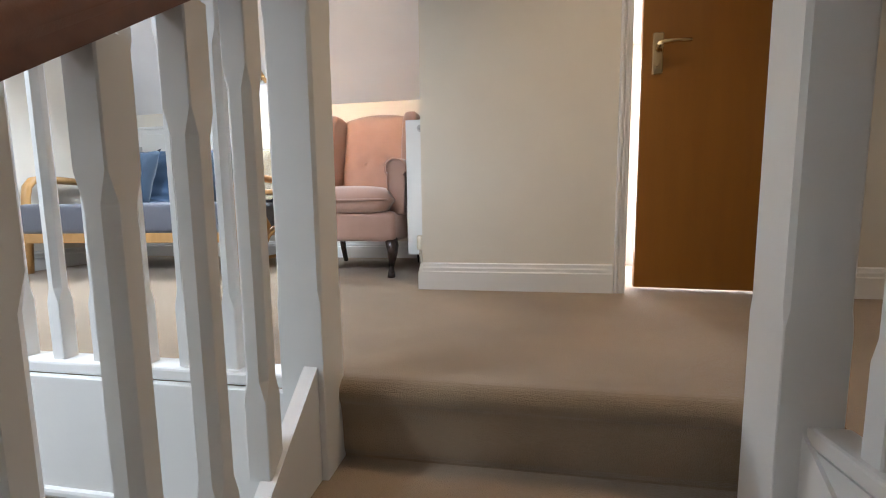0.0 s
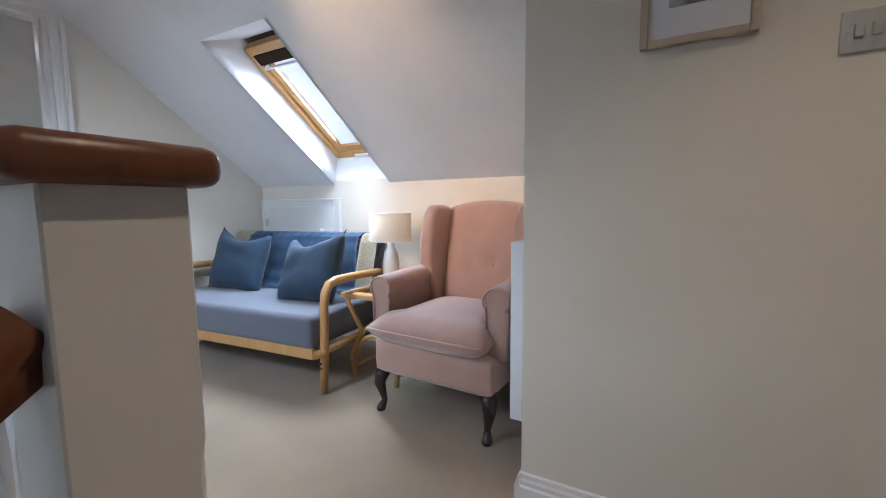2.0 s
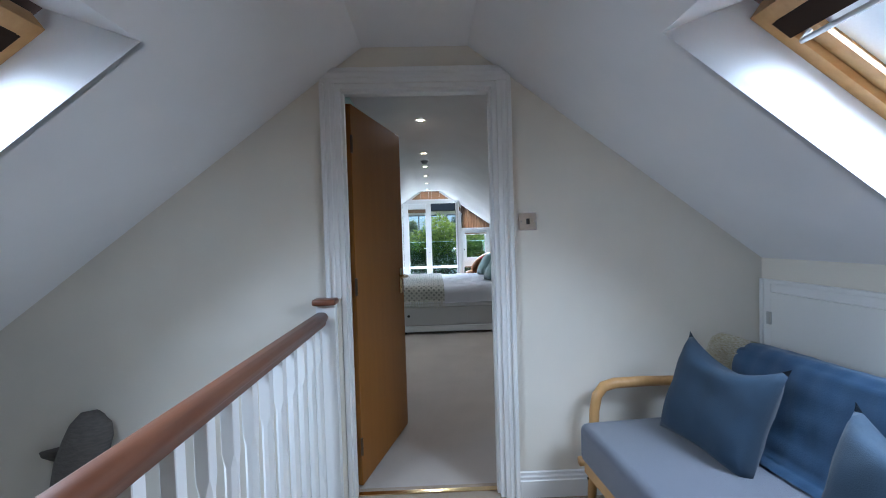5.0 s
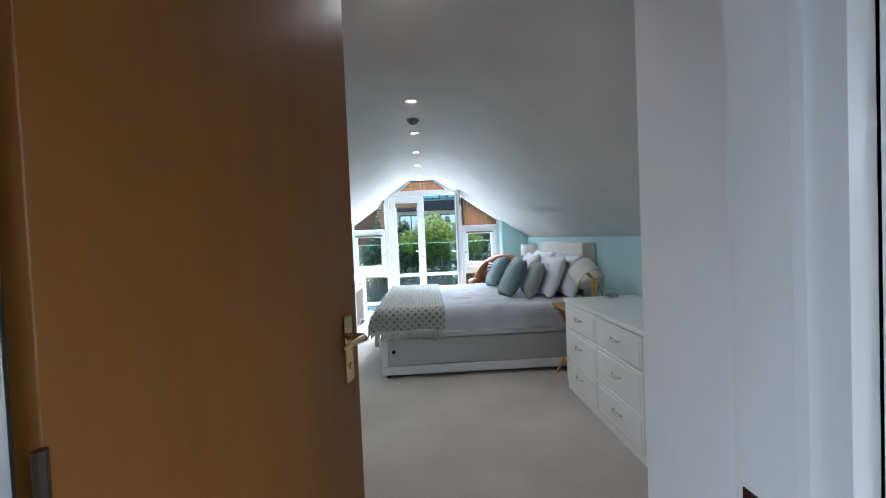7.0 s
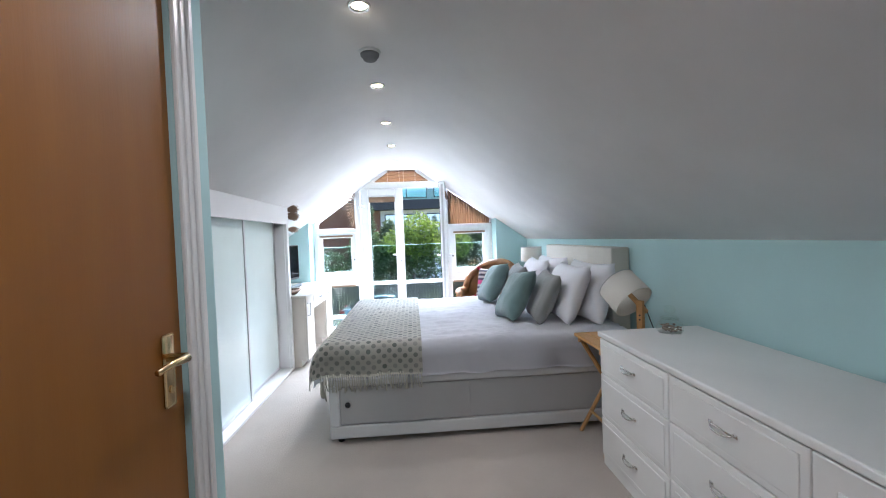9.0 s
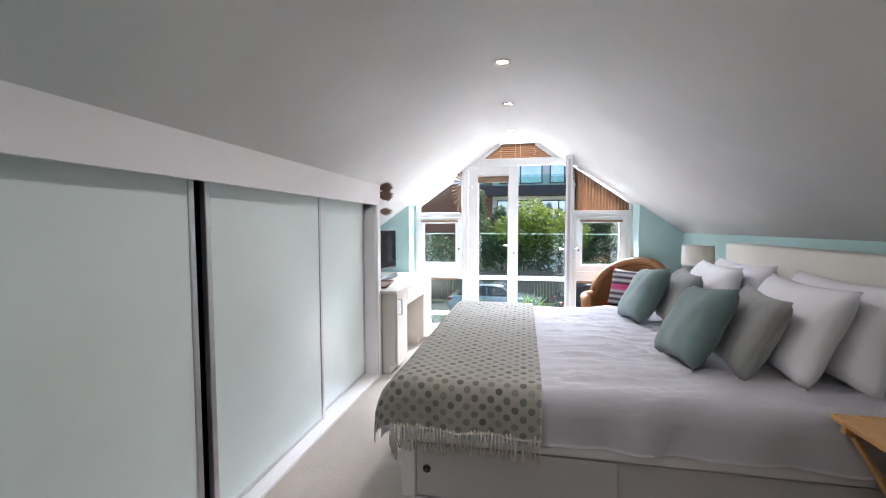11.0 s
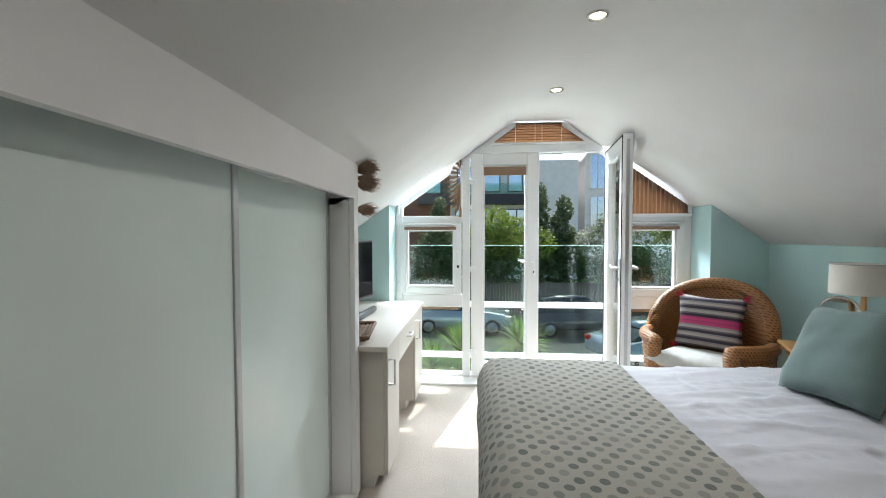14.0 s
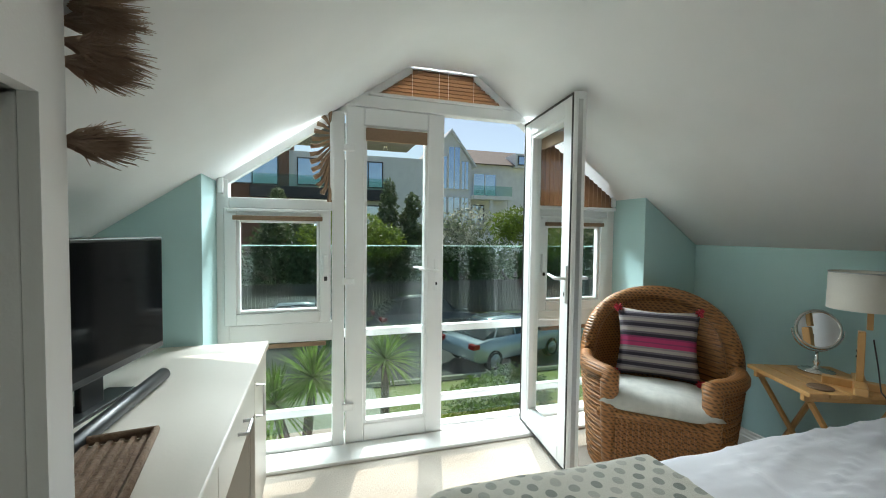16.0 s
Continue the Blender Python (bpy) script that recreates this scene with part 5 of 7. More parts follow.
tagged(shark, "carved grey wooden shark sculpture hung on the stairwell wall", "sculpture")


# ---- bedroom furniture ----
BX0, BX1, BY0, BY1 = -7.99, -6.14, 1.06, 3.08
bed = thing("divan_bed", pose((BX0 + BX1) / 2, BY0, 0), "grey fabric divan bed with sliding storage panels", "bed")
HW = (BX1 - BX0) / 2
LEN = BY1 - BY0
part("plinth", boxed(-HW, HW, 0, LEN, 0.035, 0.115, bevel=0.008), BED_TRIM, bed, "pale grey plinth")
part("base", boxed(-HW + 0.02, HW - 0.02, 0.02, LEN, 0.115, 0.375, bevel=0.004), BED_BASE, bed, "grey fabric divan base")
part("top_rail", boxed(-HW, HW, 0, LEN, 0.368, 0.415, bevel=0.012), BED_TRIM, bed, "pale grey top rail")
for s in (-1, 1):
    part("corner_post", boxed(*sorted((s * HW, s * (HW - 0.045))), 0, 0.065, 0.115, 0.37, bevel=0.008), BED_TRIM, bed)
for y0, y1, o in ((0.068, 0.90, 0.012), (0.86, 1.9, 0.004)):
    p = part("sliding_panel", boxed(HW - 0.02, HW - 0.02 + o, y0, y1, 0.125, 0.36, bevel=0.003), BED_BASE, bed, "grey sliding storage panel")
    if o > 0.01:
        part("finger_pull", lathe([(0.018, 0), (0.018, 0.004), (0.012, 0.004), (0.012, 0.001), (0, 0.001)], 16), BLACK, p, "round black finger pull", True).matrix_basis = pose(HW - 0.008, 0.115, 0.25, 0, 90, 0)
for sx in (-1, 1):
    for y in (0.06, LEN - 0.06):
        part("foot", lathe([(0.022, 0), (0.024, 0.004), (0.024, 0.035)], 12, (sx * (HW - 0.06), y, 0)), BLACK, bed, "black castor foot", True)
part("mattress", boxed(-HW + 0.03, HW - 0.03, 0.03, LEN - 0.02, 0.415, 0.585, bevel=0.04, seg=3), COTTON, bed, "white mattress", True)
head = thing("headboard", pose(-7.19, 3.088, 0), "tall off-white upholstered headboard against the teal wall", "headboard")
part("panel", boxed(-0.74, 0.74, 0, 0.14, 0.0, 1.175, bevel=0.012, seg=3), mat("cream_headboard_fabric", (0.72, 0.69, 0.62), 0.8, (0.68, 0.65, 0.58), 200, 0.6, 0.15, 400), head)


def drape(s, half, r, drop):
    """Arc length from the middle of the bed to an offset and a fall below the top."""
    a = abs(s)
    sg = 1 if s > 0 else -1
    flat = half - r
    if a <= flat:
        return s, 0.0
    q = (a - flat) / r
    if q < math.pi / 2:
        return sg * (flat + r * math.sin(q)), r * (1 - math.cos(q))
    return sg * (half + 0.004), min(r + (a - flat - r * math.pi / 2), drop)


TOP = 0.635
XC, YC = (BX0 + BX1) / 2, BY0


def cloth(name, s0, s1, v0, v1, nx, ny, lift, rough, seed, material, parent, label, drop=0.23, thick=0.012):
    """A cloth over the bed: s across, v from the foot end up (negative v hangs over the foot)."""
    bm = bmesh.new()
    uvl = bm.loops.layers.uv.new("uv")
    g, uv = [], {}
    for i in range(nx + 1):
        col = []
        for j in range(ny + 1):
            s, v = s0 + (s1 - s0) * i / nx, v0 + (v1 - v0) * j / ny
            x, dx = drape(s, HW + 0.015 + lift, 0.075, drop)
            yb = 0.62 - v
            y, dy = drape(yb, 0.62 + 0.065 + lift, 0.11, drop) if v < 0.62 else (yb, 0.0)
            fall = min(math.hypot(dx, dy), drop + 0.02)
            calm = 0.3 + 0.7 * min(max((v - 0.55) / 0.2, 0.0), 1.0)
            w = rough * (0.45 * noise.noise((s * 2.6 + seed, v * 1.7, seed)) + 0.25 * noise.noise((s * 8 + seed, v * 5.5, 3)) + 0.15 * noise.noise((s * 19, v * 11 + seed, 5)))
            w += rough * 0.35 * (1 - abs(noise.noise((s * 2.6 + v * 1.3 + seed, v * 3.5 - s * 1.2, 7)))) ** 12
            w += rough * 0.5 * (1 - abs(noise.noise((s * 7.5 + 1.2 * noise.noise((v * 2, s, 2)), v * 0.9 + seed, 9)))) ** 9
            w += rough * 0.45 * (1 - abs(noise.noise((s * 15 + v * 2.6, v * 1.6 + seed, 13)))) ** 8
            w *= calm
            hang = min(fall / 0.15, 1.0)
            wave = hang * (0.012 * math.sin(v * 17 + seed + 2 * noise.noise((v * 3, seed, 1))) + 0.008 * noise.noise((v * 9, s * 4, seed)))
            px = XC + x + (wave if dx > 0.02 and s > 0 else (-wave if dx > 0.02 else 0))
            py = YC + 0.62 - y - (wave if dy > 0.02 else 0)
            pz = TOP + lift - fall + w * (1 - 0.6 * hang)
            vert = bm.verts.new((px, py, pz))
            uv[vert] = (s, v)
            col.append(vert)
        g.append(col)
    for a, b in zip(g, g[1:]):
        for j in range(ny):
            f = bm.faces.new((a[j], b[j], b[j + 1], a[j + 1]))
            for lp in f.loops:
                lp[uvl].uv = uv[lp.vert]
    bmesh.ops.solidify(bm, geom=bm.faces[:], thickness=thick)
    return part(name, bm, material, parent, label, True)


duvet = thing("duvet", pose(0, 0, 0), "rumpled white cotton duvet covering the bed", "duvet")
cloth("cover", -HW - 0.20, HW + 0.20, -0.19, 1.98, 150, 170, 0.0, 0.023, 4.0, COTTON, duvet, "rumpled white cotton cover")


def dotted():
    m = mat("cream_throw_with_grey_dots", (0.62, 0.60, 0.53), 0.9, (0.55, 0.53, 0.46), 160, 0.6, 0.3, 400, sheen=0.2)
    nt = m.node_tree
    uvn = nt.nodes.new("ShaderNodeUVMap")
    uvn.uv_map = "uv"
    mp = nt.nodes.new("ShaderNodeMapping")
    mp.inputs["Rotation"].default_value = (0, 0, radians(45))
    mp.inputs["Scale"].default_value = (21.5, 21.5, 21.5)
    vo = nt.nodes.new("ShaderNodeTexVoronoi")
    vo.voronoi_dimensions = "2D"
    vo.inputs["Scale"].default_value = 1.0
    vo.inputs["Randomness"].default_value = 0.0
    lt = nt.nodes.new("ShaderNodeMapRange")
    lt.inputs["From Min"].default_value, lt.inputs["From Max"].default_value = 0.335, 0.285
    sp = nt.nodes.new("ShaderNodeSeparateColor")
    tone = nt.nodes.new("ShaderNodeMix")
    tone.data_type = "RGBA"
    tone.inputs["A"].default_value, tone.inputs["B"].default_value = (0.20, 0.22, 0.19, 1), (0.44, 0.43, 0.38, 1)
    mx = nt.nodes.new("ShaderNodeMix")
    mx.data_type = "RGBA"
    bsdf = nt.nodes["Principled BSDF"]
    src = bsdf.inputs["Base Color"].links[0].from_socket
    L = nt.links.new
    L(uvn.outputs[0], mp.inputs["Vector"])
    L(mp.outputs[0], vo.inputs["Vector"])
    L(vo.outputs["Distance"], lt.inputs["Value"])
    L(vo.outputs["Color"], sp.inputs[0])
    L(sp.outputs[0], tone.inputs["Factor"])
    L(lt.outputs[0], mx.inputs["Factor"])
    L(src, mx.inputs["A"])
    L(tone.outputs["Result"], mx.inputs["B"])
    L(mx.outputs["Result"], bsdf.inputs["Base Color"])
    return m


DOTS = dotted()
throw = thing("spotted_throw", pose(0, 0, 0), "cream throw with grey dots and tasselled fringe", "throw")
cloth("cloth", -HW - 0.15, HW + 0.215, -0.23, 0.60, 130, 70, 0.020, 0.023, 4.0, DOTS, throw, "cream cloth with grey dots", 0.27)
FRINGE = mat("cream_fringe_yarn", (0.56, 0.54, 0.46), 0.95, None, 60, 0.4)
bm = bmesh.new()
for i in range(44):
    v = -0.03 + 0.62 * i / 43
    y = YC + v
    x = BX1 + 0.041 + random.uniform(-0.003, 0.008)
    z = TOP - 0.172 + random.uniform(-0.008, 0.008)
    L = random.uniform(0.085, 0.115)
    tube(bm, [(x, y, z), (x + 0.006, y + random.uniform(-0.006, 0.006), z - L * 0.5), (x + random.uniform(-0.004, 0.008), y + random.uniform(-0.012, 0.012), z - L)], [0.0035, 0.003, 0.0042], 5)
part("fringe", bm, FRINGE, throw, "cream knotted tassels", True)
bm = bmesh.new()
for i in range(14):
    s = i / 13
    x = BX1 - 0.06 + 0.10 * s
    y = YC - 0.045 + 0.05 * s * s
    z = 0.45 - 0.02 * math.sin(3 * s)
    L = random.uniform(0.10, 0.15)
    tube(bm, [(x, y, z), (x + 0.005, y - 0.012, z - L * 0.5), (x + random.uniform(-0.01, 0.012), y - 0.012, z - L)], [0.0035, 0.003, 0.0042], 5)
part("corner_fringe", bm, FRINGE, throw, "", True)

STRIPE = mat("grey_striped_linen", (0.34, 0.35, 0.34), 0.9, (0.24, 0.25, 0.24), 30, 0.9, 0.25, 260, stretch=(1, 0.01, 0.01), sheen=0.3)
PILLOW = COTTON
for x, far in ((-6.62, 0), (-7.50, 1)):
    scatter("pillow", pose(x + 0.02, 2.955, TOP + 0.215, -14, 0, 2), 0.68, 0.46, 0.17, PILLOW, "plump white cotton pillow leaning on the headboard", "pillow", "white pillows", 11 + far)
    scatter("pillow", pose(x - 0.02, 2.80, TOP + 0.21, -22, 0, -3), 0.66, 0.45, 0.17, PILLOW, "plump white cotton pillow in front of another", "pillow", "white pillows", 21 + far)
    scatter("scatter_cushion", pose(x + 0.02, 2.61, TOP + 0.185, -24, 3, -5), 0.42, 0.40, 0.15, STRIPE, "grey striped linen cushion on the bed", "cushion", "bed cushions", 31 + far)
    scatter("scatter_cushion", pose(x - 0.05, 2.41, TOP + 0.19, -30, -6, 6), 0.42, 0.42, 0.16, SAGE, "sage green linen cushion propped at the front", "cushion", "bed cushions", 41 + far)


# fitted dresser run under the slope
def bow_handle(parent, x, y, z, upright=False, L=0.055):
    h = part("handle", bmesh.new(), CHROME, parent, "twisted chrome bow handle", True)
    bm = bmesh.new()
    for s in (-1, 1):
        pts = []
        for k in range(9):
            t = -1 + 2 * k / 8
            bow = s * 0.011 * (1 - t * t)
            pts.append((t * L, -0.022 * (1 - t ** 4) - 0.002, bow))
        tube(bm, pts, 0.0034, 6)
    for s in (-1, 1):
        box(bm, s * L - 0.010, s * L + 0.010, -0.006, 0.0, -0.007, 0.007, 0.002, 1)
    bm.to_mesh(h.data)
    bm.free()
    h.matrix_basis = pose(x, y, z, 0, 90 if upright else 0, 0)
    mesh_smooth(h)


def front_panel(parent, name, x0, x1, z0, z1, label, raised=False):
    bm = bmesh.new()
    box(bm, x0 + 0.002, x1 - 0.002, -0.018, 0.0, z0 + 0.002, z1 - 0.002, 0.006, 2)
    if raised:
        box(bm, x0 + 0.07, x1 - 0.07, -0.023, -0.017, z0 + 0.07, z1 - 0.07, 0.005, 2)
    else:
        box(bm, x0 + 0.03, x1 - 0.03, -0.021, -0.017, z0 + 0.03, z1 - 0.03, 0.003, 1)
    return part(name, bm, WHITE_CAB, parent, label)


DY = 2.66
for x0, x1 in ((-5.715, -5.105), (-5.105, -4.506)):
    c = thing("drawer_unit", pose((x0 + x1) / 2, DY, 0), "white three-drawer chest unit with chrome handles", "drawers", "fitted dresser units")
    w = (x1 - x0) / 2
    part("body", boxed(-w, w, 0.001, 0.56, 0.0, 0.715), WHITE_CAB, c, "white carcass")
    part("plinth", boxed(-w, w, -0.008, 0.0, 0.0, 0.055), WHITE_CAB, c, "white plinth")
    for z0, z1 in ((0.06, 0.275), (0.275, 0.515), (0.515, 0.712)):
        d = front_panel(c, "drawer", -w, w, z0, z1, "white moulded drawer front")
        bow_handle(d, 0.0, -0.021, (z0 + z1) / 2 + 0.01)
for x0, x1, hs in ((-4.506, -3.99, 1), (-3.99, -3.47, -1), (-3.47, -3.272, 1)):
    c = thing("cupboard_unit", pose((x0 + x1) / 2, DY, 0), "white cupboard unit with a raised panel door", "cupboard", "fitted dresser units")
    w = (x1 - x0) / 2
    part("body", boxed(-w, w, 0.001, 0.56, 0.0, 0.715), WHITE_CAB, c, "white carcass")
    part("plinth", boxed(-w, w, -0.008, 0.0, 0.0, 0.055), WHITE_CAB, c, "white plinth")
    d = front_panel(c, "door", -w, w, 0.06, 0.712, "white raised panel door", True)
    bow_handle(d, hs * (w - 0.04), -0.021, 0.56, True, 0.07)
tagged(part("dresser_top", boxed(-5.73, -3.268, DY - 0.025, 3.225, 0.715, 0.745, bevel=0.008, seg=3), WHITE_CAB), "white continuous worktop over the fitted dresser", "worktop")

# glass jar of shells
jar = thing("glass_jar", pose(-5.613, 2.985, 0.745), "round clear glass jar of shells with ball lid", "jar")
pane(lathe([(0.0, 0.0), (0.055, 0.0), (0.066, 0.012), (0.066, 0.035), (0.055, 0.055), (0.04, 0.066), (0.042, 0.072)], 24), jar, name="jar_body")
lid = pane(lathe([(0.045, 0.072), (0.045, 0.078), (0.03, 0.088), (0.012, 0.094), (0.012, 0.098), (0.026, 0.108), (0.03, 0.122), (0.024, 0.138), (0.0, 0.146)], 20), jar, name="lid")
bm = bmesh.new()
for i in range(60):
    a, r = random.uniform(0, 6.28), 0.05 * math.sqrt(random.random())
    bmesh.ops.create_icosphere(bm, subdivisions=1, radius=random.uniform(0.007, 0.012),
                               matrix=Matrix.Translation((r * math.cos(a), r * math.sin(a), random.uniform(0.012, 0.04))) @ Matrix.Diagonal((1, 0.7, 0.5, 1)))
part("shells", bm, mat("mixed_shells", (0.45, 0.38, 0.3), 0.6, (0.15, 0.12, 0.1), 60, 1.0), jar, "brown and cream shells")


# folding bedside tables
def bedside(m, label):
    t = thing("folding_table", m, label, "bedside table", "folding bedside tables")
    H, w, d = 0.64, 0.20, 0.20
    for i in range(5):
        y0 = -d + i * 0.08
        part("slat", boxed(-w, w, y0 + 0.001, y0 + 0.079, H - 0.02, H, bevel=0.004), BEECH, t, "honey wood top slat")
    for s in (-1, 1):
        part("side_rail", boxed(s * (w - 0.05) - 0.012, s * (w - 0.05) + 0.012, -d + 0.01, d - 0.01, H - 0.05, H - 0.02, bevel=0.003), BEECH, t)
        for q in (-1, 1):
            x = s * (w - 0.03 - (0.02 if q > 0 else 0))
            part("leg", tubed([(x, q * (d - 0.02), 0.0), (x, -q * (d - 0.04), H - 0.05)], 0.013, 6, r2=1.5), BEECH, t, "crossed folding leg")
    for q in (-1, 1):
        part("stretcher", tubed([(-w + 0.05, q * (d - 0.08), 0.14), (w - 0.05, q * (d - 0.08), 0.14)], 0.009, 6), BEECH, t)
    return t


bedside(pose(-5.93, 2.86, 0, 0, 0, 0), "small folding wooden bedside table between bed and dresser")
bedside(pose(-8.30, 2.97, 0, 0, 0, -22), "small folding wooden table beside the wicker chair")


def wood_lamp(m, tilt, label):
    l = thing("bedside_lamp", m, label, "lamp", "wooden bedside lamps")
    part("foot", boxed(-0.13, 0.13, -0.022, 0.022, 0.0, 0.035, bevel=0.004), BEECH, l, "wooden foot")
    part("cross_foot", boxed(-0.022, 0.022, -0.12, 0.12, 0.0, 0.034, bevel=0.004), BEECH, l)
    part("post", boxed(-0.02, 0.02, -0.012, 0.012, 0.034, 0.25, bevel=0.003), BEECH, l, "wooden post")
    arm = part("arm", boxed(-0.012, 0.012, 0.013, 0.033, -0.03, 0.20, bevel=0.003), BEECH, l, "hinged wooden arm")
    arm.matrix_basis = pose(0, 0, 0.20) @ tilt
    bm = lathe([(0.119, 0), (0.117, 0.16), (0.113, 0.16), (0.115, 0), (0.119, 0)], 36, (0, 0.0, 0.055))
    part("shade", bm, SHADE_B, arm, "cream linen drum shade", True)
    part("rim", tubed([(0.117 * math.cos(a), 0.117 * math.sin(a), 0.215) for a in [2 * math.pi * k / 36 for k in range(36)]], 0.003, 6, True), STEEL, arm, "grey shade rim", True)
    part("cable", tubed([(0.0, 0.036, 0.22), (0.03, 0.05, 0.12), (0.07, 0.06, 0.02), (0.13, 0.075, 0.006)], 0.0028, 6), BLACK, l, "black cable", True)
    for z in (0.14, 0.165):
        part("bolt", lathe([(0.005, 0), (0.005, 0.004), (0, 0.004)], 8), BLACK, l).matrix_basis = pose(0.006, -0.012, z, 90, 0, 0)
    return l


wood_lamp(pose(-5.80, 2.93, 0.64, 0, 0, 20), pose(0, 0, 0, 0, -52, 0), "wooden bedside lamp with its drum shade tipped over")
wood_lamp(pose(-8.17, 2.99, 0.64, 0, 0, -60), pose(0, 0, 0.09), "upright wooden bedside lamp with cream drum shade")

mirror = thing("vanity_mirror", pose(-8.38, 3.075, 0.64, 0, 0, 55), "round chrome vanity mirror on a stand", "mirror")
part("foot", lathe([(0.0, 0), (0.07, 0), (0.07, 0.006), (0.02, 0.014), (0.01, 0.03), (0.016, 0.045), (0.008, 0.06), (0.007, 0.10), (0.0, 0.10)], 24), CHROME, mirror, "turned chrome foot", True)
part("yoke", tubed([(0.105 * math.cos(radians(a)), 0, 0.205 + 0.105 * math.sin(radians(a))) for a in range(180, 361, 12)], 0.004, 8), CHROME, mirror, "chrome yoke", True)
disc = part("glass", lathe([(0.0, -0.004), (0.085, -0.004), (0.085, 0.004), (0.0, 0.004)], 32), mat("mirror_silver", (0.9, 0.9, 0.9), 0.02, None, 2, 0.0, metal=1.0), mirror, "round mirror glass")
disc.matrix_basis = pose(0, 0, 0.205, 80, 0, 0)
ring = part("ring", tubed([(0.09 * math.cos(a), 0.09 * math.sin(a), 0) for a in [2 * math.pi * k / 32 for k in range(32)]], 0.008, 8, True), CHROME, mirror, "chrome ring", True)
ring.matrix_basis = disc.matrix_basis.copy()
coaster = tagged(part("coaster", lathe([(0, 0), (0.045, 0), (0.047, 0.004), (0.042, 0.008), (0, 0.006)], 20), mat("brown_leather", (0.2, 0.12, 0.07), 0.6, None, 20, 0.5), None, "", True),
                 "round brown coaster on the folding table", "coaster")
coaster.matrix_basis = pose(-8.22, 2.83, 0.64)


# wicker armchair
def wicker_chair():
    c = thing("wicker_armchair", pose(-8.83, 2.555, 0, 0, 0, 47), "honey wicker armchair with a rounded high back", "armchair")
    # faces local -y; body is a woven shell with a sweeping top line
    n, k = 64, 16
    WEAVE = WICKER
    bm = bmesh.new()
    outer, inner = [], []

    def plan(a, r):
        return Vector((0.40 * r * math.sin(a), 0.03 - 0.36 * r * math.cos(a) * (1.0 if abs(a) < 1.57 else 1.0), 0))
    cols = []
    for i in range(n + 1):
        a = radians(36 + (324 - 36) * i / n)
        back = (1 - math.cos(a)) / 2
        top = 0.56 + 0.37 * max(0.0, (back - 0.58) / 0.42) ** 0.6
        col = []
        for j in range(k + 1):
            z = top * j / k
            flare = 0.88 + 0.12 * min(z / 0.5, 1) + (0.05 * max(0, z - 0.6))
            p = plan(a, flare)
            p.z = z
            wv = 0.004 * math.sin(i * 1.57) * math.sin(j * 3.1)
            col.append((p, p + p.normalized() * 0 + Vector((p.x, p.y - 0.02, 0)).normalized() * (-0.035)))
        cols.append(col)
    for side in (0, 1):
        vs = [[bm.verts.new(q[side]) for q in col] for col in cols]
        for a, b in zip(vs, vs[1:]):
            for j in range(k):
                bm.faces.new((a[j], b[j], b[j + 1], a[j + 1]) if side == 0 else (a[j], a[j + 1], b[j + 1], b[j]))
        outer.append(vs)
    o, q = outer
    for i in range(n):
        bm.faces.new((o[i][k], o[i + 1][k], q[i + 1][k], q[i][k]))
        bm.faces.new((o[i][0], q[i][0], q[i + 1][0], o[i + 1][0]))
    for i in (0, n):
        for j in range(k):
            bm.faces.new((o[i][j], o[i][j + 1], q[i][j + 1], q[i][j]))
    part("shell", bm, WEAVE, c, "woven wicker back and sides", True)
    rim = [(col[k][0] + col[k][1]) / 2 for col in cols]
    front0, front1 = rim[0], rim[-1]
    roll = [Vector((front0.x, front0.y, 0.10)), Vector((front0.x * 1.02, front0.y - 0.015, 0.35)), Vector((front0.x * 1.02, front0.y - 0.02, 0.53))] + rim + \
           [Vector((front1.x * 1.02, front1.y - 0.02, 0.53)), Vector((front1.x * 1.02, front1.y - 0.015, 0.35)), Vector((front1.x, front1.y, 0.10))]
    part("rolled_rim", tubed(roll, [0.035, 0.042, 0.047] + [0.045] * len(rim) + [0.047, 0.042, 0.035], 12), WEAVE, c, "thick plaited wicker rim", True)
    # weavers and stakes that stand out from the shell
    for j in range(1, 24):
        f = j / 24
        pts = []
        for i, col in enumerate(cols):
            x = f * k
            a, b = col[int(x)][0], col[min(int(x) + 1, k)][0]
            p = a.lerp(b, x - int(x))
            out = Vector((p.x, p.y, 0)).normalized()
            pts.append(p + out * (0.004 if (i // 1 + j) % 2 else -0.001))
        part("weaver", tubed(pts, 0.0055, 5), WEAVE, c)
    part("front_apron", boxed(-0.22, 0.22, -0.28, -0.255, 0.04, 0.36, bevel=0.008), WEAVE, c, "wicker front apron")
    for i in range(17):
        x = -0.215 + 0.43 * i / 16
        part("stake", tubed([(x, -0.285, 0.03), (x, -0.287, 0.36)], 0.0065, 6), WEAVE, c)
    part("front_edge", tubed([(-0.25, -0.275, 0.37), (0.25, -0.275, 0.37)], 0.022, 10), WEAVE, c, "plaited front edge", True)
    part("seat", boxed(-0.29, 0.29, -0.26, 0.26, 0.33, 0.365, bevel=0.01), WEAVE, c, "wicker seat")
    for sx in (-1, 1):
        for y in (-0.26, 0.2):
            part("leg", tubed([(sx * 0.2, y, 0.0), (sx * 0.2, y, 0.3)], 0.018, 8), WEAVE, c, "wrapped wicker leg", True)
    return c


wicker_chair()
WC = pose(-8.83, 2.555, 0, 0, 0, 47)
TICK = mat("cream_ticking", (0.56, 0.56, 0.52), 0.9, (0.40, 0.41, 0.39), 20, 0.8, 0.25, 200, stretch=(1, 0.02, 1))
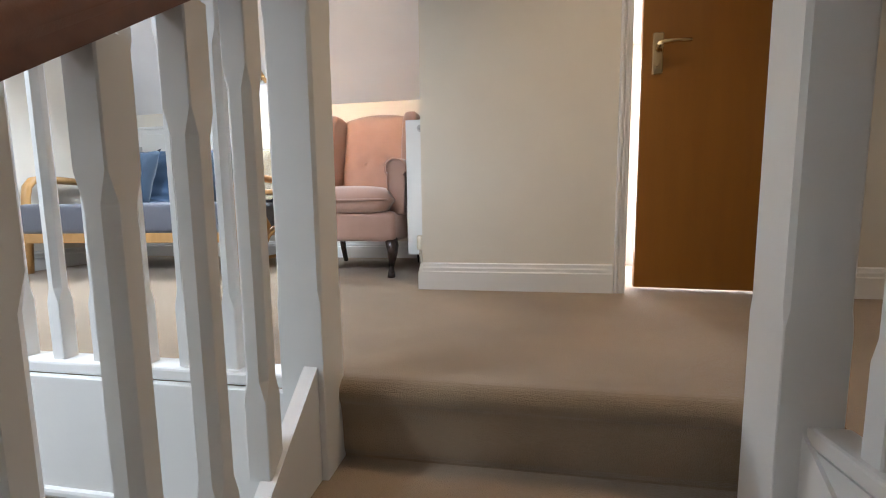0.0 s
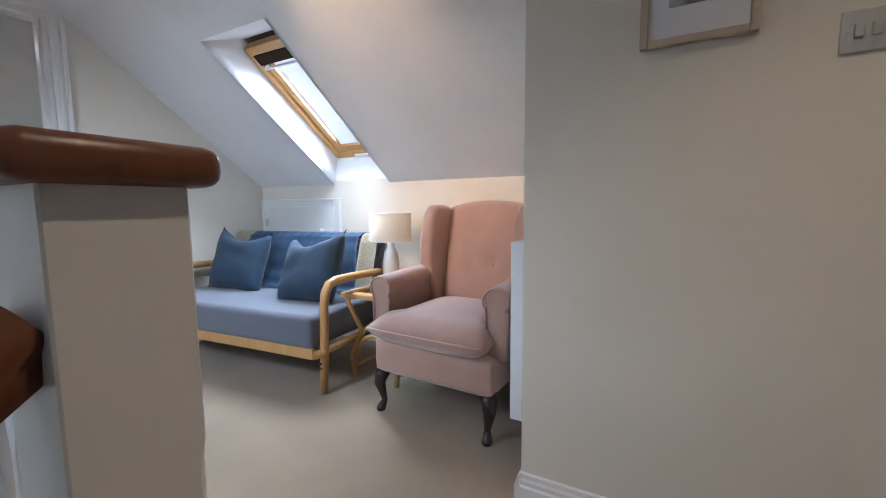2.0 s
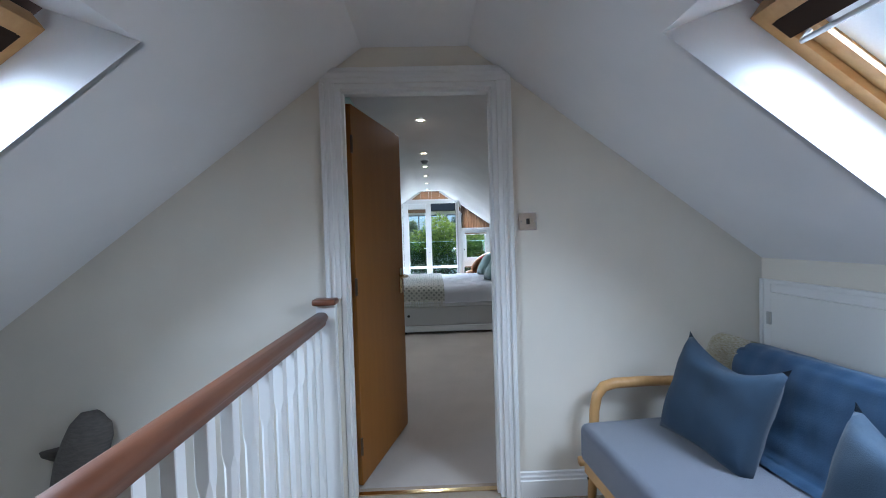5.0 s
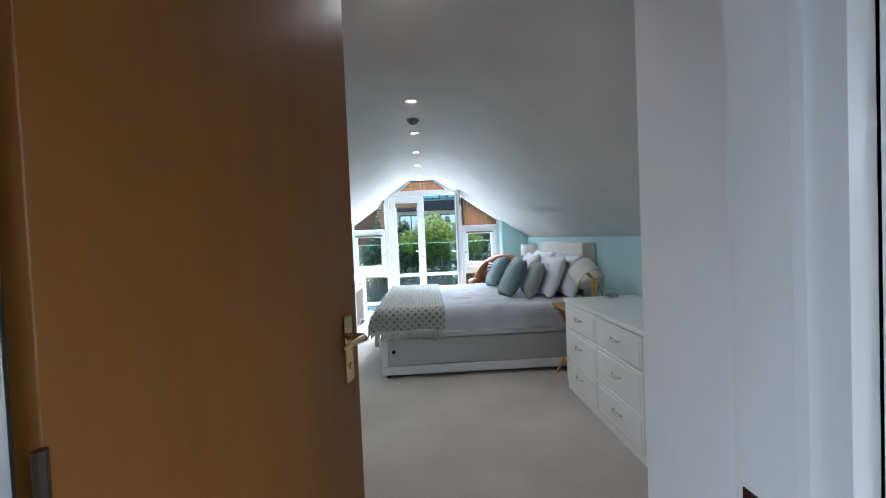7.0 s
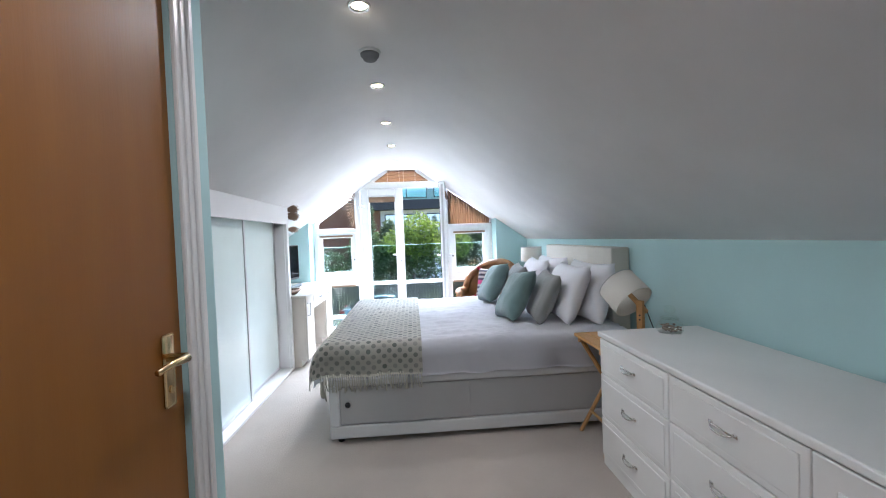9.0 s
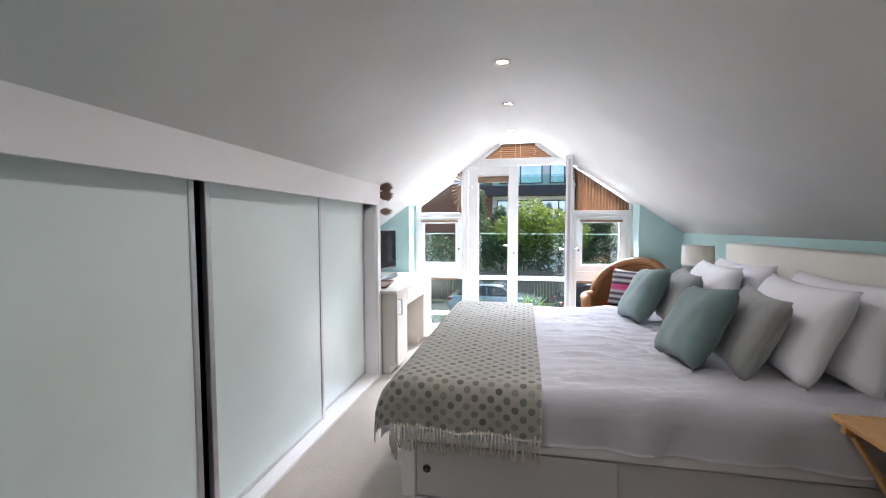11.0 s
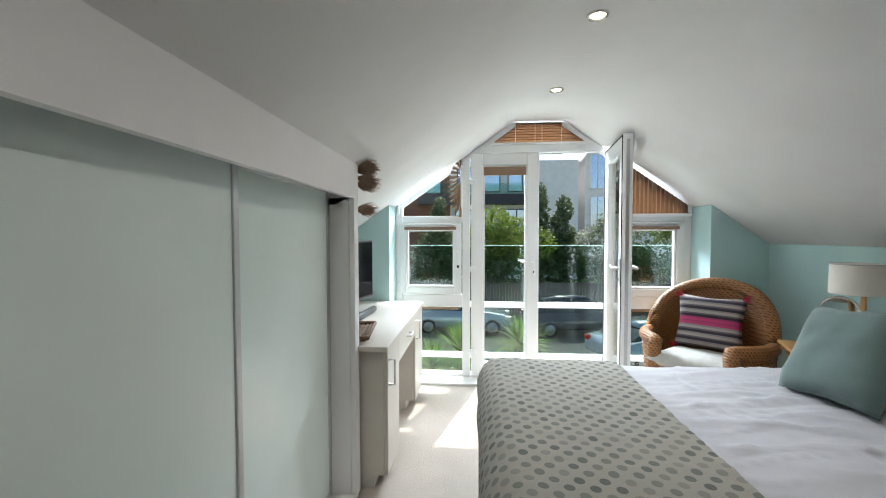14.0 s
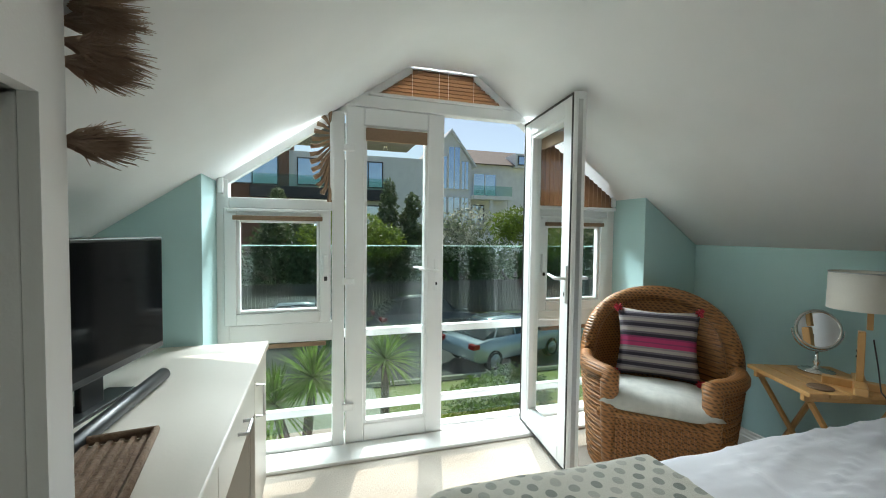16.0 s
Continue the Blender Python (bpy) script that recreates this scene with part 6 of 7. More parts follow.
seatpad = scatter("seat_cushion", WC @ pose(0, -0.07, 0.42, 86, 0, 0), 0.55, 0.52, 0.13, TICK, "cream ticking seat cushion on the wicker chair", "cushion", seed=5)


def striped():
    m = bpy.data.materials.new("striped_kilim")
    m.use_nodes = True
    nt = m.node_tree
    tc = nt.nodes.new("ShaderNodeTexCoord")
    sep = nt.nodes.new("ShaderNodeSeparateXYZ")
    ramp = nt.nodes.new("ShaderNodeValToRGB")
    mp = nt.nodes.new("ShaderNodeMapRange")
    mp.inputs["From Min"].default_value, mp.inputs["From Max"].default_value = -0.2, 0.2
    ramp.color_ramp.interpolation = "CONSTANT"
    el = ramp.color_ramp.elements
    navy, cream, pink = (0.045, 0.04, 0.055, 1), (0.40, 0.36, 0.33, 1), (0.50, 0.05, 0.16, 1)
    seq = []
    for i in range(14):
        c = navy if i % 2 == 0 else cream
        if i in (6, 7):
            c = pink
        seq.append((i / 14, c))
        seq.append((i / 14 + 0.045, (0.14, 0.12, 0.15, 1) if i % 2 == 0 else (0.27, 0.24, 0.26, 1)) if i not in (6, 7) else (i / 14 + 0.05, (0.30, 0.05, 0.14, 1)))
    while len(el) < len(seq):
        el.new(0.5)
    for e, (p, c) in zip(el, seq):
        e.position, e.color = p, c
    L = nt.links.new
    L(tc.outputs["Object"], sep.inputs[0])
    L(sep.outputs["Z"], mp.inputs["Value"])
    L(mp.outputs[0], ramp.inputs[0])
    b = nt.nodes["Principled BSDF"]
    L(ramp.outputs[0], b.inputs["Base Color"])
    b.inputs["Roughness"].default_value = 0.95
    ns = nt.nodes.new("ShaderNodeTexNoise")
    ns.inputs["Scale"].default_value = 260
    bp = nt.nodes.new("ShaderNodeBump")
    bp.inputs["Strength"].default_value, bp.inputs["Distance"].default_value = 0.4, 0.01
    L(ns.outputs["Fac"], bp.inputs["Height"])
    L(bp.outputs[0], b.inputs["Normal"])
    return m


kilim = thing("striped_cushion", WC @ pose(0, 0.14, 0.66, -16, 0, 0), "navy, cream and pink striped cushion with red pom-poms", "cushion")
part("cover", cushion(0.44, 0.40, 0.13, 14, 9, 0.5), striped(), kilim, "striped woven cover", True)
POM = mat("red_wool", (0.50, 0.04, 0.05), 0.95, (0.4, 0.02, 0.06), 60, 0.8, 0.8, 90)
for sx in (-1, 1):
    for sz in (-1, 1):
        bm = bmesh.new()
        for i in range(26):
            d = Vector((random.gauss(0, 1), random.gauss(0, 1), random.gauss(0, 1))).normalized()
            tube(bm, [(0, 0, 0), d * 0.012, d * 0.027], [0.004, 0.006, 0.003], 5)
        p = part("pom_pom", bm, POM, kilim, "red wool pom-pom")
        p.matrix_basis = pose(sx * 0.215, -0.01, sz * 0.195)

# desk under the left slope
DF = 0.505
DBZ = 0.72


def desk_unit(x0, x1, label, doors):
    u = thing("desk_pedestal", pose((x0 + x1) / 2, DF, 0), label, "desk unit", "desk units")
    w = (x1 - x0) / 2
    part("body", boxed(-w, w, -0.55, -0.021, 0.07, DBZ), DESK, u, "pale carcass")
    part("plinth", boxed(-w, w, -0.5, -0.075, 0.0, 0.07), DESK, u)
    for z0, z1, hand in doors:
        d = part("front", boxed(-w + 0.002, w - 0.002, -0.02, 0.0, z0 + 0.002, z1 - 0.002, bevel=0.003), DESK, u, "pale flat front")
        if hand == "v":
            pts = [(w - 0.04, 0.0, z1 - 0.06), (w - 0.04, 0.03, z1 - 0.06), (w - 0.04, 0.03, z1 - 0.19), (w - 0.04, 0.0, z1 - 0.19)]
        else:
            zc = (z0 + z1) / 2 + 0.01
            pts = [(-0.05, 0.0, zc), (-0.05, 0.028, zc), (0.05, 0.028, zc), (0.05, 0.0, zc)]
        part("handle", tubed(pts, 0.006, 6), STEEL, d, "dark steel bar handle")
    return u


desk_unit(-8.16, -7.85, "pale desk cupboard with a dark bar handle", [(0.07, DBZ, "v")])
desk_unit(-9.185, -8.80, "pale desk cupboard beside the window", [(0.07, DBZ, "v")])
mid = thing("shallow_drawer", pose(-8.48, DF, 0), "pale shallow desk drawer over the knee space", "drawer")
part("body", boxed(-0.318, 0.318, -0.5, -0.021, 0.56, DBZ), DESK, mid)
fr = part("front", boxed(-0.316, 0.316, -0.02, 0.0, 0.562, DBZ - 0.002, bevel=0.003), DESK, mid, "pale drawer front")
part("handle", tubed([(-0.05, 0, 0.65), (-0.05, 0.028, 0.65), (0.05, 0.028, 0.65), (0.05, 0, 0.65)], 0.006, 6), STEEL, fr, "dark steel bar handle")
tagged(part("desk_worktop", boxed(-9.195, -7.80, KS_B + 0.005, DF + 0.012, DBZ, 0.75, bevel=0.006, seg=3), DESK), "pale continuous desk top under the slope", "desk top")
tagged(part("desk_back_panel", boxed(-8.798, -8.162, -0.06, -0.04, 0, 0.558), DESK), "pale back panel in the knee space", "panel")

tv = thing("television", Matrix.Translation((-8.49, 0.115, 0.75)) @ Matrix.Rotation(radians(-9), 4, "Z"), "flat black television standing on the desk", "television")
part("bezel", boxed(-0.375, 0.375, -0.035, 0.0, 0.09, 0.515, bevel=0.006), BLACK, tv, "glossy black bezel")
part("screen", boxed(-0.362, 0.362, 0.0, 0.003, 0.115, 0.502), mat("dark_screen", (0.004, 0.004, 0.005), 0.10, None, 4, 0.1, spec=0.08), tv, "dark glossy screen")
part("neck", boxed(-0.05, 0.05, -0.03, -0.012, 0.0, 0.1, bevel=0.004), BLACK, tv)
part("foot", boxed(-0.16, 0.16, -0.07, 0.02, 0.0, 0.012, bevel=0.005), BLACK, tv, "black foot")
bar = tagged(part("sound_bar", tubed([(-8.02, 0.175, 0.773), (-8.03, 0.174, 0.773), (-8.72, 0.215, 0.773), (-8.73, 0.215, 0.773)], [0.016, 0.022, 0.022, 0.016], 16), BLACK, None, "", True), "rounded black sound bar in front of the television", "sound bar")
tray = thing("wicker_tray", pose(-8.04, 0.17, 0.75, 0, 0, 8), "shallow woven wicker tray on the desk", "tray")
TRAYM = mat("brown_seagrass", (0.22, 0.14, 0.09), 0.8, (0.12, 0.07, 0.04), 60, 0.9, 0.5, 120)
part("base", boxed(-0.17, 0.17, -0.19, 0.19, 0.004, 0.014, bevel=0.003), TRAYM, tray, "flat woven base")
for i in range(16):
    y = -0.18 + i * 0.024
    part("weave", tubed([(-0.17, y, 0.014), (-0.08, y, 0.019), (0, y, 0.014), (0.08, y, 0.019), (0.17, y, 0.014)], 0.008, 5), TRAYM, tray)
part("rim", tubed([(-0.18, -0.2, 0.022), (0.18, -0.2, 0.022), (0.18, 0.2, 0.022), (-0.18, 0.2, 0.022)], 0.013, 8, True), TRAYM, tray, "plaited rim", True)


# dried pampas plumes fixed over the wardrobe end
PAMPAS = mat("dried_pampas", (0.30, 0.20, 0.14), 0.95, (0.46, 0.34, 0.26), 40, 0.9)


def plume(m, n, L, label):
    t = thing("pampas_plume", m, label, "dried plume", "pampas plumes")
    bm = bmesh.new()
    part("stem", tubed([(0, 0, -0.05), (0.0, 0, L)], 0.003, 5), PAMPAS, t, "dry stem")
    for i in range(n * 2):
        f = i / (2 * n)
        z = L * (0.05 + 0.92 * f)
        a = random.uniform(0, 6.28)
        r = 0.036 * math.sin(math.pi * (0.12 + 0.8 * f)) * random.uniform(0.6, 1.2)
        d = Vector((math.cos(a), math.sin(a), 0))
        p0 = Vector((0, 0, z))
        p1 = p0 + d * r * 0.6 + Vector((0, 0, 0.03))
        p2 = p0 + d * r + Vector((0, 0, random.uniform(0.035, 0.085)))
        tube(bm, [p0, p1, p2], [0.0010, 0.0014, 0.0004], 3)
    part("plume", bm, PAMPAS, t, "feathery brown plume")
    return t


for i, (y, z, ang, n, L) in enumerate(((0.35, 1.69, -97, 170, 0.07), (0.34, 1.66, -88, 170, 0.075), (0.35, 1.63, -104, 170, 0.08), (0.34, 1.60, -100, 160, 0.07), (0.34, 1.465, -92, 150, 0.075))):
    plume(pose(WRX - 0.03 - 0.012 * (i % 2), y - 0.02, z - 0.03, ang, 0, 0), n, L, "dried brown pampas plume fixed above the desk")


# ---- outside: balcony glass, garden, road, hedge, houses ----
GZ = -2.9
GRASS = mat("front_lawn", (0.24, 0.27, 0.08), 0.95, (0.34, 0.33, 0.16), 3, 0.8, 0.8, 30)
ground = tagged(part("ground", boxed(-400, -9.9, -300, 300, GZ - 0.6, GZ - 0.02), GRASS), "grassy ground reaching to the distance", "ground", kind="structure")
ROADM = mat("grey_asphalt", (0.055, 0.055, 0.058), 0.9, (0.08, 0.08, 0.08), 2, 0.7, 0.3, 60)
tagged(part("road", boxed(-26.5, -18.0, -80, 80, GZ - 0.02, GZ + 0.0), ROADM), "grey asphalt road with parked cars", "road", kind="structure")
PAVE = mat("pale_gravel_drive", (0.52, 0.48, 0.41), 0.95, (0.40, 0.37, 0.31), 14, 0.8, 0.5, 40)
tagged(part("driveway", boxed(-18.0, -10.6, -6.0, 2.2, GZ - 0.02, GZ + 0.012), PAVE), "pale gravel drive in front of the house", "pavement", kind="structure")
tagged(part("kerb", boxed(-18.12, -18.0, -80, 80, GZ - 0.02, GZ + 0.10, bevel=0.02), PAVE), "pale concrete kerb along the road", "kerb", kind="structure")

bal = thing("juliet_balcony", pose(XW - 0.20, CB, 0), "frameless glass Juliet balcony with white rails", "balcony", kind="structure")
for y0, y1 in ((-1.45, -0.02), (0.0, 1.45)):
    pane(boxed(-0.008, 0.008, y0, y1, 0.02, 1.20, bevel=0.002), bal, GREEN_GLASS)
for y0, y1 in ((-1.45, -0.02), (0.0, 1.45)):
    part("glass_edge", boxed(-0.007, 0.007, y0, y1, 1.2, 1.206), GLASS_EDGE, bal, "pale green polished glass edge")
for z in (0.155, 0.64):
    part("rail", boxed(0.010, 0.05, -1.45, 1.45, z - 0.022, z + 0.028, bevel=0.006), UPVC, bal, "white clamp rail")
part("outer_sill", boxed(-0.02, 0.165, -1.5, 1.5, -0.09, -0.02, bevel=0.005), UPVC, bal, "white outer sill")
wall("wall_front_facade", boxed(XW - 0.14, XW - 0.05, -1.0, 4.0, GZ, -0.02), CEIL, "white rendered front wall below the window")
bm = bmesh.new()
box(bm, XW - 0.1, XW, -1.0, WL - 0.005, 0, 1.5)
box(bm, XW - 0.1, XW, WR + 0.005, 4.0, 0, 1.5)
wall("wall_front_upper", bm, CEIL, "white rendered front wall beside the window")


def leaf_material(name, c, c2):
    m = mat(name, c, 0.55, c2, 1.2, 1.0)
    nt = m.node_tree
    b = nt.nodes["Principled BSDF"]
    geo = nt.nodes.new("ShaderNodeNewGeometry")
    hs = nt.nodes.new("ShaderNodeHueSaturation")
    mr = nt.nodes.new("ShaderNodeMapRange")
    mr.inputs["To Min"].default_value, mr.inputs["To Max"].default_value = 0.55, 1.5
    src = b.inputs["Base Color"].links[0].from_socket
    nt.links.new(geo.outputs["Random Per Island"], mr.inputs["Value"])
    nt.links.new(mr.outputs[0], hs.inputs["Value"])
    nt.links.new(src, hs.inputs["Color"])
    nt.links.new(hs.outputs[0], b.inputs["Base Color"])
    tl = nt.nodes.new("ShaderNodeBsdfTranslucent")
    nt.links.new(hs.outputs[0], tl.inputs[0])
    ms = nt.nodes.new("ShaderNodeMixShader")
    ms.inputs[0].default_value = 0.45
    nt.links.new(b.outputs[0], ms.inputs[1])
    nt.links.new(tl.outputs[0], ms.inputs[2])
    nt.links.new(ms.outputs[0], nt.nodes["Material Output"].inputs[0])
    return m


LEAF_D = leaf_material("dark_hedge_leaves", (0.06, 0.11, 0.04), (0.11, 0.17, 0.06))
LEAF_Y = leaf_material("yellow_green_leaves", (0.24, 0.32, 0.05), (0.15, 0.24, 0.04))
LEAF_G = leaf_material("grey_green_leaves", (0.12, 0.17, 0.08), (0.18, 0.22, 0.12))
LEAF_W = leaf_material("white_blossom", (0.55, 0.57, 0.5), (0.12, 0.18, 0.07))
BARK = mat("grey_bark", (0.12, 0.09, 0.07), 0.9, (0.07, 0.05, 0.04), 8, 0.8, 0.6, 30)


def leaf_cloud(lobes, n, size, seed):
    """Many small leaf blades scattered through and over uneven lobes."""
    rng = np.random.RandomState(seed)
    vol = np.array([l[3] * l[4] * l[5] for l in lobes]) ** 0.67
    pick = rng.choice(len(lobes), n, p=vol / vol.sum())
    L = np.array(lobes)[pick]
    d = rng.normal(size=(n, 3))
    d /= np.linalg.norm(d, axis=1)[:, None]
    rad = rng.uniform(0.55, 1.08, n) ** 0.5
    lump = 1 + 0.18 * np.sin(d[:, 0] * 7 + L[:, 0]) * np.cos(d[:, 2] * 6 + L[:, 1])
    c = L[:, :3] + d * (rad * lump)[:, None] * L[:, 3:6]
    t = rng.normal(size=(n, 3))
    t /= np.linalg.norm(t, axis=1)[:, None]
    b = np.cross(t, d + 0.6 * rng.normal(size=(n, 3)))
    b /= np.linalg.norm(b, axis=1)[:, None] + 1e-9
    s = size * rng.uniform(0.6, 1.4, n)[:, None]
    v = np.stack([c - t * s, c - b * s * 0.45, c + t * s, c + b * s * 0.45], 1).reshape(-1, 3)
    f = np.arange(4 * n).reshape(-1, 4)
    me = bpy.data.meshes.new("leaves")
    me.from_pydata(v.tolist(), [], f.tolist())
    return me


def bush(name, x, y, lobes, n, size, material, label, category="hedge", trunk=0.0, seed=1, group=""):
    t = thing(name, pose(x, y, GZ), label, category, group)
    me = leaf_cloud(lobes, n, size, seed)
    me.materials.append(material)
    crown = new("crown", me)
    crown.parent = t
    if trunk:
        part("trunk", tubed([(0, 0, -0.05), (0.05, 0.03, trunk * 0.5), (0.0, 0.1, trunk)], [0.16, 0.12, 0.07], 8), BARK, t, "grey bark trunk", True)
        for k in range(5):
            a = k * 1.26
            part("limb", tubed([(0.02, 0.05, trunk * 0.6), (0.6 * math.cos(a), 0.6 * math.sin(a), trunk * 0.85), (1.1 * math.cos(a), 1.1 * math.sin(a), trunk * 1.1)], [0.07, 0.05, 0.02], 6), BARK, t)
    return t


rng = random.Random(5)
for i, y in enumerate(range(-16, 32, 3)):
    h = 3.6 + rng.uniform(-0.4, 0.7)
    lobes = [(rng.uniform(-0.6, 0.6), rng.uniform(-1.4, 1.4), rng.uniform(0.5, 1.0) * h * 0.8, 1.2, 1.5, h * rng.uniform(0.3, 0.42)) for _ in range(5)]
    bush("hedge", -29.5, y, lobes, 4200, 0.12, LEAF_D, "dense dark green hedge behind the fence", "hedge", 1.2, 30 + i, "hedge across the road")
for y, z, r, mt, n in ((1.6, 5.0, 0.95, LEAF_Y, 2600), (3.4, 4.7, 1.1, LEAF_Y, 2600), (8.3, 4.9, 1.2, LEAF_W, 3000), (11.6, 5.0, 1.0, LEAF_Y, 2600), (14.0, 4.8, 1.3, LEAF_Y, 2600), (-6.0, 4.6, 1.2, LEAF_G, 2400)):
    lobes = [(rng.uniform(-0.4, 0.4), rng.uniform(-0.8, 0.8), z * rng.uniform(0.75, 1.0), r, r * 1.1, r * 0.8) for _ in range(4)]
    bush("shrub", -28.2, y, lobes, n, 0.10, mt, "bright leafy shrub above the fence", "shrub", 2.0, int(y * 10) + 200, "shrubs over the fence")
for y, h in ((4.8, 6.7), (6.2, 6.0), (-1.2, 6.0), (0.2, 5.0), (-9.5, 6.5), (18.0, 6.0)):
    lobes = [(rng.uniform(-0.7, 0.7) * (1 - k / 9), rng.uniform(-0.9, 0.9) * (1 - k / 9), 2.6 + (h - 2.6) * k / 8, 0.95 - 0.07 * k, 0.95 - 0.07 * k, 0.5) for k in range(9)]
    bush("pine_tree", -30.5, y, lobes, 4200, 0.11, LEAF_G, "grey green garden tree behind the hedge", "tree", h * 0.6, int(h * 50 + y * 7), "garden trees")

# close-board fence
WOODF = mat("weathered_fence_wood", (0.17, 0.14, 0.12), 0.9, (0.10, 0.08, 0.07), 6, 0.9, 0.3, 60, stretch=(1, 1, 0.3))
fence = thing("board_fence", pose(-27.0, 6.0, GZ), "weathered grey timber board fence along the pavement", "fence")
bd = boxed(-0.012, 0.012, -0.072, 0.072, 0.05, 1.75, bevel=0.006, seg=1)
board = part("board", bd, WOODF, fence)
board.matrix_basis = pose(0, -16.0, 0)
for i in range(1, 200):
    b = new("board", board.data)
    b.parent, b.matrix_basis = fence, pose(0.008 * (i % 2), -16.0 + i * 0.155, rng.uniform(-0.03, 0.03))
for i in range(14):
    part("post", boxed(-0.09, -0.02, -16.0 + i * 2.4 - 0.05, -16.0 + i * 2.4 + 0.05, 0, 1.7), WOODF, fence)
part("rail", boxed(-0.05, -0.014, -16, 15, 1.3, 1.38), WOODF, fence)


# spiky garden palms
YUC = leaf_material("yellow_green_blades", (0.34, 0.42, 0.10), (0.18, 0.27, 0.06))
def cordyline(x, y, h, seed, heads, label):
    t = thing("cordyline", pose(x, y, GZ), label, "palm", "spiky garden palms")
    r = random.Random(seed)
    for k, (dx, dy, dz) in enumerate(heads):
        part("trunk", tubed([(0, 0, -0.1), (dx * 0.3, dy * 0.3, (h + dz) * 0.5), (dx, dy, h + dz)], [0.09, 0.07, 0.06], 8), BARK, t, "ringed grey trunk", True)
        bm = bmesh.new()
        for i in range(170):
            a, e = r.uniform(0, 6.28), r.uniform(-0.6, 1.45)
            L = r.uniform(0.5, 0.75)
            d = Vector((math.cos(a) * math.cos(e), math.sin(a) * math.cos(e), math.sin(e)))
            sd = d.cross(Vector((0, 0, 1))).normalized() * 0.018
            c = Vector((dx, dy, h + dz))
            droop = Vector((0, 0, -0.12 * L))
            p = [c, c + d * L * 0.5, c + d * L + droop]
            v = [bm.verts.new(p[0] - sd * 0.6), bm.verts.new(p[0] + sd * 0.6), bm.verts.new(p[1] + sd), bm.verts.new(p[1] - sd), bm.verts.new(p[2])]
            bm.faces.new((v[0], v[1], v[2], v[3]))
            bm.faces.new((v[3], v[2], v[4]))
        part("blades", bm, YUC, t, "long spiky leaf blades")
    return t


cordyline(-13.2, 1.75, 2.25, 3, [(0, 0, 0)], "spiky yellow green palm in the front garden")
cordyline(-13.0, 0.55, 2.1, 4, [(0.05, 0.15, 0.05), (0.1, -0.35, -0.25)], "two-headed spiky palm with a grey trunk")
for i, (x, y, r) in enumerate(((-15.5, 4.4, 0.9), (-16.4, 5.6, 0.8), (-14.5, 3.4, 0.6), (-14.2, 5.2, 0.7), (-15.0, -0.8, 0.8))):
    lobes = [(rng.uniform(-0.5, 0.5) * r, rng.uniform(-0.6, 0.6) * r, r * rng.uniform(0.25, 0.55), r * 0.7, r * 0.8, r * 0.45) for _ in range(5)]
    bush("garden_shrub", x, y, lobes, 1800, 0.055, LEAF_G if i % 2 else LEAF_Y, "low grey green shrub in the front garden", "shrub", 0, 400 + i, "front garden shrubs")


# parked cars
TYRE = mat("black_rubber", (0.015, 0.015, 0.015), 0.8)
CARGLASS = mat("dark_car_glass", (0.02, 0.025, 0.03), 0.05, None, 3, 0.1)


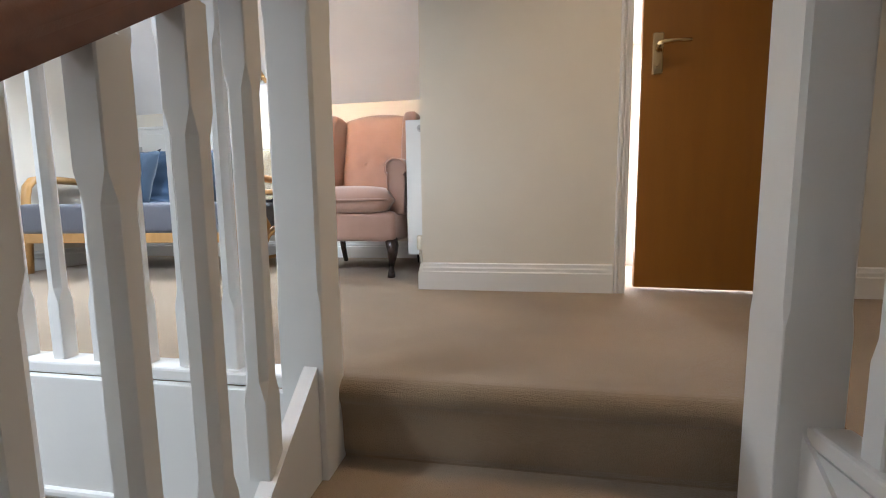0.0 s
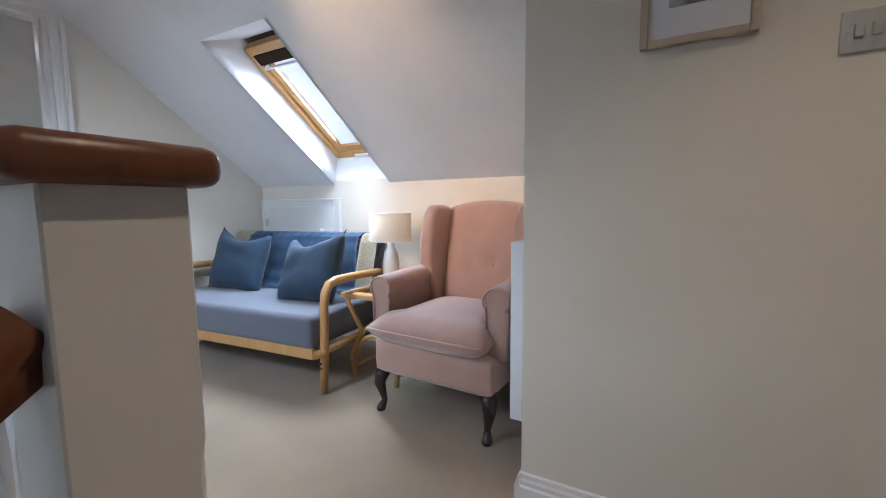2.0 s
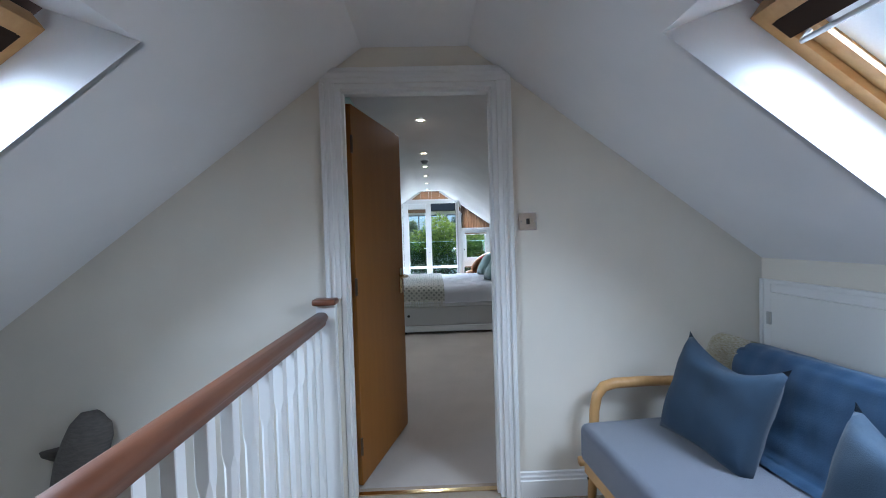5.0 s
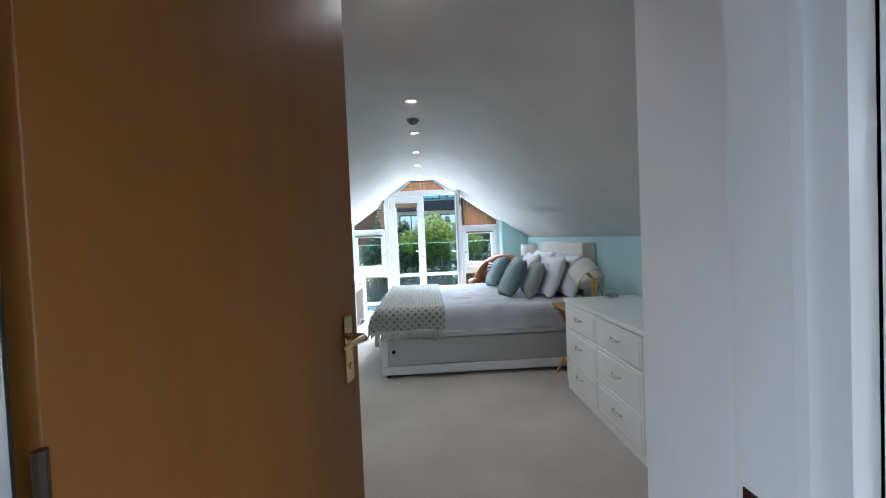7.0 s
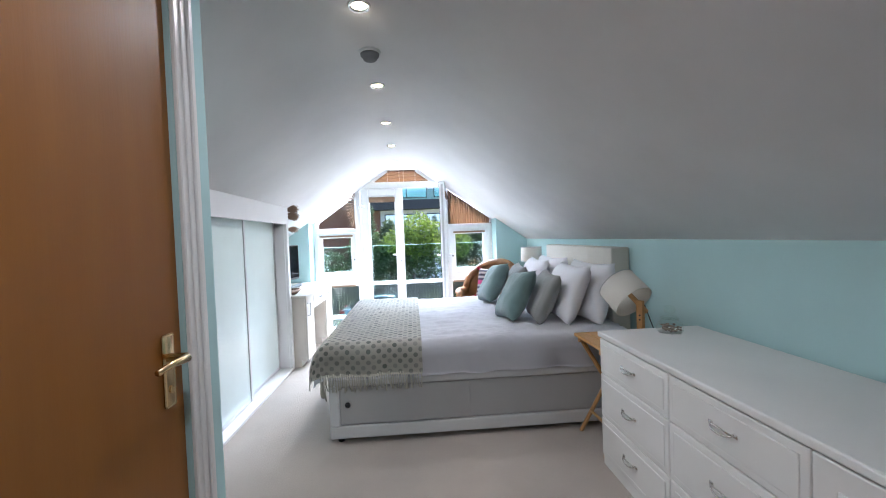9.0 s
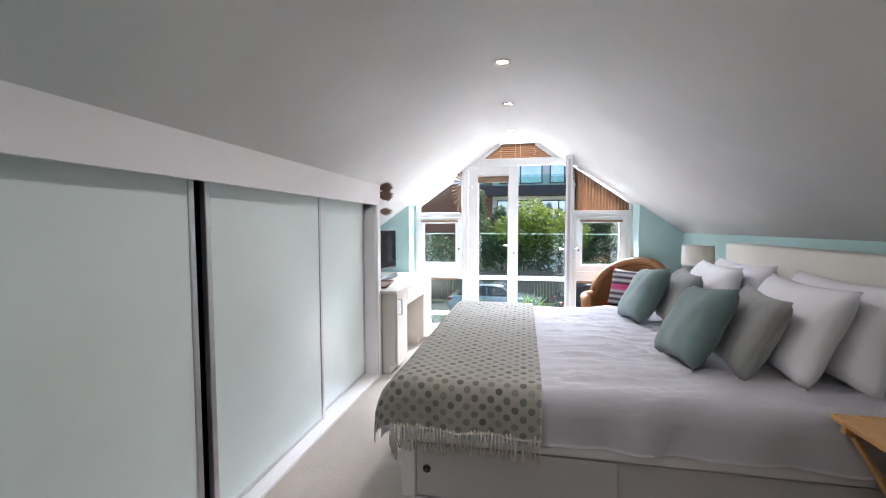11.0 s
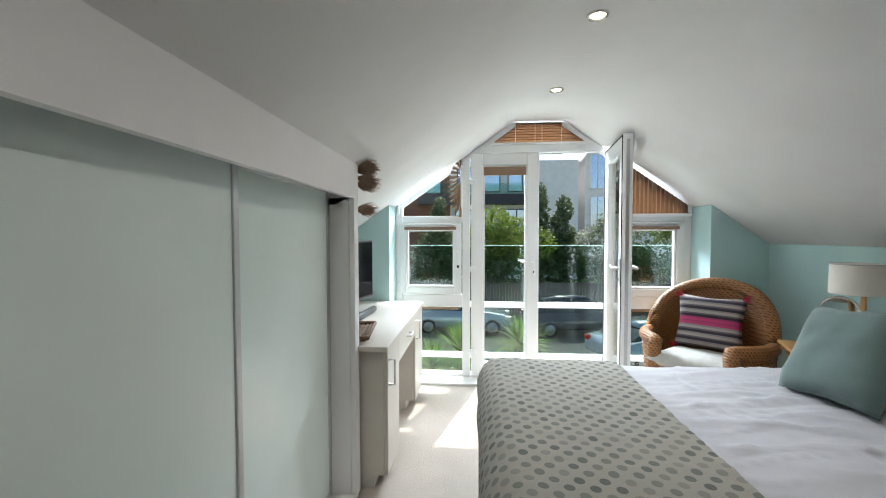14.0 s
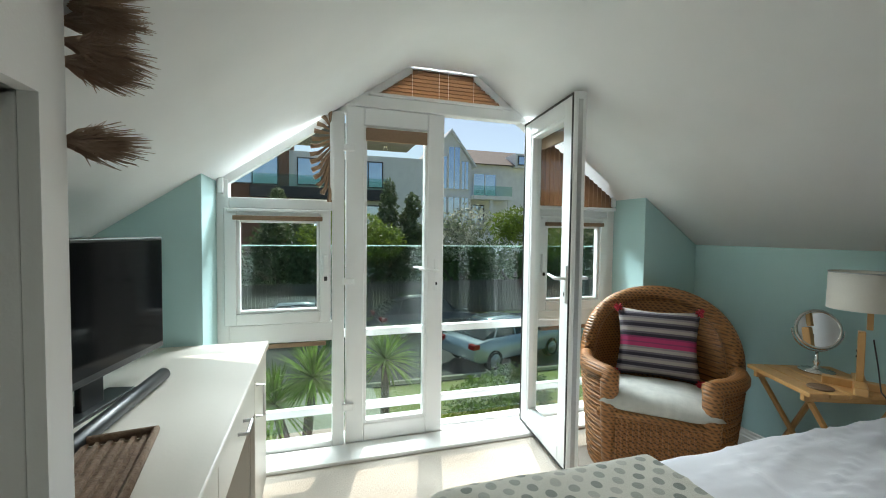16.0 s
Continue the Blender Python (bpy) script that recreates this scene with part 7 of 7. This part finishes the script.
def car(m, paint, label, suv):
    c = thing("parked_car", m, label, "car", "parked cars")
    H = 1.62 if suv else 1.44
    L, W = 2.2, 0.88
    low = 0.30
    prof = [(-L, 0.42), (-L + 0.06, 0.72), (-L + 0.35, 0.86), (-1.05, 0.98), (-0.9, 1.0), (1.55 if suv else 1.3, 1.02), (L - 0.12, 0.98 if suv else 0.95), (L, 0.75), (L - 0.03, 0.42), (L - 0.3, low), (-L + 0.3, low)]
    cab = [(-1.0, 0.98), (-0.35, H - 0.06), (0.1, H), (0.9, H - 0.02), (1.5 if suv else 1.05, H - 0.14), (2.02 if suv else 1.75, 1.0)]
    bm = bmesh.new()
    prism(bm, prof, "y", -W, W)
    bmesh.ops.bevel(bm, geom=bm.edges[:], offset=0.07, segments=3, profile=0.5, affect="EDGES")
    part("body", bm, paint, c, "painted body", True)
    bm = bmesh.new()
    lo = [bm.verts.new((x, -W + 0.10 + (z - 0.98) * 0.28, z)) for x, z in cab]
    hi = [bm.verts.new((x, W - 0.10 - (z - 0.98) * 0.28, z)) for x, z in cab]
    bm.faces.new(lo), bm.faces.new(hi)
    for i in range(len(cab)):
        bm.faces.new((lo[i], lo[(i + 1) % len(cab)], hi[(i + 1) % len(cab)], hi[i]))
    part("windows", bm, CARGLASS, c, "dark glass cabin")
    bm = bmesh.new()
    r = [(-0.42, H - 0.075), (-0.33, H - 0.02), (0.1, H + 0.02), (0.9, H), (1.55 if suv else 1.1, H - 0.11), (1.5 if suv else 1.05, H - 0.16)]
    prism(bm, r, "y", -W + 0.27, W - 0.27)
    part("roof", bm, paint, c, "painted roof", True)
    for sy in (-1, 1):
        y = sy * (W - 0.05)
        for x0, z0, x1, z1 in ((-0.98, 0.99, -0.36, H - 0.06), (0.35, 0.99, 0.4, H - 0.04), (1.3 if not suv else 1.5, 1.0, 1.05 if not suv else 1.3, H - 0.12)):
            part("pillar", tubed([(x0, sy * (W - 0.10), z0), (x1, sy * (W - 0.105 - (z1 - 0.98) * 0.28), z1)], 0.03, 6), paint, c)
        for x in (-1.35, 1.35):
            w = part("wheel", lathe([(0.0, -0.1), (0.2, -0.1), (0.31, -0.1), (0.33, -0.06), (0.33, 0.06), (0.31, 0.1), (0, 0.1)], 28), TYRE, c, "black tyre", True)
            w.matrix_basis = pose(x, sy * (W - 0.08), 0.33, 90, 0, 0)
            rim_ob = part("rim", lathe([(0.0, 0.0), (0.05, 0.008), (0.19, 0.0), (0.21, -0.01)], 20), STEEL, w, "alloy rim", True)
            rim_ob.matrix_basis = pose(0, 0, -0.105 * sy * -1 if sy < 0 else -0.105, 0, 0, 0)
        part("wing_mirror", boxed(-0.95, -0.80, *sorted((sy * W, sy * (W + 0.16))), 0.98, 1.10, bevel=0.03), paint, c, "wing mirror")
        part("head_lamp", boxed(-L + 0.03, -L + 0.35, *sorted((sy * (W - 0.35), sy * (W + 0.005))), 0.66, 0.80, bevel=0.03), CHROME, c, "clear head lamp")
        part("tail_lamp", boxed(L - 0.25, L + 0.005, *sorted((sy * (W - 0.28), sy * (W + 0.006))), 0.76, 0.92, bevel=0.03), mat("red_lamp", (0.35, 0.01, 0.01), 0.2), c, "red tail lamp")
    return c


DARKCAR = mat("dark_blue_car_paint", (0.012, 0.015, 0.03), 0.15, None, 2, 0.2, coat=1.0)
SILVER = mat("silver_car_paint", (0.42, 0.47, 0.55), 0.2, None, 2, 0.1, metal=0.4, coat=1.0)
car(pose(-23.6, 5.2, GZ, 0, 0, -84), DARKCAR, "dark blue parked estate car on the road", True)
car(pose(-19.6, 6.9, GZ, 0, 0, -70), SILVER, "silver parked saloon car by the kerb", False)
car(pose(-23.8, 0.3, GZ, 0, 0, -90), SILVER, "silver parked car beyond the gravel drive", False)

# houses across the road
RENDER = mat("white_render", (0.88, 0.88, 0.88), 0.85, (0.82, 0.82, 0.82), 1, 0.5, 0.1, 20)
BRICK = mat("red_brown_brick", (0.25, 0.12, 0.08), 0.9, (0.17, 0.08, 0.05), 5, 0.9, 0.3, 20)
TILE = mat("grey_brown_roof_tiles", (0.22, 0.18, 0.16), 0.85, (0.15, 0.12, 0.11), 4, 0.8, 0.4, 12, stretch=(1, 1, 4))
DARKF = mat("dark_grey_cladding", (0.035, 0.037, 0.045), 0.5, None, 3, 0.4)
BLUEGL = mat("sky_reflecting_glass", (0.45, 0.55, 0.68), 0.04, None, 1, 0.3, metal=0.85)


def house_window(parent, x, y0, y1, z0, z1, frame_m, mull=0):
    w = part("window", boxed(x, x + 0.05, y0, y1, z0, z1), BLUEGL, parent, "blue reflecting glass")
    bm = bmesh.new()
    frame_x(bm, x + 0.0, x + 0.1, y0 - 0.06, y1 + 0.06, z0 - 0.06, z1 + 0.06, 0.1, 0.01)
    for k in range(mull):
        y = y0 + (y1 - y0) * (k + 1) / (mull + 1)
        box(bm, x + 0.0, x + 0.09, y - 0.05, y + 0.05, z0, z1)
    part("window_frame", bm, frame_m, w)


a = thing("modern_house", pose(-45, 0, GZ), "flat roofed modern house in brick and dark cladding", "house", "houses across the road")
part("wall", boxed(-9, 0, -14, -1.5, 0, 13.5), BRICK, a, "red brown brick wall")
part("wall", boxed(-9, -0.2, -1.5, 10.5, 0, 11.2), RENDER, a, "white rendered wall")
part("canopy", boxed(-4, 0.9, -4.5, 7.2, 7.05, 8.0, bevel=0.03), DARKF, a, "dark fascia band")
part("roof", boxed(-9.3, 0.3, -14.3, 10.8, 13.5, 13.8), DARKF, a, "flat roof edge")
house_window(a, 0.0, -6.4, -2.4, 8.2, 11.2, DARKF, 1)
house_window(a, 0.0, -11.5, -8.5, 8.2, 11.2, DARKF, 1)
house_window(a, -0.18, -0.8, 3.2, 8.3, 10.6, DARKF, 1)
house_window(a, -0.18, 4.0, 6.6, 8.3, 10.6, DARKF, 1)
house_window(a, -0.18, -1.0, 2.4, 4.2, 6.6, DARKF, 2)
house_window(a, -0.18, 3.2, 6.4, 4.2, 6.6, DARKF, 1)
part("balcony_glass", boxed(0.8, 0.84, -4.4, 7.1, 8.0, 9.0), GREEN_GLASS, a, "glass balcony front")

b = thing("white_house", pose(-47, 15.2, GZ), "white rendered house with a fully glazed gable", "house", "houses across the road")
bm = bmesh.new()
prism(bm, [(-3.6, 0), (0.9, 0), (0.9, 11.3), (-1.35, 14.4), (-3.6, 11.6)], "x", -8, 0)
part("wall", bm, RENDER, b, "white gable wall")
part("wall", boxed(-9, -1.2, 0.9, 12, 0, 11.8), RENDER, b, "white rendered wing")
bm = bmesh.new()
prism(bm, [(-0.5, 11.6), (-9, 11.6), (-5.5, 14.0)], "y", 1.0, 12.3)
part("roof", bm, TILE, b, "grey brown tiled roof")
bm = bmesh.new()
for s in (-1, 1):
    prism(bm, [(-1.35, 14.75), (-1.35 + s * 2.7, 11.2 if s > 0 else 11.4), (-1.35 + s * 2.7, 10.95 if s > 0 else 11.15), (-1.35, 14.4)], "x", -8, 0.35)
part("gable_roof", bm, RENDER, b, "white verge and gable roof")
for k, (y0, y1, zt) in enumerate(((-3.1, -1.75, 12.0), (-1.6, -0.35, 13.0), (-0.2, 0.6, 11.6))):
    house_window(b, 0.0, y0, y1, 8.7, zt, UPVC, 1)
    house_window(b, 0.0, y0, y1, 5.0, 7.9, UPVC, 1)
part("balcony_slab", boxed(-1.2, 0.9, 0.9, 5.2, 7.7, 8.1, bevel=0.02), RENDER, b, "white balcony slab")
part("balcony_glass", boxed(0.8, 0.84, 0.9, 5.2, 8.1, 9.1), GREEN_GLASS, b, "glass balcony front")
for y in (3.0, 5.0):
    part("column", boxed(0.3, 0.6, y - 0.15, y + 0.15, 0, 7.7), RENDER, b, "white column")
house_window(b, -1.15, 1.6, 4.2, 8.2, 10.6, UPVC, 1)
house_window(b, -1.15, 1.4, 2.8, 4.6, 7.2, DARKF, 0)
part("dormer", boxed(-3.5, -0.4, 6.2, 8.0, 11.4, 12.9), RENDER, b, "small dormer")
house_window(b, -0.38, 6.5, 7.7, 11.7, 12.6, DARKF, 0)
